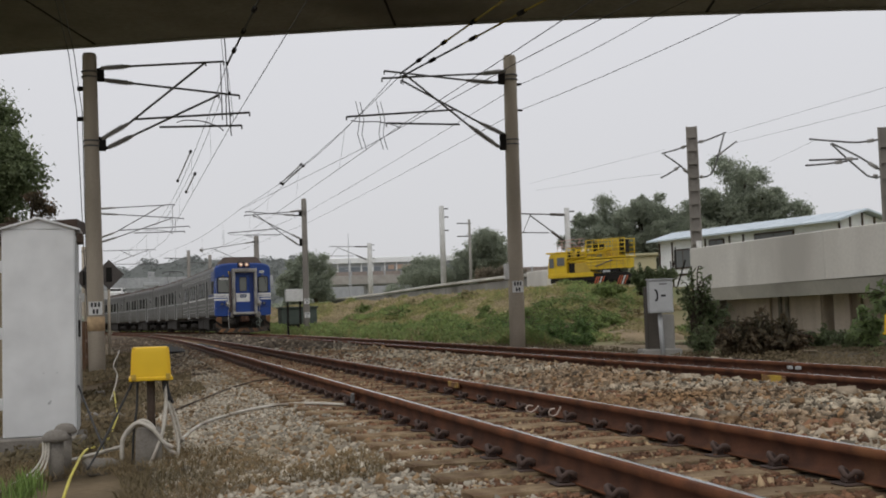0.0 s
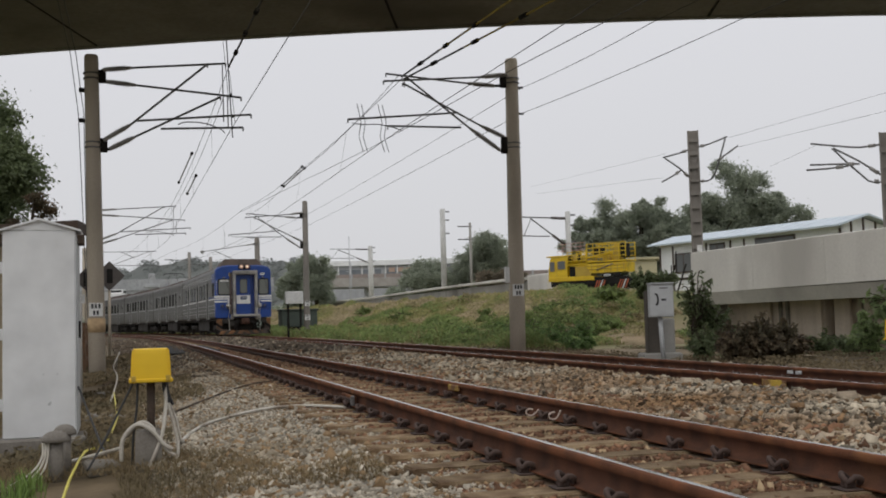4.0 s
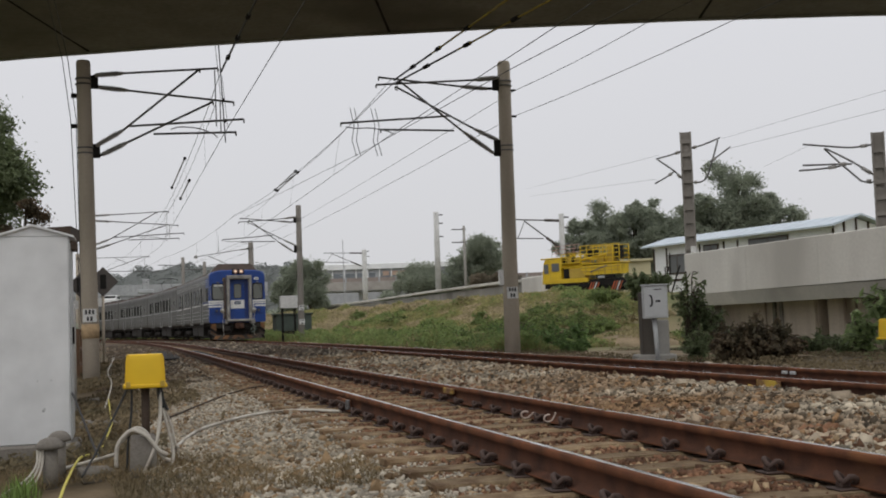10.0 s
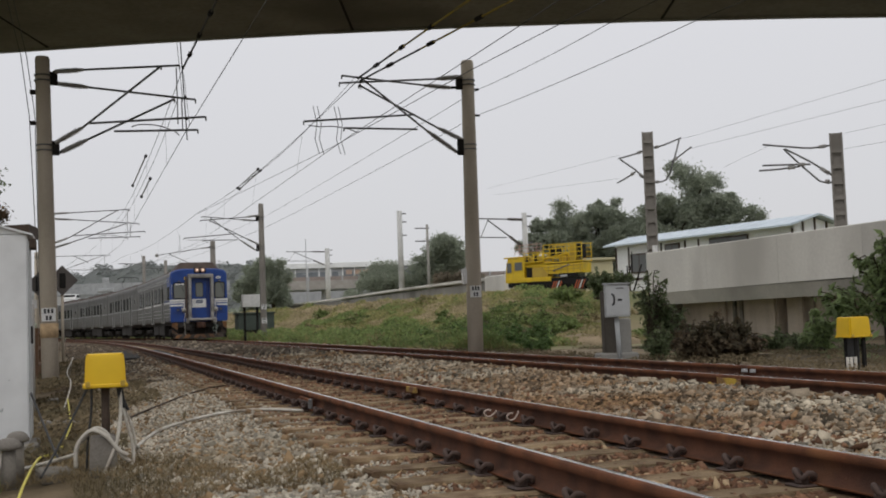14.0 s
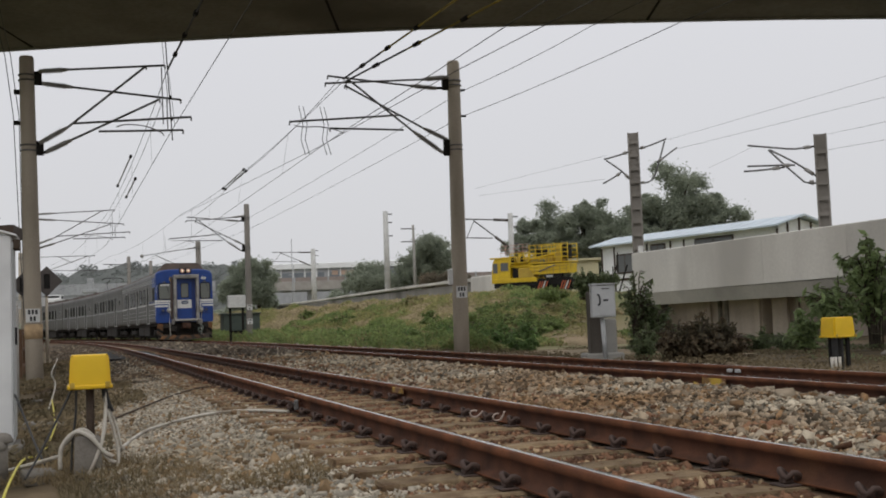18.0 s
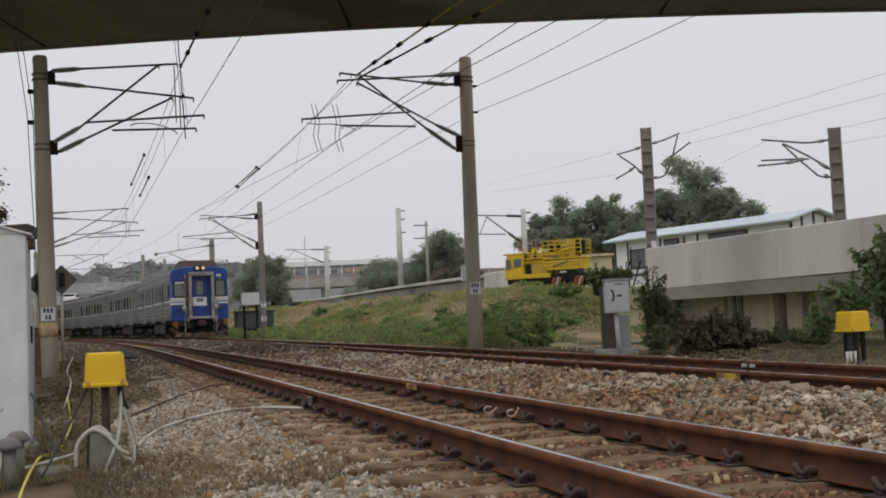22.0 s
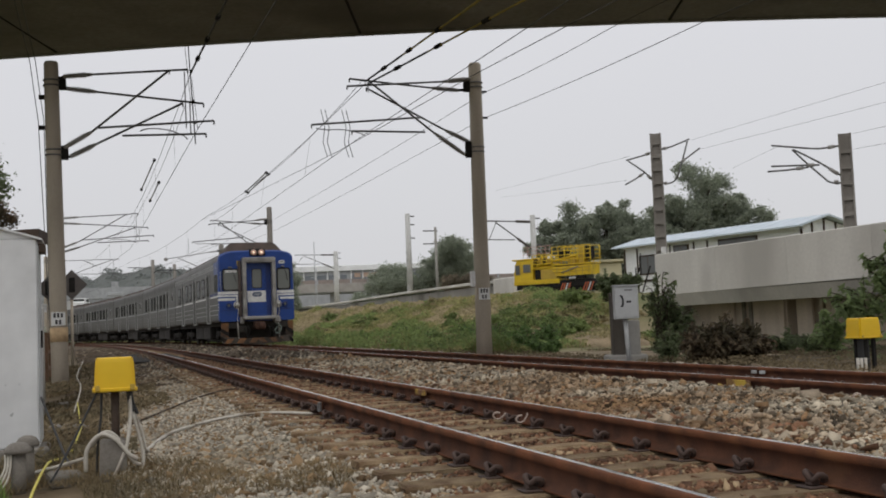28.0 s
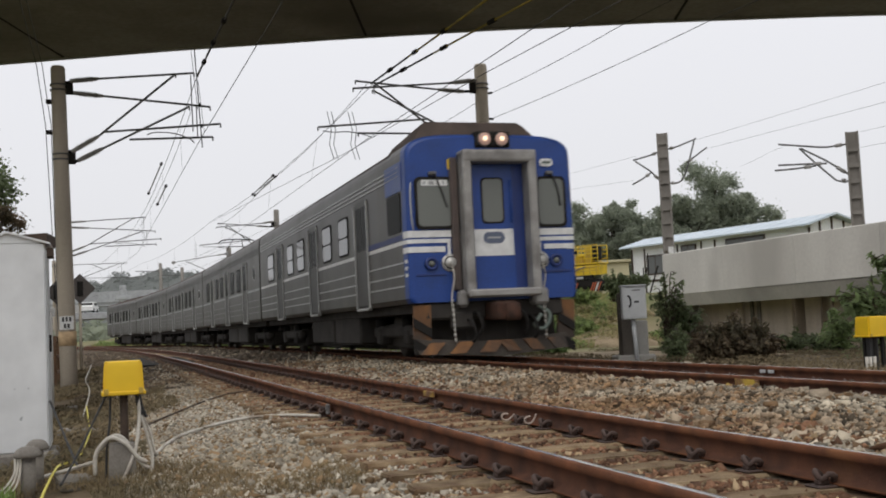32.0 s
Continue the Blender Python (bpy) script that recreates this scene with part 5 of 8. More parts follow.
    for x, z in ((-0.42, 0.82), (0.42, 0.8), (-0.55, 0.7), (0.6, 0.72)):
        part("brake_hose", hose([(x, 0.05, z), (x, -0.22, z - 0.02), (x + 0.05, -0.28, z - 0.25), (x + 0.02, -0.18, z - 0.38)], 0.03, 6), M_DARK, car, "black brake hose")
    part("valve_block", box(-0.85, -0.45, -0.05, 0.1, 0.55, 0.85, 0.04), M_UNDER, car)
    part("cable_coil", hose([(0.75, -0.05, 0.9), (0.95, -0.12, 0.75), (0.85, -0.12, 0.5), (0.65, -0.12, 0.55), (0.8, -0.1, 0.75)], 0.035, 6), M_GREEN_GREY, car)
    car_sides(car, True)
    car_roof_and_frame(car, True, False)
    return car, [wheelset(car, y) for y in (1.95, 4.05, 14.15, 16.25)]


M_BROWNISH = mat("brown_rubber", (0.10, 0.075, 0.065), (0.07, 0.055, 0.05), 0.8, 4, 0.1)
M_EMBLEM = mat("emblem_grey_blue", (0.12, 0.14, 0.20), (0.10, 0.12, 0.17), 0.5, 5, 0.0)
M_BLUE_DARK = mat("dark_blue_paint", (0.014, 0.036, 0.17), (0.011, 0.028, 0.13), 0.45, 3, 0.03)
M_PLOUGH = mat("grimy_plough", (0.07, 0.06, 0.05), (0.045, 0.038, 0.033), 0.85, 3, 0.2)
M_RUSTY = mat("rusty_casting", (0.075, 0.036, 0.024), (0.04, 0.024, 0.018), 0.85, 6, 0.3)
lead, lead_wheels = cab_car()
second = plain_car(True, "stainless steel train car with a raised current collector")
third = plain_car(False, "stainless steel train car behind the front cars")
CARS = [lead, second, third] + [copy_thing(third, pose(0, 0, 0)) for _ in range(2)]

# distance of the cab front along the far track, second by second
RUN = [(0, 62.3), (20.5, 62.3), (21.5, 62.1), (22, 61.85), (22.5, 61.55), (23, 61.1), (23.5, 60.5), (24, 59.75), (24.5, 58.7), (25, 57.5), (25.5, 56.1), (26, 54.4), (26.5, 52.6), (27, 50.6),
       (27.5, 48.4), (28, 46.0), (28.5, 43.2), (29, 40.2), (29.5, 36.9), (30, 33.4), (30.5, 29.9), (31, 26.3), (31.5, 22.4), (32, 18.2)]


def car_pose(s):
    """A car whose front stands s metres along the track, carried on its two bogies."""
    a, _ = on_line(s + 3.0)
    b, _ = on_line(s + 15.2)
    turn = math.atan2(-(b.x - a.x), b.y - a.y)
    d = (b - a).normalized()
    p = a - d * 3.0
    return Matrix.Translation(p) @ Matrix.Rotation(turn, 4, "Z")


def motions():
    for i, car in enumerate(CARS):
        walk(car, [(t, car_pose(s + CAR * i)) for t, s in RUN])
    ts, ss = np.array([r[0] for r in RUN]), np.array([r[1] for r in RUN])
    for ws in lead_wheels:
        y = ws.matrix_basis.translation.y
        rows = [(0, pose(0, y, 0.44))]
        t = 20.5
        while t < 32.01:
            a = (62.3 - float(np.interp(t, ts, ss))) / 0.43
            rows.append((t, pose(0, y, 0.44, math.degrees(a), 0, 0)))
            t += 1 / 15
        walk(ws, rows)


# ---- the side line: viaduct, retaining wall and its poles ----
def frame_along(a, b, z=0.0):
    """A pose at a whose x axis points to b, level."""
    d = Vector((b[0] - a[0], b[1] - a[1], 0))
    return Matrix.Translation((a[0], a[1], z)) @ Matrix.Rotation(math.atan2(d.y, d.x), 4, "Z"), d.length


VA, VB = (22.95, 42.15), (24.62, 29.6)
vm, vlen = frame_along(VA, VB)
viaduct = thing("side_line_viaduct", vm, "low grey concrete railway viaduct with a plain stained parapet", "viaduct", kind="structure")
LONG = 44.0
def sloped(profile, a, b, rise=0.013):
    """A profile drawn along the viaduct that climbs gently with it."""
    return loft([[(x, p, q + rise * x) for p, q in profile] for x in (a, b)])


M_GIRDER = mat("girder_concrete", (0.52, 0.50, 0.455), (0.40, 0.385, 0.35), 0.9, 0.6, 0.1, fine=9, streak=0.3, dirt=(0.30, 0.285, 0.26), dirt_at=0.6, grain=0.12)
M_PANEL = mat("parapet_concrete", (0.66, 0.64, 0.585), (0.54, 0.52, 0.475), 0.88, 0.55, 0.1, fine=9, streak=0.3, dirt=(0.43, 0.41, 0.37), dirt_at=0.57, grain=0.12, per_object=0.07)
for i in range(11):
    part("parapet_panel", sloped([(0.0, 1.42), (0.0, 3.15), (0.03, 3.18), (0.27, 3.18), (0.30, 3.15), (0.30, 1.42)], i * 4.0 + 0.006, i * 4.0 + 3.994), M_PANEL, viaduct, "" if i else "plain stained concrete parapet panel")
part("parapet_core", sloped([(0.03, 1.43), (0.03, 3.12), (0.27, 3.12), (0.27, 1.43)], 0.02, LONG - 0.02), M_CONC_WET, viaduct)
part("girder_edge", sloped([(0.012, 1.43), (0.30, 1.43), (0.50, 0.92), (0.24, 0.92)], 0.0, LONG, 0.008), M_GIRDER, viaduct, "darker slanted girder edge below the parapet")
part("deck", box(0, LONG, 0.30, 9.0, 1.0, 1.7, 0.03), M_CONC, viaduct)
for i, (a, b) in enumerate(((0.4, 6.2), (6.5, 7.9), (8.2, 11.6), (15.0, 24.0), (26.0, 44.0))):
    part("abutment_wall", box(a, b, 1.5 + 0.18 * (i % 2), 2.4, -1.0, 1.0, 0.03), M_CONC_STAIN, viaduct, "damp-stained concrete wall under the viaduct")
for a, w in ((-0.75, 0.18), (2.85, 0.45), (3.75, 0.16), (4.15, 0.16), (5.85, 0.3), (7.35, 0.3), (12.5, 0.3)):
    part("wall_pillar", box(a, a + w, 1.38, 1.5, -0.7, 1.0, 0.02), M_CONC_DIRTY if w < 0.2 else M_CONC_STAIN, viaduct, "narrow stained pillar on the damp wall")
part("back_wall", box(-0.3, LONG, 5.0, 5.4, -1.0, 1.0), M_CONC_STAIN, viaduct)
part("end_wall", box(0.0, 0.35, 0.3, 9.0, -0.6, 3.0, 0.02), M_CONC, viaduct)


def square_pole(x, y, z, h, w, arms, turn, label):
    po = thing("side_line_pole", pose(x, y, z, 0, 0, turn), label, "pole", "side line poles")
    bm = bmesh.new()
    for s in (-1, 1):
        join(bm, box(-w / 2 if s < 0 else w / 2 - 0.08, -w / 2 + 0.08 if s < 0 else w / 2, -w / 2, w / 2, 0, h, 0.01))
    join(bm, box(-w / 2 + 0.05, w / 2 - 0.05, -w / 2 + 0.12, w / 2, 0, h, 0.01))
    part("shaft", bm, M_POLE_DARK, po)
    k = 0.25
    while k < h - 0.2:
        part("rung", box(-w / 2 + 0.06, w / 2 - 0.06, -w / 2 + 0.02, -w / 2 + 0.12, k, k + 0.16), M_POLE_DARK, po)
        k += 0.62
    for i, pts in enumerate(arms):
        part("arm", hose([(p[0], 0, p[1]) for p in pts], 0.04, 6, steps=2), M_STEEL, po, "steel arm of the overhead line")
    for i, pts in enumerate(arms):
        a, b = Vector((pts[0][0], 0, pts[0][1])), Vector((pts[1][0], 0, pts[1][1]))
        part("insulator", tube(a.lerp(b, 0.25), a.lerp(b, 0.6), 0.075, 8), M_INSUL, po)
    part("sign_plate", box(-0.02, 0.22, -w / 2 - 0.03, -w / 2, 0.12, 0.42), M_WHITE, po)
    return po


square_pole(25.15, 45.5, 3.3, 5.75, 0.52, [[(0.2, 5.0), (0.7, 5.1), (1.55, 5.4)], [(0.2, 3.4), (0.6, 3.4), (0.95, 3.75), (1.45, 5.3)], [(1.05, 4.3), (1.5, 4.6), (2.0, 4.95)],
                                           [(-0.2, 4.9), (-0.7, 4.75), (-1.4, 4.6)], [(-0.2, 3.55), (-0.6, 4.0), (-1.3, 4.55)], [(-0.6, 3.95), (-1.0, 3.7), (-1.5, 3.45)]], -29,
            "square weathered concrete pole with arms on both sides")
square_pole(28.4, 36.2, 3.3, 4.15, 0.50, [[(-0.2, 3.7), (-0.95, 3.65), (-1.65, 3.75), (-2.8, 3.95)], [(-0.2, 2.25), (-0.7, 2.3), (-2.0, 3.7)], [(-0.1, 2.4), (-1.0, 3.1), (-1.95, 3.7)], [(-1.0, 3.0), (-1.8, 3.05), (-2.85, 3.1)], [(-1.4, 2.95), (-2.2, 2.9), (-3.0, 2.9)]], -38,
            "square weathered concrete pole with a hinged arm")
wa = [(24.7, 148.0, 3.33), (26.4, 120.0, 3.4), (26.1, 95.0, 3.47), (26.3, 75.5, 3.45), (25.5, 66.0, 3.25)]
rw = thing("retaining_wall", pose(0, 0, 0), "long pale retaining wall with a coping along the bank", "wall", kind="structure")
for a, b in zip(wa, wa[1:]):
    wm, L = frame_along(a, b)
    part("wall_section", box(0, L, 0.12, 0.5, 1.4, 3.1, 0.01), M_CONC_WET, rw, m=wm)
    cope = box(-0.05, L + 0.05, -0.15, 0.6, 3.12, 3.32, 0.02)
    for v in cope.verts:
        v.co.z += a[2] - 3.32 + (b[2] - a[2]) * v.co.x / L
    part("coping", cope, M_CONC_LIGHT, rw, m=wm)
part("end_block", box(24.2, 26.35, 62.3, 65.8, 1.4, 3.25, 0.05), M_CONC_LIGHT, rw)


def white_pole(x, y, z, h, r, label, arm=0):
    po = thing("white_line_pole", pose(x, y, z), label, "pole", "white line poles")
    part("shaft", lathe([(r, 0), (r * 0.85, h), (0.01, h + 0.02)], 14), M_POLE_WHITE, po)
    for zz in (h - 0.25, h - 2.2, h - 1.0):
        part("bracket", box(0, r + 0.35, -0.06, 0.06, zz - 0.05, zz + 0.05, 0.01), M_STEEL, po)
    if arm:
        part("arm", tube((0, 0, h - 0.5), (-arm, 0, h - 0.4), 0.05, 6), M_STEEL, po)
        part("stay", tube((0, 0, h - 2.6), (-arm * 0.8, 0, h - 0.5), 0.05, 6), M_STEEL, po)
        part("lower_arm", tube((-0.4 * arm, 0, h - 1.8), (-arm * 1.1, 0, h - 1.75), 0.04, 6), M_STEEL, po)
        part("tie_rod", tube((-0.78 * arm, 0, h - 0.45), (-0.95 * arm, 0, h - 1.75), 0.03, 5), M_STEEL, po)
        for (xa, za), (xb, zb) in (((0.06, h - 0.5), (0.36, h - 0.46)), ((0.10, h - 2.35), (0.34, h - 1.72))):
            part("insulator", tube((-xa * arm, 0, za), (-xb * arm, 0, zb), 0.10, 8), M_SIGNBACK, po, "dark rod insulator")
    return po


white_pole(26.8, 94.3, 3.4, 7.1, 0.27, "white concrete pole standing on the retaining wall")
white_pole(33.5, 157.0, 2.2, 9.4, 0.40, "white concrete pole with an arm on the side line", 6.0)
white_pole(30.5, 74.0, 3.0, 5.2, 0.22, "white concrete pole with an arm behind the wall", 3.6)
gp = thing("utility_pole", pose(30.2, 97.0, 2.1), "slim grey utility pole with cross arms", "pole")
part("shaft", lathe([(0.16, -0.3), (0.12, 7.4)], 10), M_CONC, gp)
for zz in (7.0, 5.8):
    part("cross_arm", box(-1.2, 0.2, -0.05, 0.05, zz, zz + 0.1), M_STEEL, gp)
for x, y, z0, h in ((6.8, 139.8, 0, 10.1), (9.4, 139.7, 0, 9.5)):
    q = thing("line_mast", pose(x, y, -0.3), "slim dark mast far down the line", "pole", "far masts")
    part("shaft", lathe([(0.22, 0), (0.2, h)], 10), M_POLE_DARK, q)
    part("arm", tube((0, 0, h - 1), (-3, 0, h - 0.9), 0.05, 5), M_STEEL, q)
for p, q in (((26.05, 43.84, 8.49), (25.77, 30.59, 8.19)), ((26.18, 43.77, 7.99), (25.74, 30.62, 7.51)), ((28.65, 35.99, 7.43), (27.6, 32.95, 7.13)), ((28.62, 36.0, 6.81), (27.6, 32.97, 6.51))):
    p, q = Vector(p), Vector(q)
    wire([p, q, q + (q - p).normalized() * 20], 0.006, label="thin wire along the side line")
for p, q in (((24.5, 47.0, 8.22), (31.6, 84.3, 11.29)), ((24.38, 47.1, 7.08), (32.0, 84.1, 10.7)), ((26.4, 37.7, 7.2), (32.4, 50.5, 8.2))):
    wire([p, q], 0.0055, label="thin wire along the side line")
# ---- yellow overhead-line work car on the bank ----
tm, tl = frame_along((23.0, 59.0), (26.2, 54.6), 2.06)
truck = thing("work_car", tm @ Matrix.Diagonal((0.97, 0.42, 0.79, 1)), "yellow overhead line maintenance car with a railed platform", "work vehicle")
part("chassis", box(0.3, 5.2, 0.1, 2.5, 0.35, 0.65, 0.04), M_DARK, truck)
part("side_skirt", box(0.9, 4.9, 0.3, 0.36, 0.05, 0.5, 0.01), M_DARK, truck)
part("deck", box(0.0, 3.1, 0.0, 2.6, 0.66, 0.98, 0.02), M_YELLOW_PAINT, truck)
part("rear_deck", box(3.1, 5.2, 0.1, 2.5, 0.62, 0.86, 0.02), M_DARK, truck)
cabin = part("cabin", extrude_profile([(0.0, 0.98), (0.0, 1.45), (0.1, 2.15), (0.18, 2.4), (1.3, 2.46), (1.3, 0.98)], 0.1, 2.5), M_YELLOW_PAINT, truck, m=Matrix.Identity(4))
part("cab_roof", box(-0.12, 1.42, 0.05, 2.55, 2.44, 2.54, 0.03), M_YELLOW_PAINT, cabin)
for x0, x1, z0, z1 in ((0.12, 0.42, 1.42, 2.1), (0.66, 1.16, 1.55, 2.12)):
    wn_ = part("cab_window", rounded(x0 - 0.04, x1 + 0.04, z0 - 0.04, z1 + 0.04, 0.06, 0.11, 0.06), M_YELLOW_DULL, cabin, "ochre window frame")
    part("pane", rounded(x0, x1, z0, z1, 0.04, 0.08, 0.05), M_HOUSE_GLASS, wn_)
part("door_seam", box(0.52, 0.55, 0.085, 0.1, 1.0, 2.3), M_YELLOW_DULL, cabin)
part("front_window", box(-0.01, 0.12, 0.4, 2.2, 1.5, 2.1), M_HOUSE_GLASS, cabin)
part("tool_locker", box(1.87, 2.92, -0.02, 1.2, 0.98, 1.66, 0.03), M_YELLOW_DULL, truck, "ochre tool locker")
# a dark block in place of the shade between cabin and locker
part("bay_shade_block", box(1.4, 1.85, 0.3, 0.9, 0.98, 1.7, 0.02), M_DARK, truck)
part("engine_cover", box(1.35, 2.7, 0.5, 2.2, 1.0, 2.0, 0.05), M_YELLOW_PAINT, truck)
part("boom", hose([(1.3, 0.4, 1.85), (2.4, 0.3, 2.2), (4.3, 0.3, 2.55)], 0.09, 6), M_YELLOW_PAINT, truck, "yellow lifting boom")
part("lift_body", extrude_profile([(2.65, 1.55), (2.95, 1.15), (5.2, 1.15), (5.24, 1.85), (2.65, 1.8)], -0.04, 2.3), M_YELLOW_PAINT, truck, "solid yellow lift body", m=Matrix.Identity(4))
part("platform", box(2.6, 5.26, -0.05, 2.6, 1.9, 1.99, 0.02), M_YELLOW_PAINT, truck)
part("platform", box(1.32, 2.6, 0.0, 2.6, 2.05, 2.12, 0.02), M_YELLOW_PAINT, truck)
for yy in (-0.02, 2.58):
    for k in range(7):
        x = 2.68 + k * 0.42
        part("railing_post", tube((x, yy, 1.95), (x, yy, 3.22), 0.032, 6), M_YELLOW_PAINT, truck)
    for z in (2.3, 2.62, 2.92, 3.22):
        part("railing", tube((2.66, yy, z), (5.24, yy, z), 0.032, 6), M_YELLOW_PAINT, truck)
    for k in range(5):
        part("railing_post", tube((1.36 + k * 0.31, yy, 1.7), (1.36 + k * 0.31, yy, 2.72), 0.026, 6), M_YELLOW_PAINT, truck)
    for z in (1.78, 2.3, 2.52, 2.72):
        part("railing", tube((1.34, yy, z), (2.68, yy, z + 0.05), 0.028, 6), M_YELLOW_PAINT, truck)
for x0, x1, z0, z1, mm in ((3.05, 3.55, 2.4, 3.0, M_DARK), (4.35, 4.75, 2.0, 3.1, M_YELLOW_DULL), (4.8, 5.15, 2.2, 3.15, M_DARK), (3.7, 4.1, 2.0, 2.5, M_YELLOW_DULL)):
    part("platform_box", box(x0, x1, 0.3, 1.4, z0, z1, 0.03), mm, truck)
for k in range(4):
    part("hoist_drum", lathe([(0.16, -0.12), (0.2, -0.1), (0.12, 0.0), (0.2, 0.1), (0.16, 0.12)], 10), M_YELLOW_DULL if k % 2 else M_DARK, truck, m=pose(1.55 + k * 0.3, 0.25, 2.28, 90, 0, 0))
for z in (2.85, 3.1, 3.35):
    part("basket_rail", tube((0.5 + (z - 2.85) * 0.2, 0.6, z), (2.45, 0.6, z + 0.05), 0.02, 6), M_PALE_RED, truck, "faded red and white basket rail")
for k in range(7):
    part("basket_post", tube((0.55 + k * 0.3, 0.6, 2.5 if k < 3 else 2.72), (0.6 + k * 0.3, 0.6, 3.37), 0.018, 6), M_PALE_RED if k % 2 else M_INOX_BAND, truck)
part("basket_hoop", hose([(0.9, 0.6, 2.75), (1.1, 0.6, 3.15), (1.6, 0.6, 3.2), (1.9, 0.6, 2.85)], 0.025, 6), M_INOX_BAND, truck)
for x, sk in ((3.08, 0.22), (4.58, 0.22)):
    pn = part("warning_board", loft([[(x, y, 0.0), (x + 0.62, y, 0.0), (x + 0.62 + sk, y, 0.66), (x + sk, y, 0.66)] for y in (-0.06, -0.01)]), M_DARK, truck, "red and white striped warning board")
    for k in range(4):
        c = x + 0.02 + k * 0.16
        part("stripe", loft([[(c, y, 0.03), (c + 0.075, y, 0.03), (c + 0.075 + sk, y, 0.63), (c + sk, y, 0.63)] for y in (-0.066, -0.058)]), M_RED if k != 2 else M_WHITE, pn)
# the shade under the lift body, built as a dark block
part("bay_shade_block", box(3.6, 4.8, -0.02, 0.3, 0.88, 1.14, 0.02), M_DARK, truck)
part("toolbox", box(3.75, 4.2, -0.06, 0.2, 0.9, 1.05, 0.02), M_GREY_PAINT, truck)
for z, x0 in ((1.42, 2.72), (1.66, 2.68)):
    part("side_rail", tube((x0, -0.1, z), (5.24, -0.1, z + 0.02), 0.026, 6), M_YELLOW_DULL, truck)
for k in range(6):
    part("panel_rib", box(2.95 + k * 0.42, 3.0 + k * 0.42, -0.075, -0.04, 1.18, 1.83), M_YELLOW_DULL, truck)
part("hydraulic_ram", tube((3.3, -0.13, 1.35), (4.4, -0.13, 1.75), 0.04, 8), M_STEEL, truck)
part("step", box(0.2, 0.5, -0.08, 0.0, 0.3, 0.66, 0.01), M_DARK, truck)
for x in (0.8, 1.9, 4.0, 5.0):
    for yy in (0.35, 2.25):
        part("wheel", lathe([(0.2, -0.1), (0.33, -0.1), (0.33, 0.1), (0.2, 0.1)], 16), M_DARK, truck, m=pose(x, yy, 0.33, 90, 0, 0))

# ---- white shed with a blue roof behind the viaduct ----
hm, hl = frame_along((33.7, 66.6), (36.9, 51.4), 0.0)
house = thing("white_shed", hm, "long white shed with a pale blue sheet roof", "house")
part("wall", box(0, hl, 0.3, 0.5, 0.0, 5.15), M_HOUSE, house)
part("wall", box(0, 0.2, 0.5, 3.7, 0.0, 5.15), M_HOUSE, house)
part("gable_wall", extrude_profile([(0.3, 0.0), (0.3, 5.15), (1.95, 5.6), (3.9, 5.15), (3.9, 0.0)], hl - 0.2, hl, "x"), M_HOUSE, house)
part("gable_wall", extrude_profile([(0.5, 5.15), (1.95, 5.6), (3.7, 5.15)], 0.0, 0.2, "x"), M_HOUSE, house)
part("wall", box(0, hl, 3.7, 3.9, 0.0, 5.15), M_HOUSE, house)
for s in (0, 1):
    rf = part("roof", extrude_profile([(-0.35, 5.081), (1.95, 5.7), (1.95, 5.8), (-0.35, 5.18)] if s == 0 else [(4.25, 5.081), (1.95, 5.7), (1.95, 5.8), (4.25, 5.18)], -0.5, hl + 0.5, "x"), M_ROOF_BLUE, house, "pale blue sheet metal roof")
    for k in range(18 if s == 0 else 0):
        x = -0.4 + k * (hl + 0.8) / 17
        part("roof_seam", extrude_profile([(-0.35, 5.185), (1.95, 5.805), (1.95, 5.82), (-0.35, 5.20)], x - 0.015, x + 0.02, "x"), M_ROOF_BLUE, rf)
for x0, x1, z0, z1 in ((1.6, 3.4, 3.2, 4.5), (5.0, 6.4, 4.2, 4.9), (9.0, 12.2, 4.15, 4.95)):
    w = part("window", box(x0, x1, 0.24, 0.32, z0, z1, 0.01), M_BROWN, house, "brown-framed window")
    part("pane", box(x0 + 0.1, (x0 + x1) / 2 - 0.04, 0.225, 0.25, z0 + 0.1, z1 - 0.1), M_HOUSE_GLASS, w)
    part("pane", box((x0 + x1) / 2 + 0.04, x1 - 0.1, 0.225, 0.25, z0 + 0.1, z1 - 0.1), M_HOUSE_GLASS, w)
for x in (0.05, 1.35, 3.55, 4.6, 6.8, 8.0, hl - 0.1):
    part("timber_post", box(x, x + 0.12, 0.255, 0.31, 0.0, 5.0), M_BROWN, house)
part("timber_rail", box(0.0, 4.7, 0.25, 0.31, 2.75, 2.9), M_BROWN, house)
for yy in (1.0, 1.95, 2.9):
    part("gable_post", box(hl - 0.02, hl + 0.05, yy, yy + 0.12, 0.0, 5.15 + 0.45 * (1 - abs(yy - 1.95) / 1.95)), M_BROWN, house)
stair = thing("outside_stair", hm @ pose(3.0, -2.2, 0.6), "thin dark metal outside stair", "stair")
for x in (0, 1.0):
    part("stringer", tube((x, 0, 0), (x + 1.6, 0, 3.0), 0.05, 5), M_DARK, stair)
for k in range(4):
    part("post", tube((0.2 + k * 0.5, 0, k * 0.85), (0.2 + k * 0.5, 0, k * 0.85 + 1.3), 0.04, 5), M_DARK, stair)
hut = thing("low_hut", pose(30.25, 61.6, 1.5, 0, 0, -27), "low pale yellow hut beside the white shed", "hut")
part("wall", box(-0.85, 0.85, 0, 2, 0, 2.45, 0.02), M_CREAM, hut)
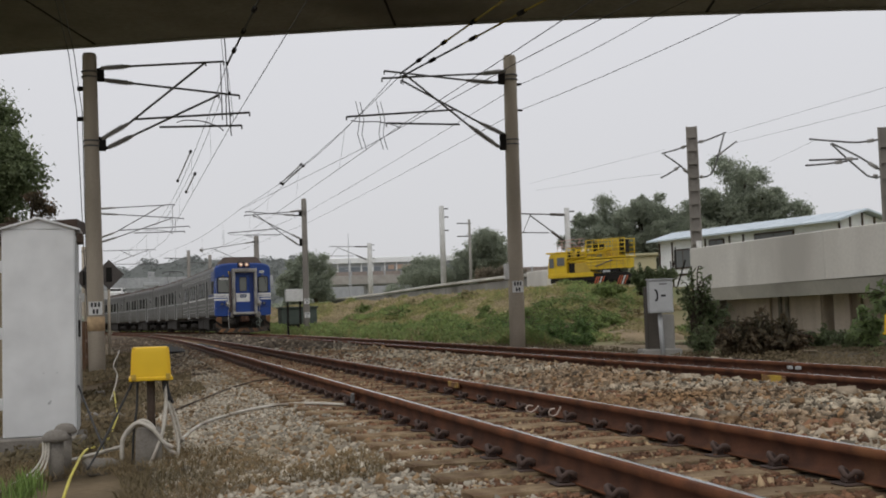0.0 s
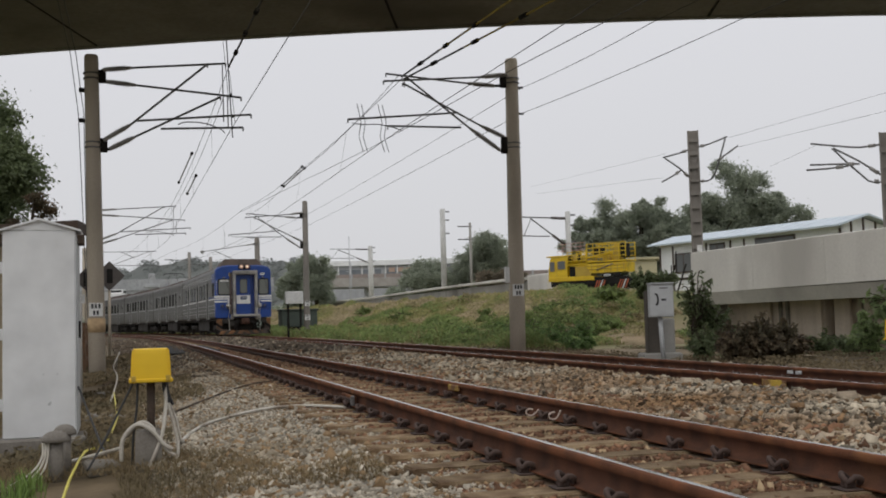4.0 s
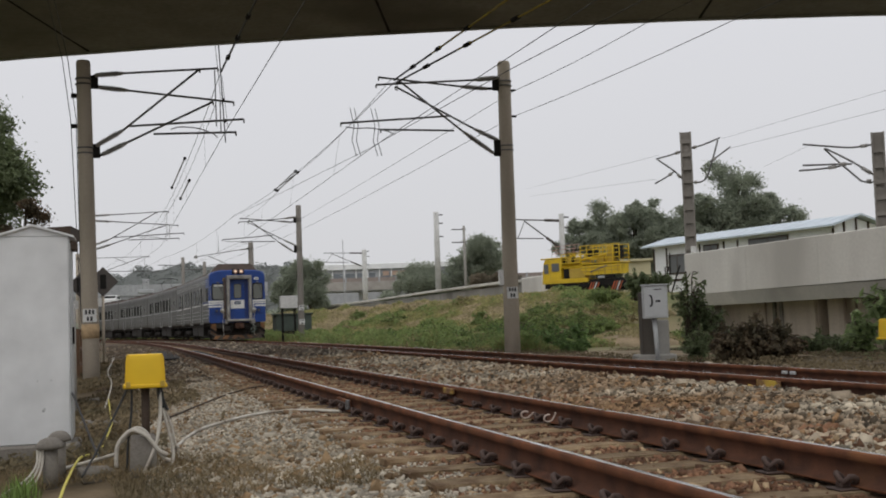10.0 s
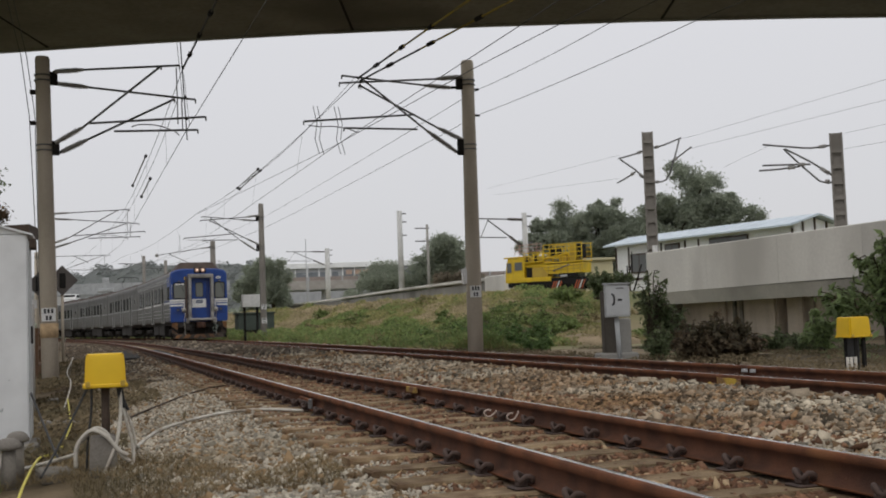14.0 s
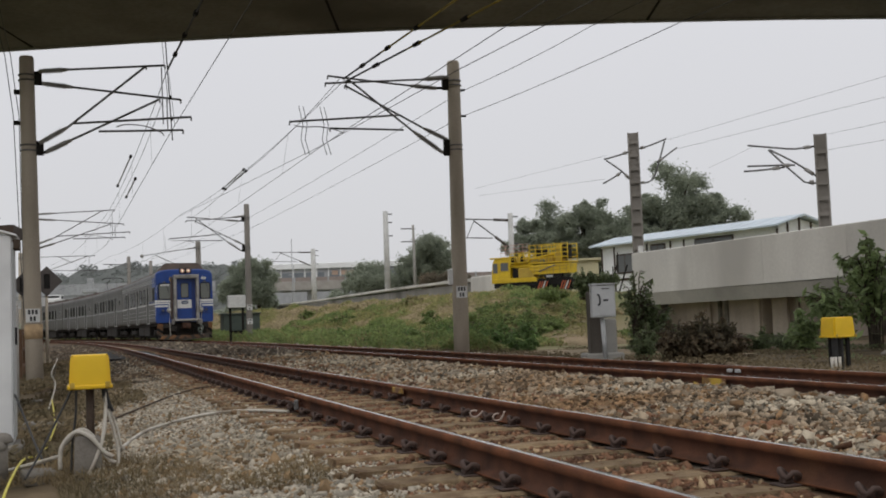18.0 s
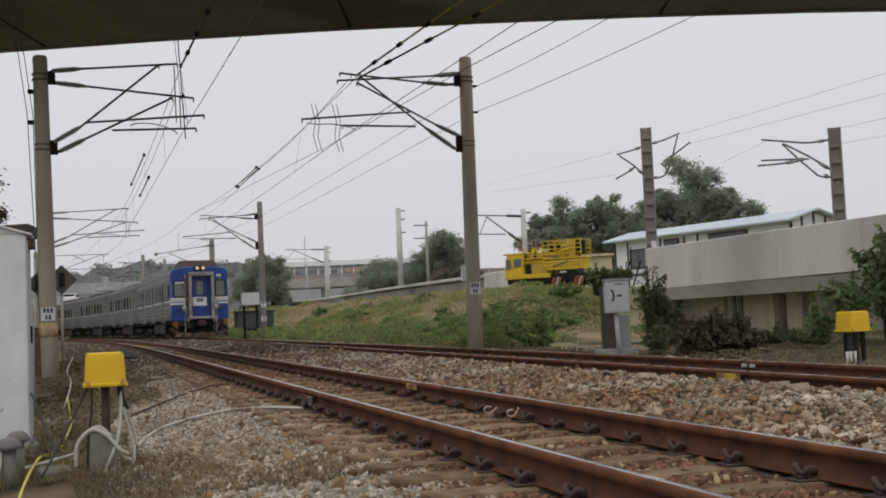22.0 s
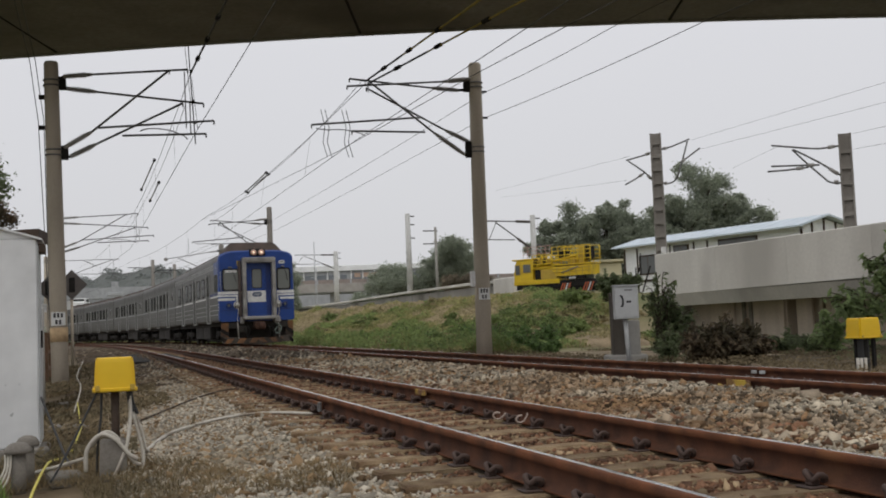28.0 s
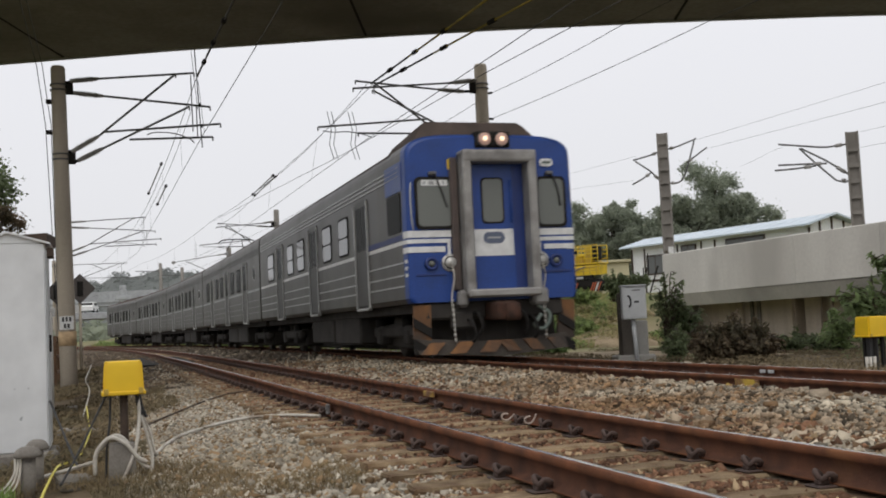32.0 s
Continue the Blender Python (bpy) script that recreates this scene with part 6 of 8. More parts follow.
part("roof", box(-1.0, 1.0, -0.2, 2.2, 2.45, 2.6, 0.02), M_CREAM, hut)

# ---- far side: buildings, raised road, wooded hills ----
fb = thing("factory_building", pose(36.5, 217, 0, 0, 0, -14), "long pale factory building far beyond the line", "building")
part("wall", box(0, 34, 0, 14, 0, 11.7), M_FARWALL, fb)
part("roof", extrude_profile([(-0.6, 11.7), (-0.6, 12.7), (7, 13.2), (14.6, 12.7), (14.6, 11.7)], -0.5, 34.5, "x"), M_HOUSE, fb, "white sheet roof edge")
for k in range(14):
    x = 1.0 + k * 2.35
    part("window", box(x, x + (1.9 if k % 4 else 1.3), -0.08, 0.0, 9.9, 10.9), M_FARGLASS, fb, "grey window in the upper storey")
    part("mullion", box(x - 0.3, x - 0.1, -0.1, 0.0, 8.0, 11.7), M_HOUSE, fb)
for x in (13.2, 15.0, 16.6):
    part("sign_board", box(x, x + 1.2, -0.14, 0.0, 10.3, 11.2), M_FADED_ORANGE, fb, "faded orange panel")
part("sign_band", box(11.5, 19.5, -0.12, 0.0, 9.0, 9.8), M_BRICKISH, fb)
rd = thing("raised_road", pose(30, 196, 0, 0, 0, -10), "raised concrete road far beyond the line", "road bridge")
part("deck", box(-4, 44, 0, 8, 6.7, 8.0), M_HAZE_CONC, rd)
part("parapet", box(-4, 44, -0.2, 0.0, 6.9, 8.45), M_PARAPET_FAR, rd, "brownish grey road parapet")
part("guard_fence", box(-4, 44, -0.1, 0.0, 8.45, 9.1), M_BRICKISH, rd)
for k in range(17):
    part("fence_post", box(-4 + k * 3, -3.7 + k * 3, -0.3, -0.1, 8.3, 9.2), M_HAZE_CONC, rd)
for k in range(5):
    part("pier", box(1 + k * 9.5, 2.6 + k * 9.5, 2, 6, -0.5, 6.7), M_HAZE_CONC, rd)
for x, y, z0, z1 in ((29.0, 150.0, 0.0, 12.5), (25.2, 151.0, 0.0, 8.0), (29.6, 152.0, 0.0, 9.0), (12.6, 120.0, -0.4, 7.0)):
    lp = thing("thin_mast", pose(x, y, z0), "thin pale mast far beyond the wall", "mast", "thin masts")
    part("shaft", lathe([(0.09, -0.6), (0.05, z1)], 8), M_FARWALL, lp)
    part("bracket", box(-0.5, 0.1, -0.05, 0.05, z1 * 0.6, z1 * 0.6 + 0.12), M_FARWALL, lp)
r2 = thing("far_flyover", pose(-60, 262, 0, 0, 0, -1.5), "long grey flyover crossing in the far distance", "road bridge")
part("deck", box(0, 92, 0, 9, 8.3, 9.6), M_HAZE_CONC, r2)
part("parapet", box(0, 92, -0.25, 0, 9.1, 11.6), M_HAZE_CONC, r2)
for k in range(8):
    part("pier", box(2 + k * 12, 4 + k * 12, 3, 6, -0.6, 8.3), M_HAZE_CONC, r2)
sp = thing("flyover_tower", pose(3.9, 240, -0.6), "pale tower beside the far flyover", "tower")
part("column", box(-0.7, 0.7, -1, 1, 0, 12.5, 0.1), M_FARWALL, sp)
part("head", box(-1.6, 1.6, -1.2, 1.2, 9.5, 10.3, 0.1), M_FARWALL, sp)
for x, y, w, h, mm in ((9.5, 275, 5, 10.2, M_FARWALL), (16, 278, 4, 9.6, M_HAZE_CONC), (-22, 300, 10, 15, M_BRICKISH), (-33, 310, 8, 16, M_HAZE_CONC)):
    b = thing("far_house", pose(x, y, -0.6), "small far house below the wooded hills", "house", "far houses")
    part("wall", box(-w / 2, w / 2, 0, 8, 0, h), mm, b)
    part("roof", extrude_profile([(-w / 2 - 0.4, h), (0, h + 1.6), (w / 2 + 0.4, h)], -0.4, 8.4), M_BRICKISH if mm != M_BRICKISH else M_HAZE_CONC, b)
    for k in range(3):
        part("window", box(-w / 2 + 0.8 + k * w / 3.2, -w / 2 + 2.0 + k * w / 3.2, -0.06, 0.0, h - 3.0, h - 1.6), M_FARGLASS, b)


# ---- plants ----
def leaf_cloud(r, centres, radii, count, size, squash=0.8, tail=0.17):
    """Small folded leaf sprays scattered near the surfaces of overlapping lumps. Returns vertex and quad arrays."""
    centres, radii = np.asarray(centres, float), np.asarray(radii, float)
    pick = r.choice(len(centres), count, p=(radii ** 2) / (radii ** 2).sum())
    d = r.normal(size=(count, 3))
    d /= np.linalg.norm(d, axis=1)[:, None]
    rad = radii[pick] * (1.1 - 0.4 * r.uniform(0, 1, count) ** 1.5)
    rad = rad * (1 + np.abs(r.normal(0, tail, count)))
    c = centres[pick] + d * rad[:, None] * np.array([1, 1, squash])
    n = d * 0.55 + r.normal(size=(count, 3)) * 0.5 + np.array([0, 0, 0.35])
    n /= np.linalg.norm(n, axis=1)[:, None]
    u = np.cross(n, r.normal(size=(count, 3)))
    u /= np.linalg.norm(u, axis=1)[:, None]
    w = np.cross(n, u)
    s = size * r.uniform(0.55, 1.4, count)[:, None]
    a, b = u * s, w * s * r.uniform(0.35, 0.75, count)[:, None]
    fold = n * s * 0.22
    v = np.stack([c - a, c - b + fold, c + a * 1.1, c + b + fold], 1)
    f = np.arange(count * 4).reshape(-1, 4)
    return v.reshape(-1, 3), f


def lumps(r, centre, spread, n, rad):
    """Centres and radii of the lumps of a crown, lower and wider at its foot."""
    cs, rs = [], []
    for _ in range(n):
        d = r.normal(size=3)
        d /= np.linalg.norm(d)
        k = r.uniform(0.35, 1.2)
        cs.append(np.array(centre) + d * np.array(spread) * k)
        rs.append(rad * r.uniform(0.45, 1.4))
    return cs, rs


def clusters(r, cs, rs, n=14, lo=0.15, hi=0.36):
    """Breaks the lumps of a crown up into smaller leaf clusters near their surfaces, with gaps between."""
    oc, orr = [], []
    for c, q in zip(cs, rs):
        d = r.normal(size=(n, 3)) + np.array([0, 0, 0.25])
        d /= np.linalg.norm(d, axis=1)[:, None]
        k = q * r.uniform(0.35, 1.12, n)
        oc += list(c + d * k[:, None] * np.array([1, 1, 0.85]))
        orr += list(q * r.uniform(lo, hi, n))
    return oc, orr


def tree(name, x, y, z, height, spread, seed, label, material=None, leaves=5000, leaf=0.22, low=0.35, category="tree", nl=16, rad=None):
    """A tree: tapered trunk with limbs, and a crown of many leaves in lumps."""
    r = np.random.default_rng(seed)
    t = thing(name, pose(x, y, z), label, category, "trees" if category == "tree" else "bushes")
    mid = height * (1 + low) / 2
    cs, rs = lumps(r, (0, 0, mid), (spread * 0.85, spread * 0.85, height * (1 - low) / 2 * 0.8), nl, rad or spread * 0.33)
    bm = hose([(0, 0, -0.2), (0.05 * spread, 0, height * 0.3), (0, 0.04 * spread, mid)], max(0.05, height * 0.02), 7)
    for c in cs[:9]:
        hose([(0, 0, height * low * 0.8), tuple(np.array(c) * np.array([0.5, 0.5, 0.8])), tuple(c)], max(0.02, height * 0.008), 5, bm, 3)
    part("trunk", bm, M_BARK, t)
    oc, orr = clusters(r, cs, rs, 22, 0.12, 0.30)
    v, f = leaf_cloud(r, oc, orr, int(leaves * 3.2), leaf * 0.42, tail=0.55)
    v2, f2 = leaf_cloud(r, cs, np.array(rs) * 0.9, int(leaves * 1.6), leaf * 0.42, tail=0.32)
    v, f = np.concatenate([v, v2]), np.concatenate([f, f2 + len(v)])
    raw_mesh("crown", v, f, material or M_LEAF, parent=t)
    return t


tree("broadleaf_tree", -5.1, 40.0, -0.6, 8.75, 2.6, 1, "dense dark green tree behind the white cabinet", leaves=24000, leaf=0.165, low=0.12, nl=26)
tree("broadleaf_tree", -3.15, 36.0, -0.6, 5.7, 1.0, 2, "young tree with reddish new leaves", M_LEAF_RED, 1800, 0.12, 0.2)
for i, (x, y, h, sp, lab) in enumerate((
        (48.4, 81.0, 13.0, 2.3, "tall dark tree behind the white shed"), (46.0, 80.5, 10.5, 1.7, "dark tree behind the white shed"), (50.0, 80.0, 10.3, 2.0, "broad dark tree behind the white shed"),
        (51.6, 79.0, 10.1, 1.8, "broad dark tree behind the white shed"), (52.8, 78.0, 8.4, 1.3, "dark tree behind the white shed"), (47.0, 88.0, 10.2, 2.0, "dark tree behind the white shed"),
        (45.6, 89.0, 10.9, 1.8, "dark tree behind the white shed"), (44.2, 90.0, 11.5, 1.8, "dark tree behind the yellow work car"), (42.6, 91.5, 10.5, 1.9, "dark tree behind the yellow work car"),
        (41.2, 93.0, 10.1, 1.6, "dark tree behind the yellow work car"), (39.9, 95.0, 9.7, 1.4, "thin dark tree behind the yellow work car"), (43.4, 96.0, 8.6, 2.2, "dark tree behind the yellow work car"), (48.6, 86.0, 8.6, 2.6, "dark tree behind the white shed"))):
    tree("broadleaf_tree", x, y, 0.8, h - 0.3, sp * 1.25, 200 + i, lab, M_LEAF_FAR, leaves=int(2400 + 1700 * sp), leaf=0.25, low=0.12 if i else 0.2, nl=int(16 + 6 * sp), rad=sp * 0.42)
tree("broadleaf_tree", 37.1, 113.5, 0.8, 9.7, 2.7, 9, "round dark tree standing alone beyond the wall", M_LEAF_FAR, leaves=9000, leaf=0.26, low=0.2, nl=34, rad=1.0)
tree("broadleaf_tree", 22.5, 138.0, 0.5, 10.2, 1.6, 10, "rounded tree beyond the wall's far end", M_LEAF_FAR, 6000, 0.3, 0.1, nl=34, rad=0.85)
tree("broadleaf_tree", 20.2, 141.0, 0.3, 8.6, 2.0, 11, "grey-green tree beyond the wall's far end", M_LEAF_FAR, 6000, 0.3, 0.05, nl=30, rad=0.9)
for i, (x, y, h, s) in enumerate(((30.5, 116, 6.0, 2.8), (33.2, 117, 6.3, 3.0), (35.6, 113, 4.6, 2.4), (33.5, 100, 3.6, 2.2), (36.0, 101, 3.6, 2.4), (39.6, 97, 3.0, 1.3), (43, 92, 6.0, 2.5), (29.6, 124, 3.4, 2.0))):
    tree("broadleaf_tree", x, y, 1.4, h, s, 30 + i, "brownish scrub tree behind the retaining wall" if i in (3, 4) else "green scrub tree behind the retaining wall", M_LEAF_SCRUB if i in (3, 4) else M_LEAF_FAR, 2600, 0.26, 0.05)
# shrubs by the track and under the viaduct
def bush(x, y, z, h, spread, seed, label, material, leaves, leaf, stems=46, arch=0.15, lean=(0.0, 0.0), top=0.55, bare=0.12):
    """A shrub of many curved stems from one foot, with loose leaves along them and twigs that stick out."""
    r = np.random.default_rng(seed)
    th = thing("shrub", pose(x, y, z), label, "shrub", "bushes")
    az, rad = r.uniform(0, 2 * np.pi, stems), spread * np.sqrt(r.uniform(0.02, 1, stems))
    hh = h * (1 - top * (rad / spread) ** 2) * r.uniform(0.62, 1.08, stems)
    foot = r.normal(0, 0.12 * spread, (stems, 3)) * np.array([1, 1, 0])
    tip = np.stack([np.cos(az) * rad + lean[0] * r.uniform(0.5, 1.2, stems), np.sin(az) * rad + lean[1] * r.uniform(0.5, 1.2, stems), hh], -1)
    mid = tip * np.array([0.45, 0.45, 0.72]) + np.stack([np.zeros(stems), np.zeros(stems), h * arch * r.uniform(0.3, 1.5, stems)], -1)
    bm = bmesh.new()
    for i in range(stems):
        hose([tuple(foot[i]), tuple(mid[i]), tuple(tip[i])], 0.006 + 0.004 * h, 4, bm, 3)
    part("trunk", bm, M_BARK, th)
    k = r.integers(0, stems, leaves)
    t = (bare + (1.02 - bare) * r.uniform(0, 1, leaves) ** 0.8)[:, None]
    c = (1 - t) ** 2 * foot[k] + 2 * t * (1 - t) * mid[k] + t * t * tip[k] + r.normal(size=(leaves, 3)) * (0.05 * spread + leaf * 0.5) * (1.35 - t)
    n = r.normal(size=(leaves, 3)) * 0.4 + np.array([0, 0, 0.4]) + c / max(h, spread) * np.array([1.1, 1.1, 0.2])
    n /= np.linalg.norm(n, axis=1)[:, None]
    u = np.cross(n, r.normal(size=(leaves, 3)))
    u /= np.linalg.norm(u, axis=1)[:, None]
    w = np.cross(n, u)
    sz = leaf * r.uniform(0.6, 1.35, leaves)[:, None]
    q, e = u * sz, w * sz * 0.36
    dip = np.array([0, 0, -0.35 * leaf]) * r.uniform(0, 1, (leaves, 1))
    v = np.stack([c - q + dip, c - e, c + q + dip, c + e], 1).reshape(-1, 3)
    raw_mesh("foliage", v, np.arange(leaves * 4).reshape(-1, 4), material, parent=th)
    return th


for i, (x, y, z, h, sp, mm, n, lf, st, lean, lab) in enumerate((
        (14.6, 26.7, -0.45, 2.1, 0.6, M_LEAF, 900, 0.085, 34, (0.1, 0), "dark green shrub beside the telephone box"), (15.1, 26.9, -0.5, 1.5, 0.6, M_LEAF, 800, 0.085, 24, (0.1, 0), "dark green shrub at the viaduct's end"),
        (15.2, 26.4, -0.5, 0.9, 0.7, M_LEAF, 1100, 0.07, 34, (0, 0), "dark green undergrowth at the viaduct's end"), (14.8, 26.0, -0.5, 0.75, 0.5, M_LEAF_RED, 1000, 0.06, 30, (0, 0), "low reddish shrub beside the telephone box"),
        (9.68, 16.35, -0.31, 0.86, 0.36, M_LEAF_RED, 2600, 0.05, 64, (0, 0), "reddish brown garden shrub beyond the second track"), (10.02, 16.2, -0.33, 0.93, 0.42, M_LEAF_RED, 3200, 0.05, 76, (0, 0), "reddish brown garden shrub beyond the second track"),
        (10.4, 16.05, -0.35, 0.86, 0.46, M_LEAF_RED, 2600, 0.05, 64, (0, 0), "reddish brown garden shrub beyond the second track"), (10.35, 18.6, -0.36, 0.75, 0.42, M_LEAF, 1500, 0.05, 40, (0, 0), "dark green shrub beyond the second track"),
        (16.4, 22.6, -0.45, 0.5, 0.55, M_LEAF, 900, 0.05, 30, (0, 0), "low dark undergrowth beyond the second track"),
        (17.0, 24.6, -0.55, 0.7, 0.8, M_LEAF, 1300, 0.06, 36, (0, 0), "low dark undergrowth under the viaduct"),
        (18.0, 21.4, -0.45, 2.6, 0.8, M_LEAF_BRIGHT, 1100, 0.13, 30, (-0.15, 0), "bright green tree-like shrub with hanging leaves"), (17.2, 21.6, -0.45, 1.75, 0.75, M_LEAF_BRIGHT, 800, 0.12, 28, (-0.25, 0), "bright green tree-like shrub with hanging leaves"),
        (16.4, 21.8, -0.45, 1.0, 0.5, M_LEAF_BRIGHT, 650, 0.10, 20, (-0.1, 0), "low green shrub by the yellow box"), (18.6, 20.2, -0.45, 2.6, 1.0, M_LEAF_BRIGHT, 1000, 0.13, 30, (0, 0), "bright green tree-like shrub with hanging leaves"),
        (22.7, 46.4, 1.3, 1.45, 0.75, M_LEAF, 1500, 0.10, 36, (0.1, 0), "dark green shrub between work car and viaduct"), (23.8, 46.6, 1.2, 1.5, 0.8, M_LEAF, 1400, 0.10, 30, (0, 0), "dark green shrub between work car and viaduct"), (21.3, 47.0, 1.3, 0.7, 0.9, M_LEAF_GRASS, 1100, 0.10, 36, (0, 0), "green bush on the grassy bank"))):
    bush(x, y, z, h, sp, 60 + i, lab, mm, n, lf, st, lean=lean, top=0.25 if h > 1.3 else 0.55, bare=0.2 if h > 2.4 else 0.14)
for i, (s, off, h) in enumerate(((78, -8.6, 1.6), (90, -8.9, 2.2), (103, -9.3, 2.6), (118, -9.6, 3.0), (64, -9.4, 1.6), (134, -9.4, 3.2), (52, -9.2, 1.2))):
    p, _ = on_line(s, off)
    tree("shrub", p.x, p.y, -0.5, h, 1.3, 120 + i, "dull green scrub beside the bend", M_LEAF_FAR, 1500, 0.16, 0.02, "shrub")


def blades(name, r, x, y, z, h, w, material, label, lean=0.35, category="grass"):
    """Grass: each blade is a bent, tapering sliver."""
    n = len(x)
    a = r.uniform(0, 2 * np.pi, n)
    du = np.stack([np.cos(a), np.sin(a), np.zeros(n)], -1)
    dv = np.stack([-np.sin(a), np.cos(a), np.zeros(n)], -1)
    base = np.stack([x, y, z - 0.02], -1)
    k = r.uniform(0.1, 1.0, n)[:, None] * lean
    hh, ww = h[:, None], np.broadcast_to(w, n)[:, None]
    up = np.array([0, 0, 1.0])
    p0, p1 = base - du * ww, base + du * ww
    p2, p3 = base + up * hh * 0.6 + dv * hh * k * 0.4 + du * ww * 0.8, base + up * hh * 0.6 + dv * hh * k * 0.4 - du * ww * 0.8
    p4, p5 = base + up * hh + dv * hh * k + du * ww * 0.12, base + up * hh + dv * hh * k - du * ww * 0.12
    v = np.stack([p0, p1, p2, p3, p4, p5], 1).reshape(-1, 3)
    i = (np.arange(n) * 6)[:, None]
    f = np.concatenate([i + np.array([0, 1, 2, 3]), i + np.array([3, 2, 4, 5])], 0)
    return raw_mesh(name, v, f, material, "stuff", label, category)


# the grassed bank: low mounded weeds, dry and brownish above, greener towards its foot
def field(name, r, x, y, z, size, material, label, category="grass"):
    """Many small leaves lying at all heights of a low mounded growth."""
    n = len(x)
    c = np.stack([x, y, z], -1)
    nn = r.normal(size=(n, 3)) * 0.45 + np.array([-0.3, -0.65, 0.5])
    nn /= np.linalg.norm(nn, axis=1)[:, None]
    u = np.cross(nn, r.normal(size=(n, 3)))
    u /= np.linalg.norm(u, axis=1)[:, None]
    w = np.cross(nn, u)
    sz = (size * r.uniform(0.5, 1.4, n))[:, None]
    v = np.stack([c - u * sz, c - w * sz * 0.4, c + u * sz, c + w * sz * 0.4], 1).reshape(-1, 3)
    return raw_mesh(name, v, np.arange(n * 4).reshape(-1, 4), material, "stuff", label, category)


r = np.random.default_rng(21)
n = 180000
y = 30 + 115 * r.uniform(0, 1, n) ** 1.7
u = 9.9 + 15.0 * r.uniform(0, 1, n)
x = u + bend_x(y)
ok = ~((u > 21.5) & (y < 46)) & ~((u > 13.5) & (y < 35.5)) & ~((u > 12.2 + 0.0 * y) & (u < 15.2) & (y < 33))
x, y, u = x[ok], y[ok], u[ok]
n = len(x)
big = np.array([noise.noise((a * 0.22, b * 0.11, 3.3)) for a, b in zip(x, y)])
mid_n = np.array([noise.noise((a * 0.85, b * 0.5, 9.1)) for a, b in zip(x, y)])
foot = np.exp(-((u - 10.6) / 0.95) ** 2)
mound = np.clip(0.16 + 0.55 * mid_n + 0.30 * big + 0.5 * foot * (0.7 + mid_n), 0.04, 0.85)
hgt = r.uniform(0, 1, n) ** 0.6
z = ground_z(x, y) + mound * hgt
green = 1.1 * big + 0.9 * mid_n + 1.0 * foot - 0.75 * (u - 13.5) / 11 + r.normal(0, 0.10, n) - 0.12 * (hgt - 0.5) + 0.02 - 0.8 * foot * smooth01(52, 62, y) + 0.6 * smooth01(11, 14, x) * (1 - smooth01(58, 72, y)) * (1 - smooth01(23, 26, x))
size = 0.026 + 0.0011 * y
for nm, lo, hi, mm, lab in (("bank_straw", -9, -0.34, M_GRASS_DRY, "dry straw-coloured growth on the bank"), ("bank_brown_weeds", -0.34, -0.04, M_GRASS_BROWN, "brownish olive weeds on the bank"),
                            ("bank_olive_weeds", -0.04, 0.40, M_GRASS, "olive green weeds on the bank"), ("bank_green_weeds", 0.40, 9, M_LEAF_GRASS, "mounds of green weeds at the bank's foot")):
    k = (green > lo) & (green <= hi)
    field(nm, r, x[k], y[k], z[k], size[k], mm, lab)
for nm, q, mm, lab in (("bank_dry_grass", 0, M_GRASS_DRY, "loose dry grass stalks on the bank"), ("bank_green_grass", 1, M_GRASS, "loose green grass on the bank")):
    k = ((green < -0.02) if q == 0 else (green > 0.05)) & (r.uniform(0, 1, n) < 0.14)
    blades(nm, r, x[k], y[k], ground_z(x[k], y[k]), (mound[k] * 0.8 + 0.1) * r.uniform(0.6, 1.25, k.sum()), 0.006 + y[k] * 0.00022, mm, lab, 1.2)
# mounded weeds that stand out on the bank
r = np.random.default_rng(14)
for i in range(46):
    yy = 33 + 50 * r.uniform(0, 1) ** 1.3
    uu = r.uniform(10.6, 12.4) if i % 2 else r.uniform(12.5, 20.5)
    if (uu > 13 and yy < 36) or (uu > 20 and yy < 46):
        continue
    xx = uu + float(bend_x(yy))
    bush(xx, yy, float(ground_z(xx, yy)) - 0.05, r.uniform(0.45, 0.85), r.uniform(0.6, 1.3), 300 + i, "mound of green weeds on the bank" if i % 3 else "mound of dry brownish weeds on the bank", M_LEAF_GRASS if i % 3 else M_GRASS_BROWN, 900, 0.085, 26, top=0.8)
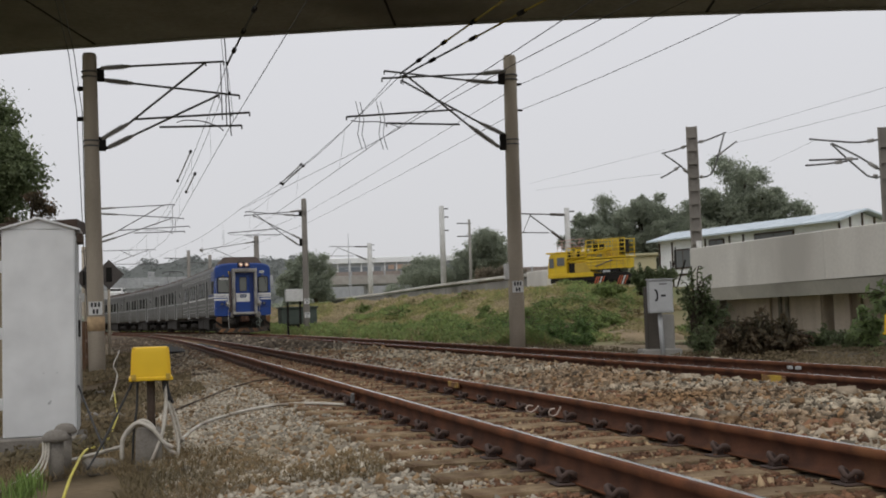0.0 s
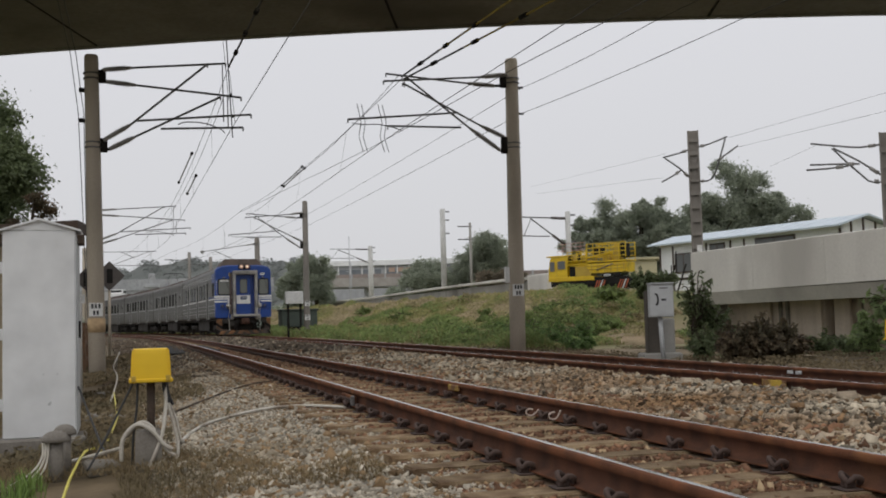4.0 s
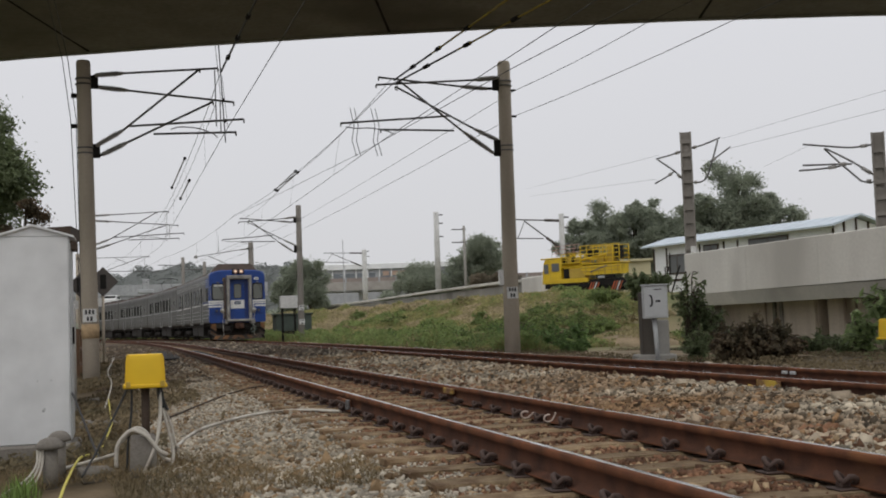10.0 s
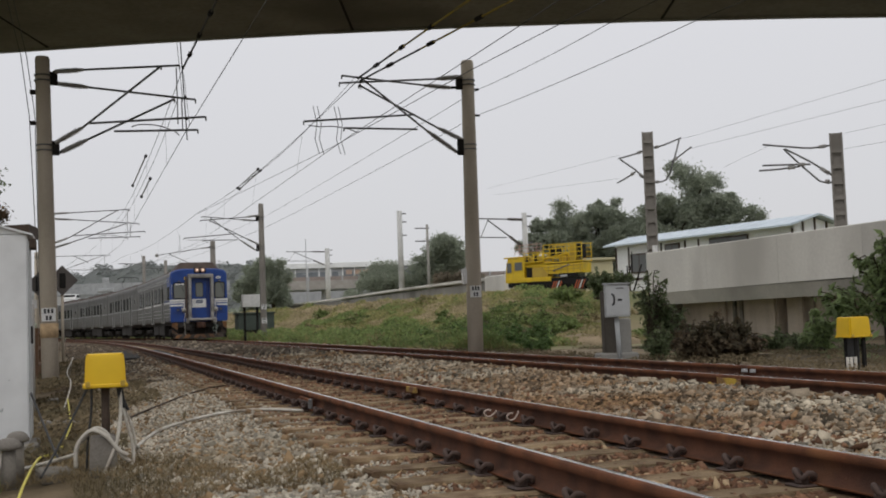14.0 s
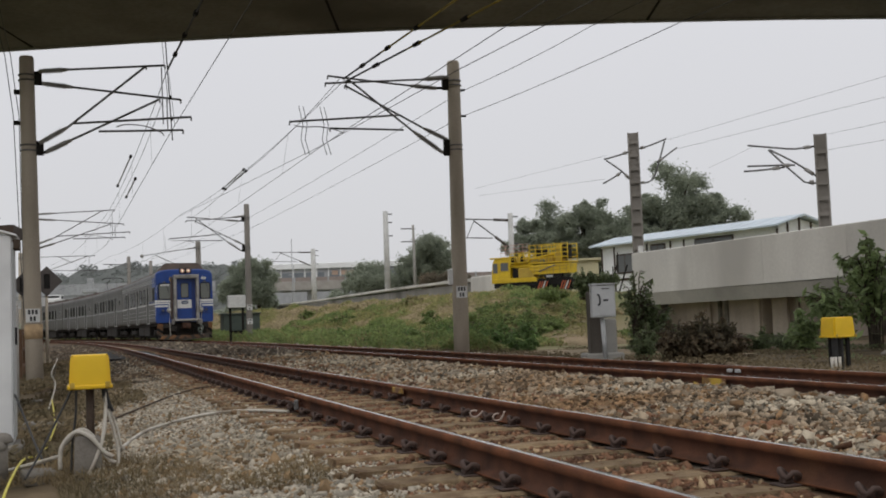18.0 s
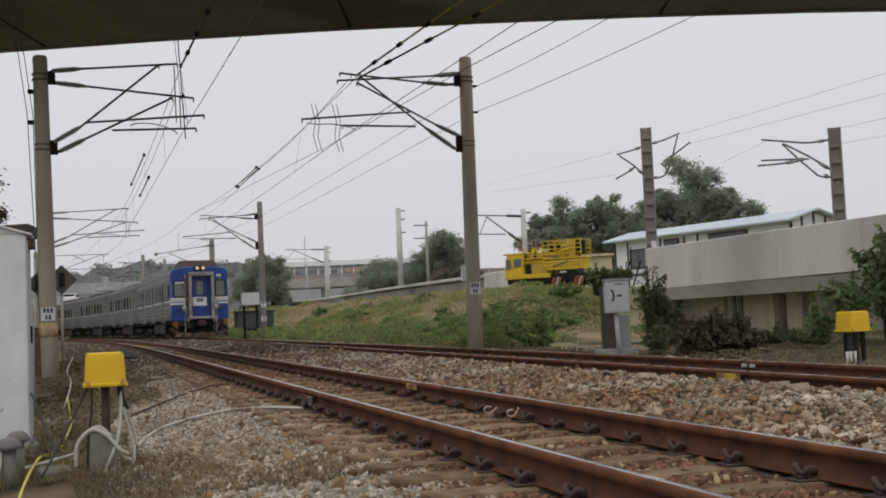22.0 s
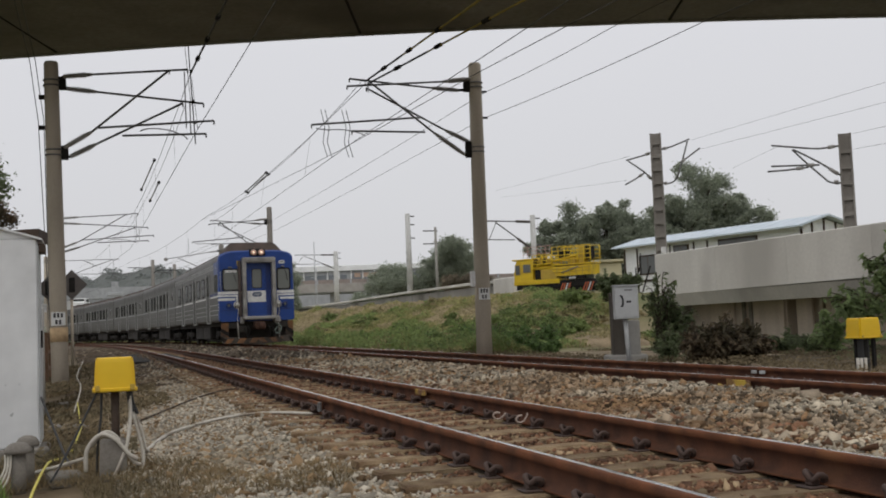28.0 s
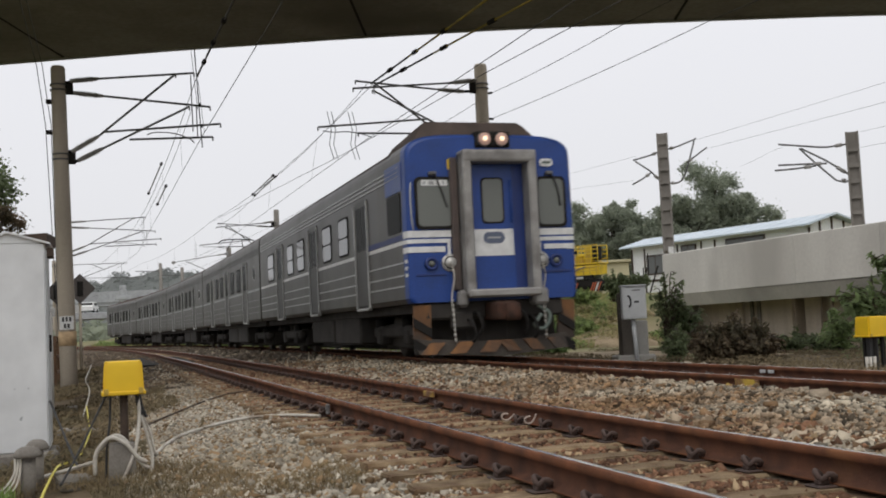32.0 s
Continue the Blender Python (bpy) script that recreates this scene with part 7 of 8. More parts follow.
# larger green bushes at the bank's foot and on its slope
r = np.random.default_rng(15)
for i, (xx, yy, h, sp, dark) in enumerate(((11.9, 32.6, 0.7, 0.55, 1), (12.3, 32.0, 0.8, 0.6, 1), (12.7, 31.4, 0.75, 0.55, 1), (13.1, 30.9, 0.6, 0.5, 1), (11.6, 55.5, 0.75, 0.9, 1), (11.9, 53.4, 0.8, 1.0, 1), (12.1, 51.4, 0.85, 1.0, 1), (12.5, 49.2, 0.75, 0.9, 1), (13.0, 46.0, 0.8, 0.9, 1), (11.4, 58.0, 0.7, 0.9, 0), (14.6, 51.5, 0.7, 0.9, 0),
                                             (13.3, 44.2, 0.8, 0.9, 1), (14.2, 41.8, 0.95, 0.95, 1), (15.1, 41.2, 1.0, 1.0, 1), (15.9, 39.9, 1.05, 0.95, 1), (16.2, 38.4, 0.95, 0.8, 1), (15.0, 44.5, 1.0, 1.1, 0), (12.4, 48.0, 0.8, 1.0, 1),
                                             (17.0, 45.0, 1.0, 1.2, 0), (18.2, 46.2, 0.8, 1.2, 0), (19.3, 45.6, 0.9, 1.2, 0), (20.4, 46.8, 0.6, 1.0, 0), (17.8, 48.8, 0.65, 1.2, 0), (19.4, 49.6, 0.6, 1.1, 0), (21.0, 50.4, 0.5, 1.0, 0),
                                             (18.6, 43.4, 0.8, 1.0, 0), (20.0, 43.8, 0.8, 1.0, 0), (16.0, 47.6, 0.7, 1.1, 0), (21.3, 45.0, 0.8, 0.9, 0), (22.0, 48.6, 0.4, 0.8, 0), (19.0, 40.6, 0.5, 0.9, 0), (20.2, 41.4, 0.6, 0.9, 0))):
    bush(xx, yy, float(ground_z(xx, yy)) - 0.05, h * r.uniform(0.85, 1.1) * (1.0 if dark or xx < 20 else 0.75), sp, 400 + i, "dark green bush at the bank's foot" if dark else ("low brownish bush on the grassy bank" if xx > 20 else "green bush on the grassy bank"), M_LEAF_FOOT if dark else (M_GRASS_BROWN if xx > 20 else M_LEAF_GRASS), 1700, 0.065, 34, top=0.8)
# bare sandy rise by the telephone box
gu, gv = np.meshgrid(np.linspace(-1.5, 1.7, 22), np.linspace(-1.7, 1.9, 20))
edge = np.clip(1 - (gu / 1.6) ** 2, 0, 1) ** 0.5 * np.clip(1 - (gv / 1.8) ** 2, 0, 1) ** 0.5
sx, sy = 17.5 + gu, 36.6 + gv - 0.5 * gu
sz = ground_z(sx, sy) - 0.30 + 0.66 * edge + np.array([[0.10 * noise.noise((a * 1.6, b * 1.6, 5.0)) for a, b in zip(ra, rb)] for ra, rb in zip(sx, sy)]) * (edge > 0.1)
ii = np.arange(gu.size).reshape(gu.shape)
lx, ly = r.integers(0, gu.shape[0], 5200), r.integers(0, gu.shape[1], 5200)
px_, py_, pz_ = sx[lx, ly] + r.normal(0, 0.12, 5200), sy[lx, ly] + r.normal(0, 0.12, 5200), sz[lx, ly]
ok = np.array([noise.noise((a * 1.1, b * 1.1, 8.0)) for a, b in zip(px_, py_)]) > 0.02
field("rise_weeds", r, px_[ok], py_[ok], pz_[ok] + r.uniform(0, 0.16, ok.sum()), np.full(ok.sum(), 0.05), M_GRASS_BROWN, "sparse dry weeds on the sandy rise")
raw_mesh("sandy_rise", np.stack([sx, sy, sz], -1).reshape(-1, 3), np.stack([ii[:-1, :-1], ii[:-1, 1:], ii[1:, 1:], ii[1:, :-1]], -1).reshape(-1, 4), M_SAND, "structure", "bare sandy rise below the grassy bank", "ground", smooth=True)
# weeds on the low ground by the track and under the viaduct
r = np.random.default_rng(5)
n = 80000
x, y = r.uniform(9.3, 22, n), 8 + 24 * r.uniform(0, 1, n)
pn = np.array([noise.noise((a * 0.55, b * 0.5, 1.3)) for a, b in zip(x, y)])
ok = (pn > -0.1) & ~((x > 11.0) & (x < 14.6) & (y > 23.3))
x, y, pn = x[ok], y[ok], pn[ok]
z = ground_z(x, y) + np.clip(pn + 0.12, 0, 1) * 0.26 * r.uniform(0, 1, len(x))
br = (pn + r.normal(0, 0.12, len(x)) > 0.30) & (x > 13.5)
field("verge_weeds", r, x[br], y[br], z[br], np.full(br.sum(), 0.03), M_LEAF, "rough green weeds beside the second track")
field("verge_litter", r, x[~br], y[~br], z[~br], np.full((~br).sum(), 0.026), M_LITTER, "dry brown litter and weeds beside the second track")
# dry matted grass round the cabinet and at the camera's feet
r = np.random.default_rng(6)
n = 230000
x, y = r.uniform(-3.0, 1.4, n), 3.2 + 30 * r.uniform(0, 1, n) ** 2.1
pn = np.array([noise.noise((a * 1.3, b * 0.55, 7.7)) for a, b in zip(x, y)])
front = np.exp(-((x - 0.3) / 0.5) ** 2 - ((y - 7.3) / 1.2) ** 2)
ok = (x < 0.95 + pn) & (pn + 0.8 * front > 0.06 + 0.40 * np.clip((x + 0.1) / 1.2, -0.6, 1)) & ~((x < -0.4) & (x > -1.15) & (y > 9.9) & (y < 10.6))
x, y = x[ok], y[ok]
blades("matted_dry_grass", r, x, y, ground_z(x, y) + 0.03, r.uniform(0.015, 0.07, len(x)), 0.0021, M_GRASS_MAT, "matted dry brown grass beside the track", 2.4)
n = 300
x, y = r.normal(-0.69, 0.06, n), r.normal(7.6, 0.22, n)
blades("green_tufts", r, x, y, ground_z(x, y), r.uniform(0.05, 0.18, n), 0.004, M_GRASS_FRESH, "fresh green grass tufts near the cabinet", 0.6)

# far wooded hills
r = np.random.default_rng(8)
hx = np.linspace(-420, 520, 120)
ridge = 33 + 4 * np.sin(hx / 95 + 1.0) + 2.5 * np.sin(hx / 37) + r.normal(0, 1.2, len(hx))
ridge *= 1 - 0.5 * smooth01(120, 330, hx)
rows = []
for k, (dy, fz) in enumerate(((0, 0.0), (30, 0.45), (60, 0.8), (95, 1.0), (200, 0.7))):
    rows.append(np.stack([hx, 560 + dy + r.normal(0, 3, len(hx)), -2 + ridge * fz + r.normal(0, 1.0, len(hx)) * (k > 0)], -1))
rows = np.array(rows)
ii = np.arange(rows.shape[0] * rows.shape[1]).reshape(rows.shape[:2])
hf = np.stack([ii[:-1, :-1], ii[:-1, 1:], ii[1:, 1:], ii[1:, :-1]], -1).reshape(-1, 4)
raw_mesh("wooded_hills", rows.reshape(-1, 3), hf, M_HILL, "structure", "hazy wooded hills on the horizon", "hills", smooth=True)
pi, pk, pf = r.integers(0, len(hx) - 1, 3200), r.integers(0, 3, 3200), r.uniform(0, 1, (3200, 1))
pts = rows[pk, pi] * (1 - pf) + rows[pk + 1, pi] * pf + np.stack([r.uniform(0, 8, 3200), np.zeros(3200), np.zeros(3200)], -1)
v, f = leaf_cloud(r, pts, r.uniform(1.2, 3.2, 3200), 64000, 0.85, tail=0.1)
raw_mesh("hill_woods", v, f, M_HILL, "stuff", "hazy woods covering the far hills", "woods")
p0 = [(x, 250 + 40 * math.sin(x), 1.0) for x in np.linspace(-70, 75, 60)]
v, f = leaf_cloud(r, p0, np.full(60, 4.5), 9000, 0.9, tail=0.0)
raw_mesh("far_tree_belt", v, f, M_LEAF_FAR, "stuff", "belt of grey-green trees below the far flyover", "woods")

# dark litter on the ground between the cabinet and the poles
r = np.random.default_rng(41)
n = 16000
x, y = r.uniform(-1.6, 0.9, n), 9.0 + 30 * r.uniform(0, 1, n) ** 1.4
pn = np.array([noise.noise((a * 0.9, b * 0.4, 2.2)) for a, b in zip(x, y)])
ok = pn > -0.12 + 0.35 * np.clip(x, 0, 1)
x, y = x[ok], y[ok]
field("trackside_litter", r, x, y, ground_z(x, y) + r.uniform(0.0, 0.10, len(x)), 0.018 + 0.0012 * y, M_LITTER, "dark brown litter and dead weeds beside the track")


# ---- foreground: cabinet, cable boxes, posts and cables ----
cab = thing("equipment_cabinet", pose(-0.77, 10.0, -0.33), "tall white metal equipment cabinet on a concrete plinth", "cabinet")
part("plinth", box(-0.36, 0.36, -0.03, 0.55, -0.25, 0.06, 0.02), M_CONC_DIRTY, cab)
part("body", box(-0.30, 0.295, 0.0, 0.5, 0.06, 1.84, 0.012), M_CABIN, cab)
part("gable", extrude_profile([(-0.30, 1.84), (0.0, 1.925), (0.295, 1.84)], 0.0, 0.5), M_CABIN, cab)
for sx in (-1, 1):
    rf = loft([[(0, -0.03, 1.925), (sx * 0.335, -0.03, 1.825), (sx * 0.34, -0.03, 1.84), (0, -0.03, 1.942)], [(0, 0.55, 1.925), (sx * 0.335, 0.55, 1.825), (sx * 0.34, 0.55, 1.84), (0, 0.55, 1.942)]])
    part("roof_sheet", rf, M_CABIN, cab)
part("eave_bracket", box(0.30, 0.36, 0.03, 0.3, 1.72, 1.80, 0.006), M_BROWN, cab, "dark bracket under the roof edge")
part("eave_bracket", box(-0.40, -0.30, 0.03, 0.3, 1.72, 1.80, 0.006), M_BROWN, cab)
for z in (1.52, 0.95, 0.35):
    part("hinge", box(-0.325, -0.30, 0.02, 0.06, z - 0.05, z + 0.05, 0.004), M_CABIN, cab)
part("door_edge", box(0.296, 0.308, 0.02, 0.46, 0.1, 1.78, 0.003), M_GREY_PAINT, cab)
part("latch", box(0.305, 0.325, 0.18, 0.24, 0.9, 1.05, 0.004), M_DARK, cab)
for x, z, rad in ((0.075, 0.345, 0.013), (0.085, 0.36, 0.008), (0.14, 0.60, 0.006), (0.03, 0.60, 0.006)):
    part("dent", lathe([(rad, 0), (rad * 0.7, 0.003)], 10), M_GREY_PAINT, cab, "small dark dent", m=pose(x, 0.0, z, 90, 0, 0))
shed = thing("trackside_shed", pose(-1.75, 15.6, -0.5), "small tan shed with a dark brown roof", "shed")
part("wall", box(-1.6, 0.95, 0.0, 2.4, 0.0, 2.35, 0.02), M_TANWALL, shed)
part("roof", loft([[(-1.8, -0.25, 2.30), (1.05, -0.25, 2.42), (1.05, -0.25, 2.60), (-1.8, -0.25, 2.44)], [(-1.8, 2.6, 2.50), (1.05, 2.6, 2.62), (1.05, 2.6, 2.80), (-1.8, 2.6, 2.64)]]), M_BROWN, shed)
part("corner_post", box(0.90, 1.02, -0.04, 0.06, 0.0, 2.1, 0.01), M_RUSTWOOD, shed)
part("pipe", tube((1.06, -0.02, 0.0), (1.06, -0.02, 1.55), 0.03, 8), M_CONC, shed)
fe = thing("rusty_fence", pose(-1.15, 28.0, -0.5), "low rusty brown fence beside the line", "fence")
for k in range(9):
    part("fence_post", box(-0.04, 0.04, k * 2.2 - 0.04, k * 2.2 + 0.04, 0, 1.3, 0.008), M_RUSTWOOD, fe)
for z in (0.4, 0.8, 1.2):
    part("fence_rail", box(-0.02, 0.02, 0, 17.6, z - 0.04, z + 0.04, 0.004), M_RUSTWOOD, fe)


def cable_box(name, x, y, z, w, d, h, top, label, rim=0.012):
    """A yellow tapering cover with a rim, raised on a stand."""
    th = thing(name, pose(x, y, z), label, "cable box", "yellow cable boxes")
    bm = loft([[(-w / 2 * k, -d / 2 * k, zz), (w / 2 * k, -d / 2 * k, zz), (w / 2 * k, d / 2 * k, zz), (-w / 2 * k, d / 2 * k, zz)] for k, zz in ((1.0, top - h), (0.97, top - h * 0.5), (0.93, top - 0.03), (0.90, top - 0.008), (0.84, top))])
    bmesh.ops.bevel(bm, geom=[e for e in bm.edges if abs(e.verts[0].co.z - e.verts[1].co.z) > 0.02], offset=0.018, segments=2, affect="EDGES")
    cv = part("cover", bm, M_YELLOW, th, "bright yellow plastic cover")
    part("rim", box(-w / 2 - rim, w / 2 + rim, -d / 2 - rim, d / 2 + rim, top - h - 0.028, top - h, 0.006), M_YELLOW, cv)
    for sx in (-1, 1):
        part("latch", box(sx * w * 0.42 - 0.015, sx * w * 0.42 + 0.015, -d / 2 - rim - 0.012, -d / 2 - rim, top - h - 0.02, top - h + 0.02, 0.003), M_YELLOW_DULL, cv)
    return th


cb = cable_box("cable_box", 0.115, 8.0, -0.30, 0.272, 0.24, 0.205, 0.80, "yellow cable box on a brown post with white conduits")
part("post", lathe([(0.028, 0.15), (0.028, 0.60)], 12), M_BROWN, cb, "dark brown steel post")
part("concrete_foot", loft([[(-0.085 * k, -0.085 * k, z), (0.085 * k, -0.085 * k, z), (0.085 * k, 0.085 * k, z), (-0.085 * k, 0.085 * k, z)] for k, z in ((1.15, -0.1), (1.0, 0.22), (0.9, 0.235))]), M_CONC_DIRTY, cb, m=pose(-0.02, 0, 0))
for pts, rad, mm, lab in (
        ([(0.09, 0, 0.58), (0.10, -0.03, 0.42), (0.07, -0.08, 0.2), (-0.02, -0.1, -0.02)], 0.016, M_CABLE_WHITE, "white ribbed conduit"),
        ([(0.10, 0, 0.45), (0.15, -0.02, 0.28), (0.18, -0.04, 0.12), (0.16, -0.07, 0.02), (0.06, -0.12, -0.06)], 0.015, M_CABLE_WHITE, "white ribbed conduit"),
        ([(0.11, 0.02, 0.45), (0.17, 0.02, 0.3), (0.20, 0.0, 0.16), (0.215, 0.02, 0.14)], 0.012, M_CABLE_WHITE, "white ribbed conduit"),
        ([(-0.20, -0.02, 0.03), (-0.19, -0.05, 0.18), (-0.10, -0.08, 0.28), (0.0, -0.10, 0.24), (0.08, -0.1, 0.14), (0.14, -0.1, 0.10)], 0.019, M_CABLE_WHITE, "white ribbed conduit in a loop"),
        ([(-0.16, -0.0, 0.2), (-0.08, -0.05, 0.29), (0.0, -0.06, 0.26), (0.1, -0.08, 0.1), (0.16, -0.1, 0.06)], 0.016, M_CABLE_WHITE, "white ribbed conduit in a loop"),
        ([(0.09, 0, 0.60), (0.095, -0.01, 0.5), (0.12, 0, 0.42)], 0.02, M_CABLE_BLACK, "black cable sleeve"), ([(0.10, 0.01, 0.60), (0.12, 0.01, 0.48), (0.15, 0.01, 0.40)], 0.014, M_CABLE_BLACK, "black cable sleeve"),
        ([(-0.09, 0, 0.60), (-0.095, -0.01, 0.4), (-0.12, -0.02, 0.2), (-0.13, -0.03, 0.0)], 0.011, M_CABLE_BLACK, "black hanging cable"),
        ([(-0.10, 0.02, 0.60), (-0.19, 0.0, 0.42), (-0.33, -0.1, 0.15), (-0.42, -0.2, 0.0)], 0.010, M_CABLE_BLACK, "black slanting cable")):
    part("conduit", hose(pts, rad * 0.78, 8), mm, cb, lab)
cable = lambda name, pts, rad, mm, lab: tagged(part(name, hose(pts, rad, 7), mm), lab, "cable", "ground cables")
gz = lambda x, y, up=0.02: (x, y, float(ground_z(x, y)) + up)
cable("ground_conduit", [(0.33, 8.02, -0.16), (0.36, 9.1, -0.27), (0.57, 10.02, -0.24), (0.81, 10.52, -0.22), (1.10, 10.81, -0.19), (1.39, 10.91, -0.17), (1.66, 10.6, -0.15), (1.90, 10.2, -0.15)], 0.0145, M_CABLE_WHITE, "white conduit lying on the gravel to the rail")
cable("ground_cable", [gz(0.3, 11.8, 0.02), gz(0.48, 12.29, 0.03), gz(1.16, 14.36, 0.03), gz(1.6, 15.2, 0.03), gz(1.95, 15.7, 0.02)], 0.010, M_BROWN, "dark cable lying across the gravel")
cable("ground_cable", [gz(-0.39, 6.6, 0.06), gz(-0.385, 7.2, 0.09), gz(-0.375, 7.8, 0.10), gz(-0.37, 8.4, 0.09), gz(-0.35, 9.0, 0.07), gz(-0.26, 9.4, 0.04)], 0.0095, M_CABLE_YELLOW, "yellow cable running along the ground")
cable("ground_cable", [gz(-0.27, 9.0, 0.02), gz(-0.21, 9.9, 0.05), gz(-0.16, 11.5, 0.10), gz(-0.19, 13.1, 0.05), gz(-0.25, 15.1, 0.15)], 0.009, M_CABLE_YELLOW, "yellow cable hanging over the cable trough")
cable("ground_conduit", [gz(-0.45, 8.5, 0.06), gz(-0.25, 8.3, 0.10), gz(-0.08, 8.1, 0.14)], 0.014, M_CABLE_WHITE, "white conduit lying over a concrete lid")
cable("ground_cable", [(-0.46, 10.02, 0.15), (-0.36, 9.6, -0.05), (-0.28, 9.2, -0.2), gz(-0.2, 8.7, 0.03)], 0.009, M_CABLE_BLACK, "black cable from the cabinet")
cable("ground_cable", [gz(-0.3, 14.5, 0.02), (-0.22, 16, -0.05), (-0.3, 18, 0.05), (-0.25, 21, 0.18), (-0.3, 24, 0.1), gz(-0.4, 27, 0.02)], 0.010, M_CABLE_WHITE, "pale loose cable hanging beside the pole")
for x, y, w, d, turn in ((-0.22, 8.25, 0.24, 0.42, 8), (-0.28, 12.8, 0.45, 0.35, -4), (-0.33, 17.2, 0.5, 0.5, -8)):
    lid = box(-w / 2, w / 2, -d / 2, d / 2, -0.06, 0.025, 0.012)
    tagged(part("trough_lid", lid, M_CONC_DIRTY, m=pose(x, y, float(ground_z(x, y)) + 0.02, 0, 3, turn)), "grey concrete cable trough lid on the ground", "slab", "trough lids")


def bollard(x, y, z, h, rad, label):
    b = thing("concrete_marker", pose(x, y, z), label, "bollard", "concrete bollards")
    part("shaft", lathe([(rad, -0.1), (rad * 0.95, h)], 14), M_CONC_DIRTY, b)
    part("cap", lathe([(rad * 1.05, h - 0.032), (rad * 1.75, h - 0.03), (rad * 1.8, h - 0.008), (rad * 1.55, h + 0.012), (rad * 1.25, h + 0.03), (rad * 0.7, h + 0.042), (0.01, h + 0.045)], 18), M_CONC_DIRTY, b, "rounded concrete cap")
    return b


bd = bollard(-0.52, 8.05, -0.36, 0.27, 0.052, "short concrete bollard with a rounded cap and pipes")
bollard(-0.475, 8.32, -0.36, 0.29, 0.045, "short concrete bollard behind another")
for dx in (-0.05, -0.02, 0.01):
    part("pipe", hose([(-0.05 + dx * 0.6, -0.03, 0.24), (-0.055 + dx * 0.6, -0.06, 0.14), (-0.09 + dx * 1.2, -0.1, 0.05), (-0.18 + dx * 2.2, -0.15, -0.03), (-0.30 + dx * 2.6, -0.22, -0.10)], 0.0085, 6), M_CABLE_WHITE, bd, "thin white pipe")
bollard(9.14, 10.5, -0.26, 0.33, 0.10, "short concrete bollard beyond the second track")
cb2 = cable_box("cable_box", 10.30, 13.0, -0.27, 0.36, 0.32, 0.26, 0.745, "yellow cable box on dark legs beyond the second track")
for sx in (-0.06, 0.08):
    part("leg", box(sx - 0.025, sx + 0.025, -0.12, -0.07, -0.1, 0.47, 0.004), M_DARK, cb2)
    part("leg", box(sx - 0.025, sx + 0.025, 0.07, 0.12, -0.1, 0.47, 0.004), M_DARK, cb2)
part("cable_cover", box(-0.12, 0.02, -0.10, 0.02, -0.05, 0.47, 0.02), M_CABLE_BLACK, cb2)
for sx in (-0.25, -0.19, -0.12):
    part("white_pipe", tube((sx, -0.16, -0.05), (sx + 0.01, -0.15, 0.19), 0.022, 8), M_CABLE_WHITE, cb2, "short white pipe")
ph = thing("telephone_box", pose(9.72, 19.1, -0.25, 0, 0, -20), "grey lineside telephone box on a pale post", "telephone box")
part("post", tube((0.02, 0.0, -0.1), (-0.02, 0.0, 0.86), 0.045, 10), M_GREY_PAINT, ph)
bx = part("box", box(-0.23, 0.23, -0.16, 0.12, 0.82, 1.45, 0.015), M_GREY_PAINT, ph, "dented grey metal box")
part("lid", box(-0.25, 0.25, -0.19, 0.14, 1.45, 1.475, 0.006), M_GREY_PAINT, bx)
part("door_seam", box(-0.20, 0.20, -0.168, -0.16, 0.86, 1.41, 0.004), M_GREY_PAINT, bx)
part("handset_sign", hose([(-0.115, -0.172, 1.27), (-0.08, -0.172, 1.24), (-0.065, -0.172, 1.16), (-0.075, -0.172, 1.08), (-0.11, -0.172, 1.06)], 0.018, 6), M_BLACK, bx, "black telephone handset symbol")
part("label_bar", box(0.0, 0.09, -0.173, -0.167, 1.13, 1.17), M_BLACK, bx)
part("label_bar", box(-0.03, 0.12, -0.173, -0.167, 1.36, 1.385), M_STEEL, bx)
st = thing("concrete_stump", pose(9.97, 19.75, -0.3, 0, 0, -14), "square concrete post behind the telephone box", "post")
part("post", box(-0.22, 0.02, -0.12, 0.2, 0.0, 1.40, 0.02), M_OLD_POST, st, "dark weathered post")
part("post", box(0.06, 0.32, -0.1, 0.2, 0.0, 0.85, 0.03), M_CONC, st)
part("foot", box(-0.36, 0.42, -0.25, 0.3, -0.1, 0.17, 0.03), M_CONC, st)
# painted marks and loose clips on the track
mk = lambda name, x0, x1, y0, y1, z0, z1, mm, lab: tagged(part(name, box(x0, x1, y0, y1, z0, z1, 0.004), mm), lab, "marking", "track markings")
mk("rail_mark", 3.10, 3.128, 10.55, 10.88, -0.075, -0.02, M_YELLOW_WORN, "yellow paint mark on the rail's side")
mk("rail_mark", 5.985, 6.0, 9.25, 9.66, -0.095, -0.03, M_YELLOW_WORN, "yellow paint mark on the second track's rail")
stones("painted_stones", 26, 5.86, 5.98, 9.3, 9.62, 0.018, M_YELLOW_WORN, "ballast stones splashed with yellow paint", None, 0.2, 9, 1.0)
for x, y, z, tilt in ((2.98, 8.14, -0.125, 8), (3.03, 7.75, -0.125, -12), (5.54, 7.12, -0.075, 20)):
    lc = hose([(0.034 * math.cos(radians(q)), 0, 0.028 + 0.026 * math.sin(radians(q))) for q in range(60, 340, 31)] + [(0.05, 0.01, 0.035), (0.06, 0.0, 0.055)], 0.0072, 6, steps=2)
    tagged(part("spring_clip", lc, M_NEW_CLIP, m=pose(x, y, z, 0, tilt, -18)), "pale new spring clip beside the rail", "clip", "loose spring clips")
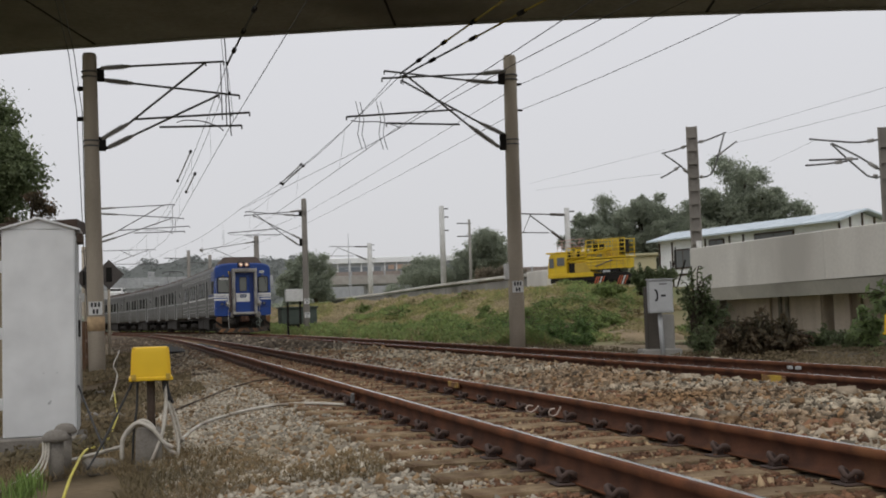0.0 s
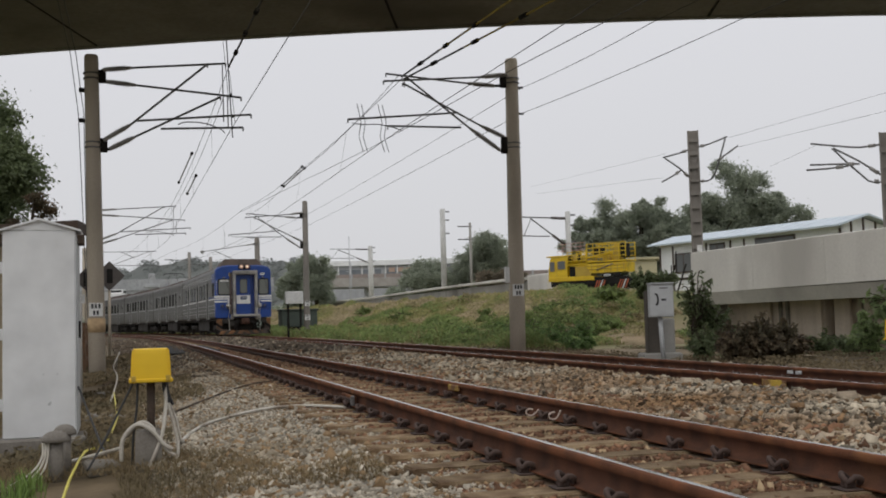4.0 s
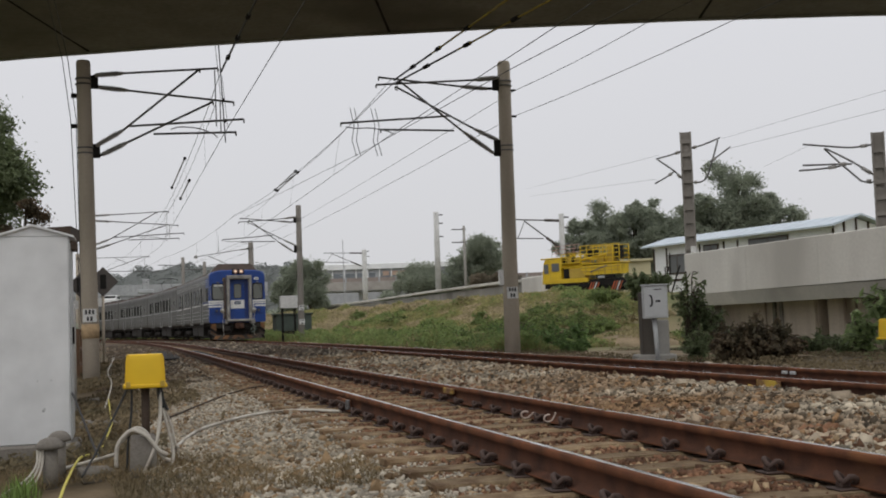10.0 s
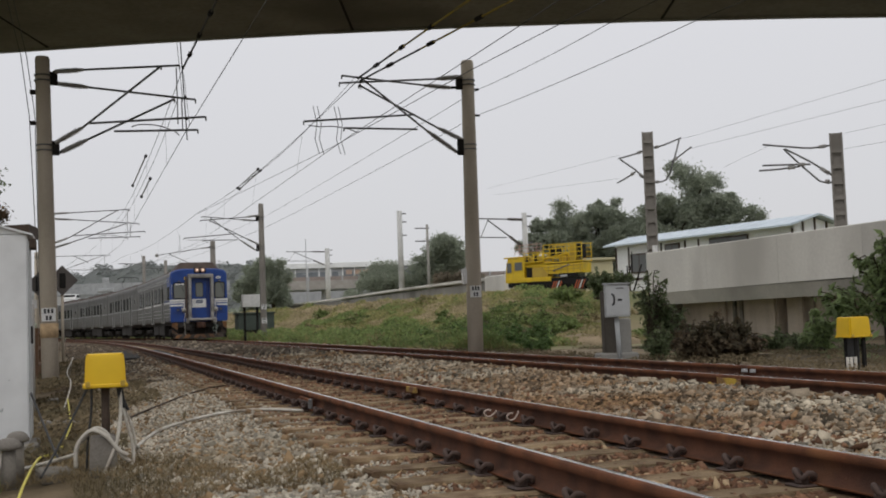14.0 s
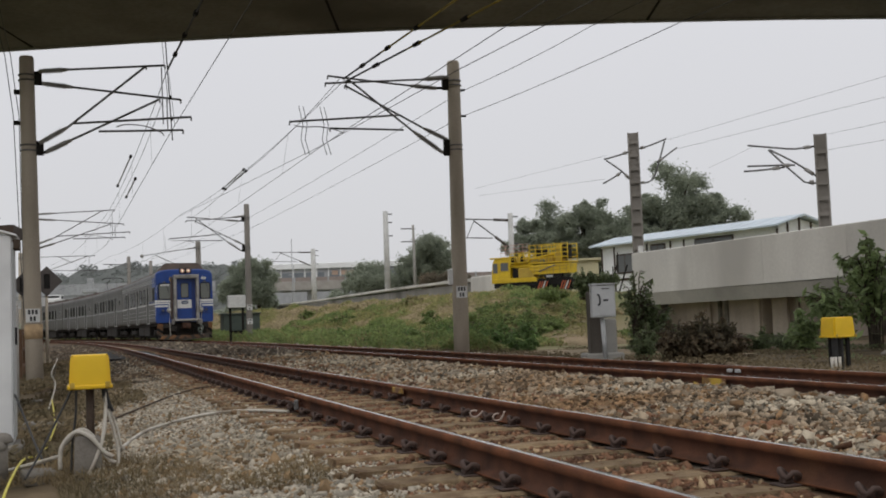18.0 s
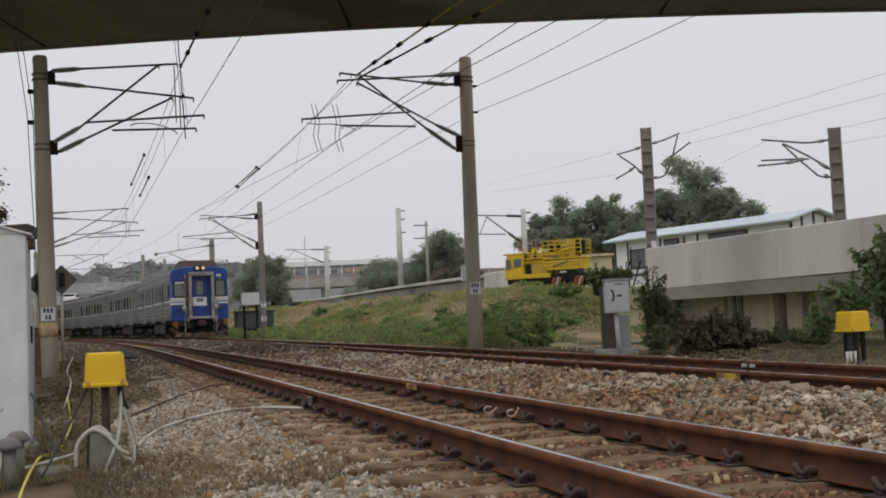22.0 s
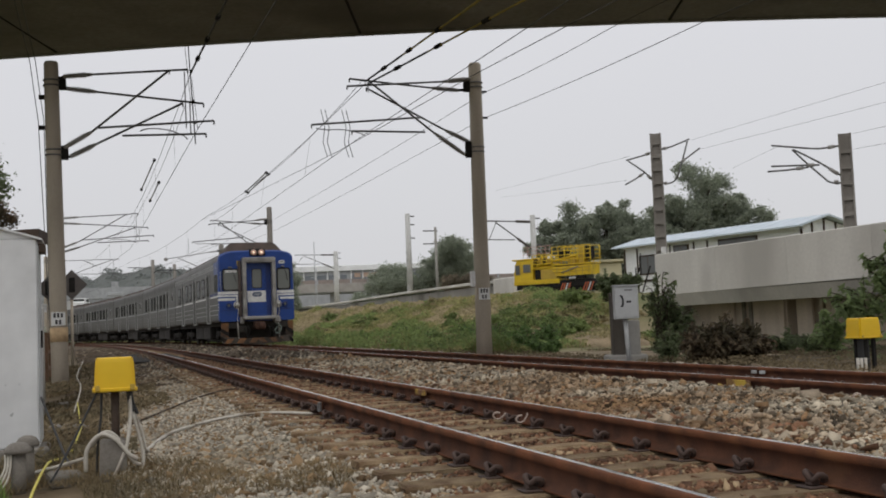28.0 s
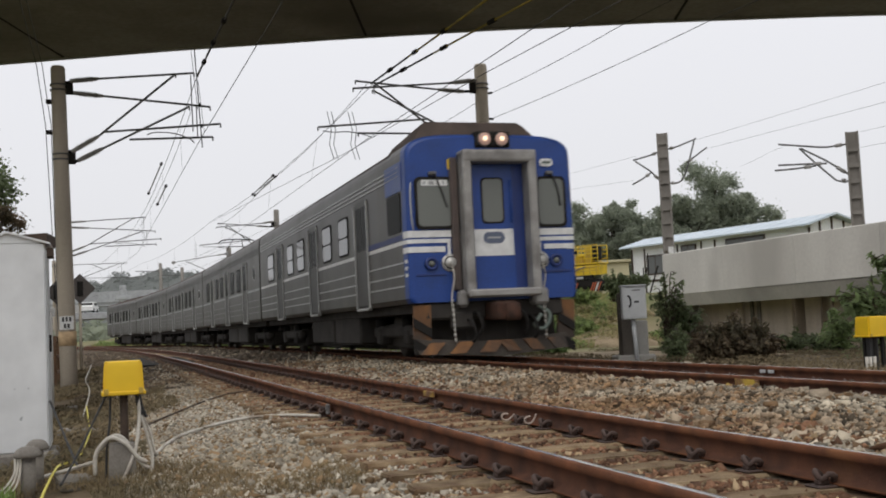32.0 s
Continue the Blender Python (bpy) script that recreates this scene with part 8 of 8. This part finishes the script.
for y in (10.68, 10.84):
    mk("clip_mark", 7.085, 7.125, y, y + 0.07, -0.072, -0.036, M_GREY_PAINT, "small white block on the far rail")
jb = thing("rail_joint", pose(1.97, 10.4, 0), "steel joint plates with bolts on the near rail", "rail joint")
part("plate", box(-0.01, 0.022, -0.3, 0.3, -0.12, -0.045, 0.006), M_RUST, jb)
for k in range(4):
    part("bolt", tube((-0.045, -0.22 + k * 0.147, -0.082), (0.0, -0.22 + k * 0.147, -0.082), 0.018, 6), M_CLIP, jb)
part("bond", box(-0.045, -0.005, -0.37, -0.33, -0.13, -0.035, 0.01), M_STEEL, jb)
# signs and things far down the line
for x, y, z, w, lab in ((-0.79, 40.0, 2.46, 0.74, "dark diamond sign seen from behind on a post"), (-1.62, 41.5, 2.42, 0.60, "second diamond sign seen from behind")):
    sgn = thing("diamond_sign", pose(x, y, -0.5, 0, 0, 10), lab, "sign", "diamond signs")
    part("post", tube((0, 0, 0), (0, 0, z + 0.3), 0.05, 8), M_POLE, sgn)
    part("board", box(-w / 2, w / 2, -0.02, 0.02, -w / 2, w / 2, 0.01), M_SIGNBACK, sgn, m=pose(0, -0.07, z + 0.5, 0, 45, 0))
    part("bracket", box(-0.1, 0.1, -0.12, -0.09, z + 0.25, z + 0.75, 0.01), M_DARK, sgn)
    part("plate", box(-0.28, -0.05, -0.06, -0.04, z - 0.35, z - 0.05), M_WHITE, sgn)
side_road = thing("side_road", pose(0, 0, 0), "raised side road with a concrete edge far down the line", "road", kind="structure")
part("deck", box(-40, 1.5, 148, 156, 3.4, 4.25, 0.05), M_HAZE_CONC, side_road)
for x in (-30, -18, -6):
    part("pier", box(x, x + 1.2, 150, 154, -0.8, 3.4), M_HAZE_CONC, side_road)
van = thing("white_car", pose(-1.85, 151.0, 4.25, 0, 0, 80), "small white car on the raised road far off", "car")
part("body", extrude_profile([(-2.0, 0.3), (-2.0, 0.8), (-1.6, 0.92), (-1.1, 1.4), (0.8, 1.42), (1.4, 0.92), (2.0, 0.8), (2.0, 0.3)], -0.82, 0.82), M_WHITE, van)
part("rear_window", box(-1.5, -1.2, -0.7, 0.7, 0.95, 1.3, 0.02), M_WINDOW, van)
part("side_window", box(-0.95, 1.0, -0.84, 0.84, 0.92, 1.3, 0.02), M_WINDOW, van)
for x in (-1.25, 1.25):
    for yy in (-0.75, 0.75):
        part("wheel", lathe([(0.2, -0.1), (0.3, -0.1), (0.3, 0.1), (0.2, 0.1)], 14), M_DARK, van, m=pose(x, yy, 0.3, 90, 0, 0))
gb = thing("relay_hut", pose(10.6, 74.5, -0.35), "grey-green lineside relay hut", "hut")
part("wall", box(-0.9, 1.5, 0, 2, 0.75, 1.85, 0.02), M_GREEN_DARK, gb)
part("base", box(-0.8, 1.4, 0.1, 1.9, 0, 0.75, 0.02), M_DARK, gb)
part("roof", box(-1.0, 1.6, -0.1, 2.1, 1.85, 1.95, 0.02), M_GREEN_DARK, gb)
wb = thing("relay_case", pose(9.35, 66.0, -0.3), "pale lineside relay case on legs", "cabinet")
part("case", box(-0.5, 0.55, 0, 0.5, 2.1, 2.85, 0.02), M_WHITE, wb)
part("leg", box(-0.4, -0.3, 0.1, 0.4, 0, 2.1), M_DARK, wb)
part("leg", box(0.35, 0.45, 0.1, 0.4, 0, 2.1), M_DARK, wb)
# two thin dark slabs that make dark patches on the ballast
for x0, x1, y0, y1 in ((1.25, 1.95, 33.0, 46.0), (2.2, 3.02, 34.5, 45.0)):
    tagged(part("dark_slab", box(x0 - 0.35, x1 - 0.35, y0, y1, -0.2, -0.135, 0.01), M_DARK), "thin dark slab beside the near rail", "plate", "crossing plates")
sand = strip("bare_patch", np.arange(4.4, 8.2, 0.4), 21, 29, 2.0, 0.05, M_SAND, "bare sandy patch below the grassy bank", "ground")


motions()
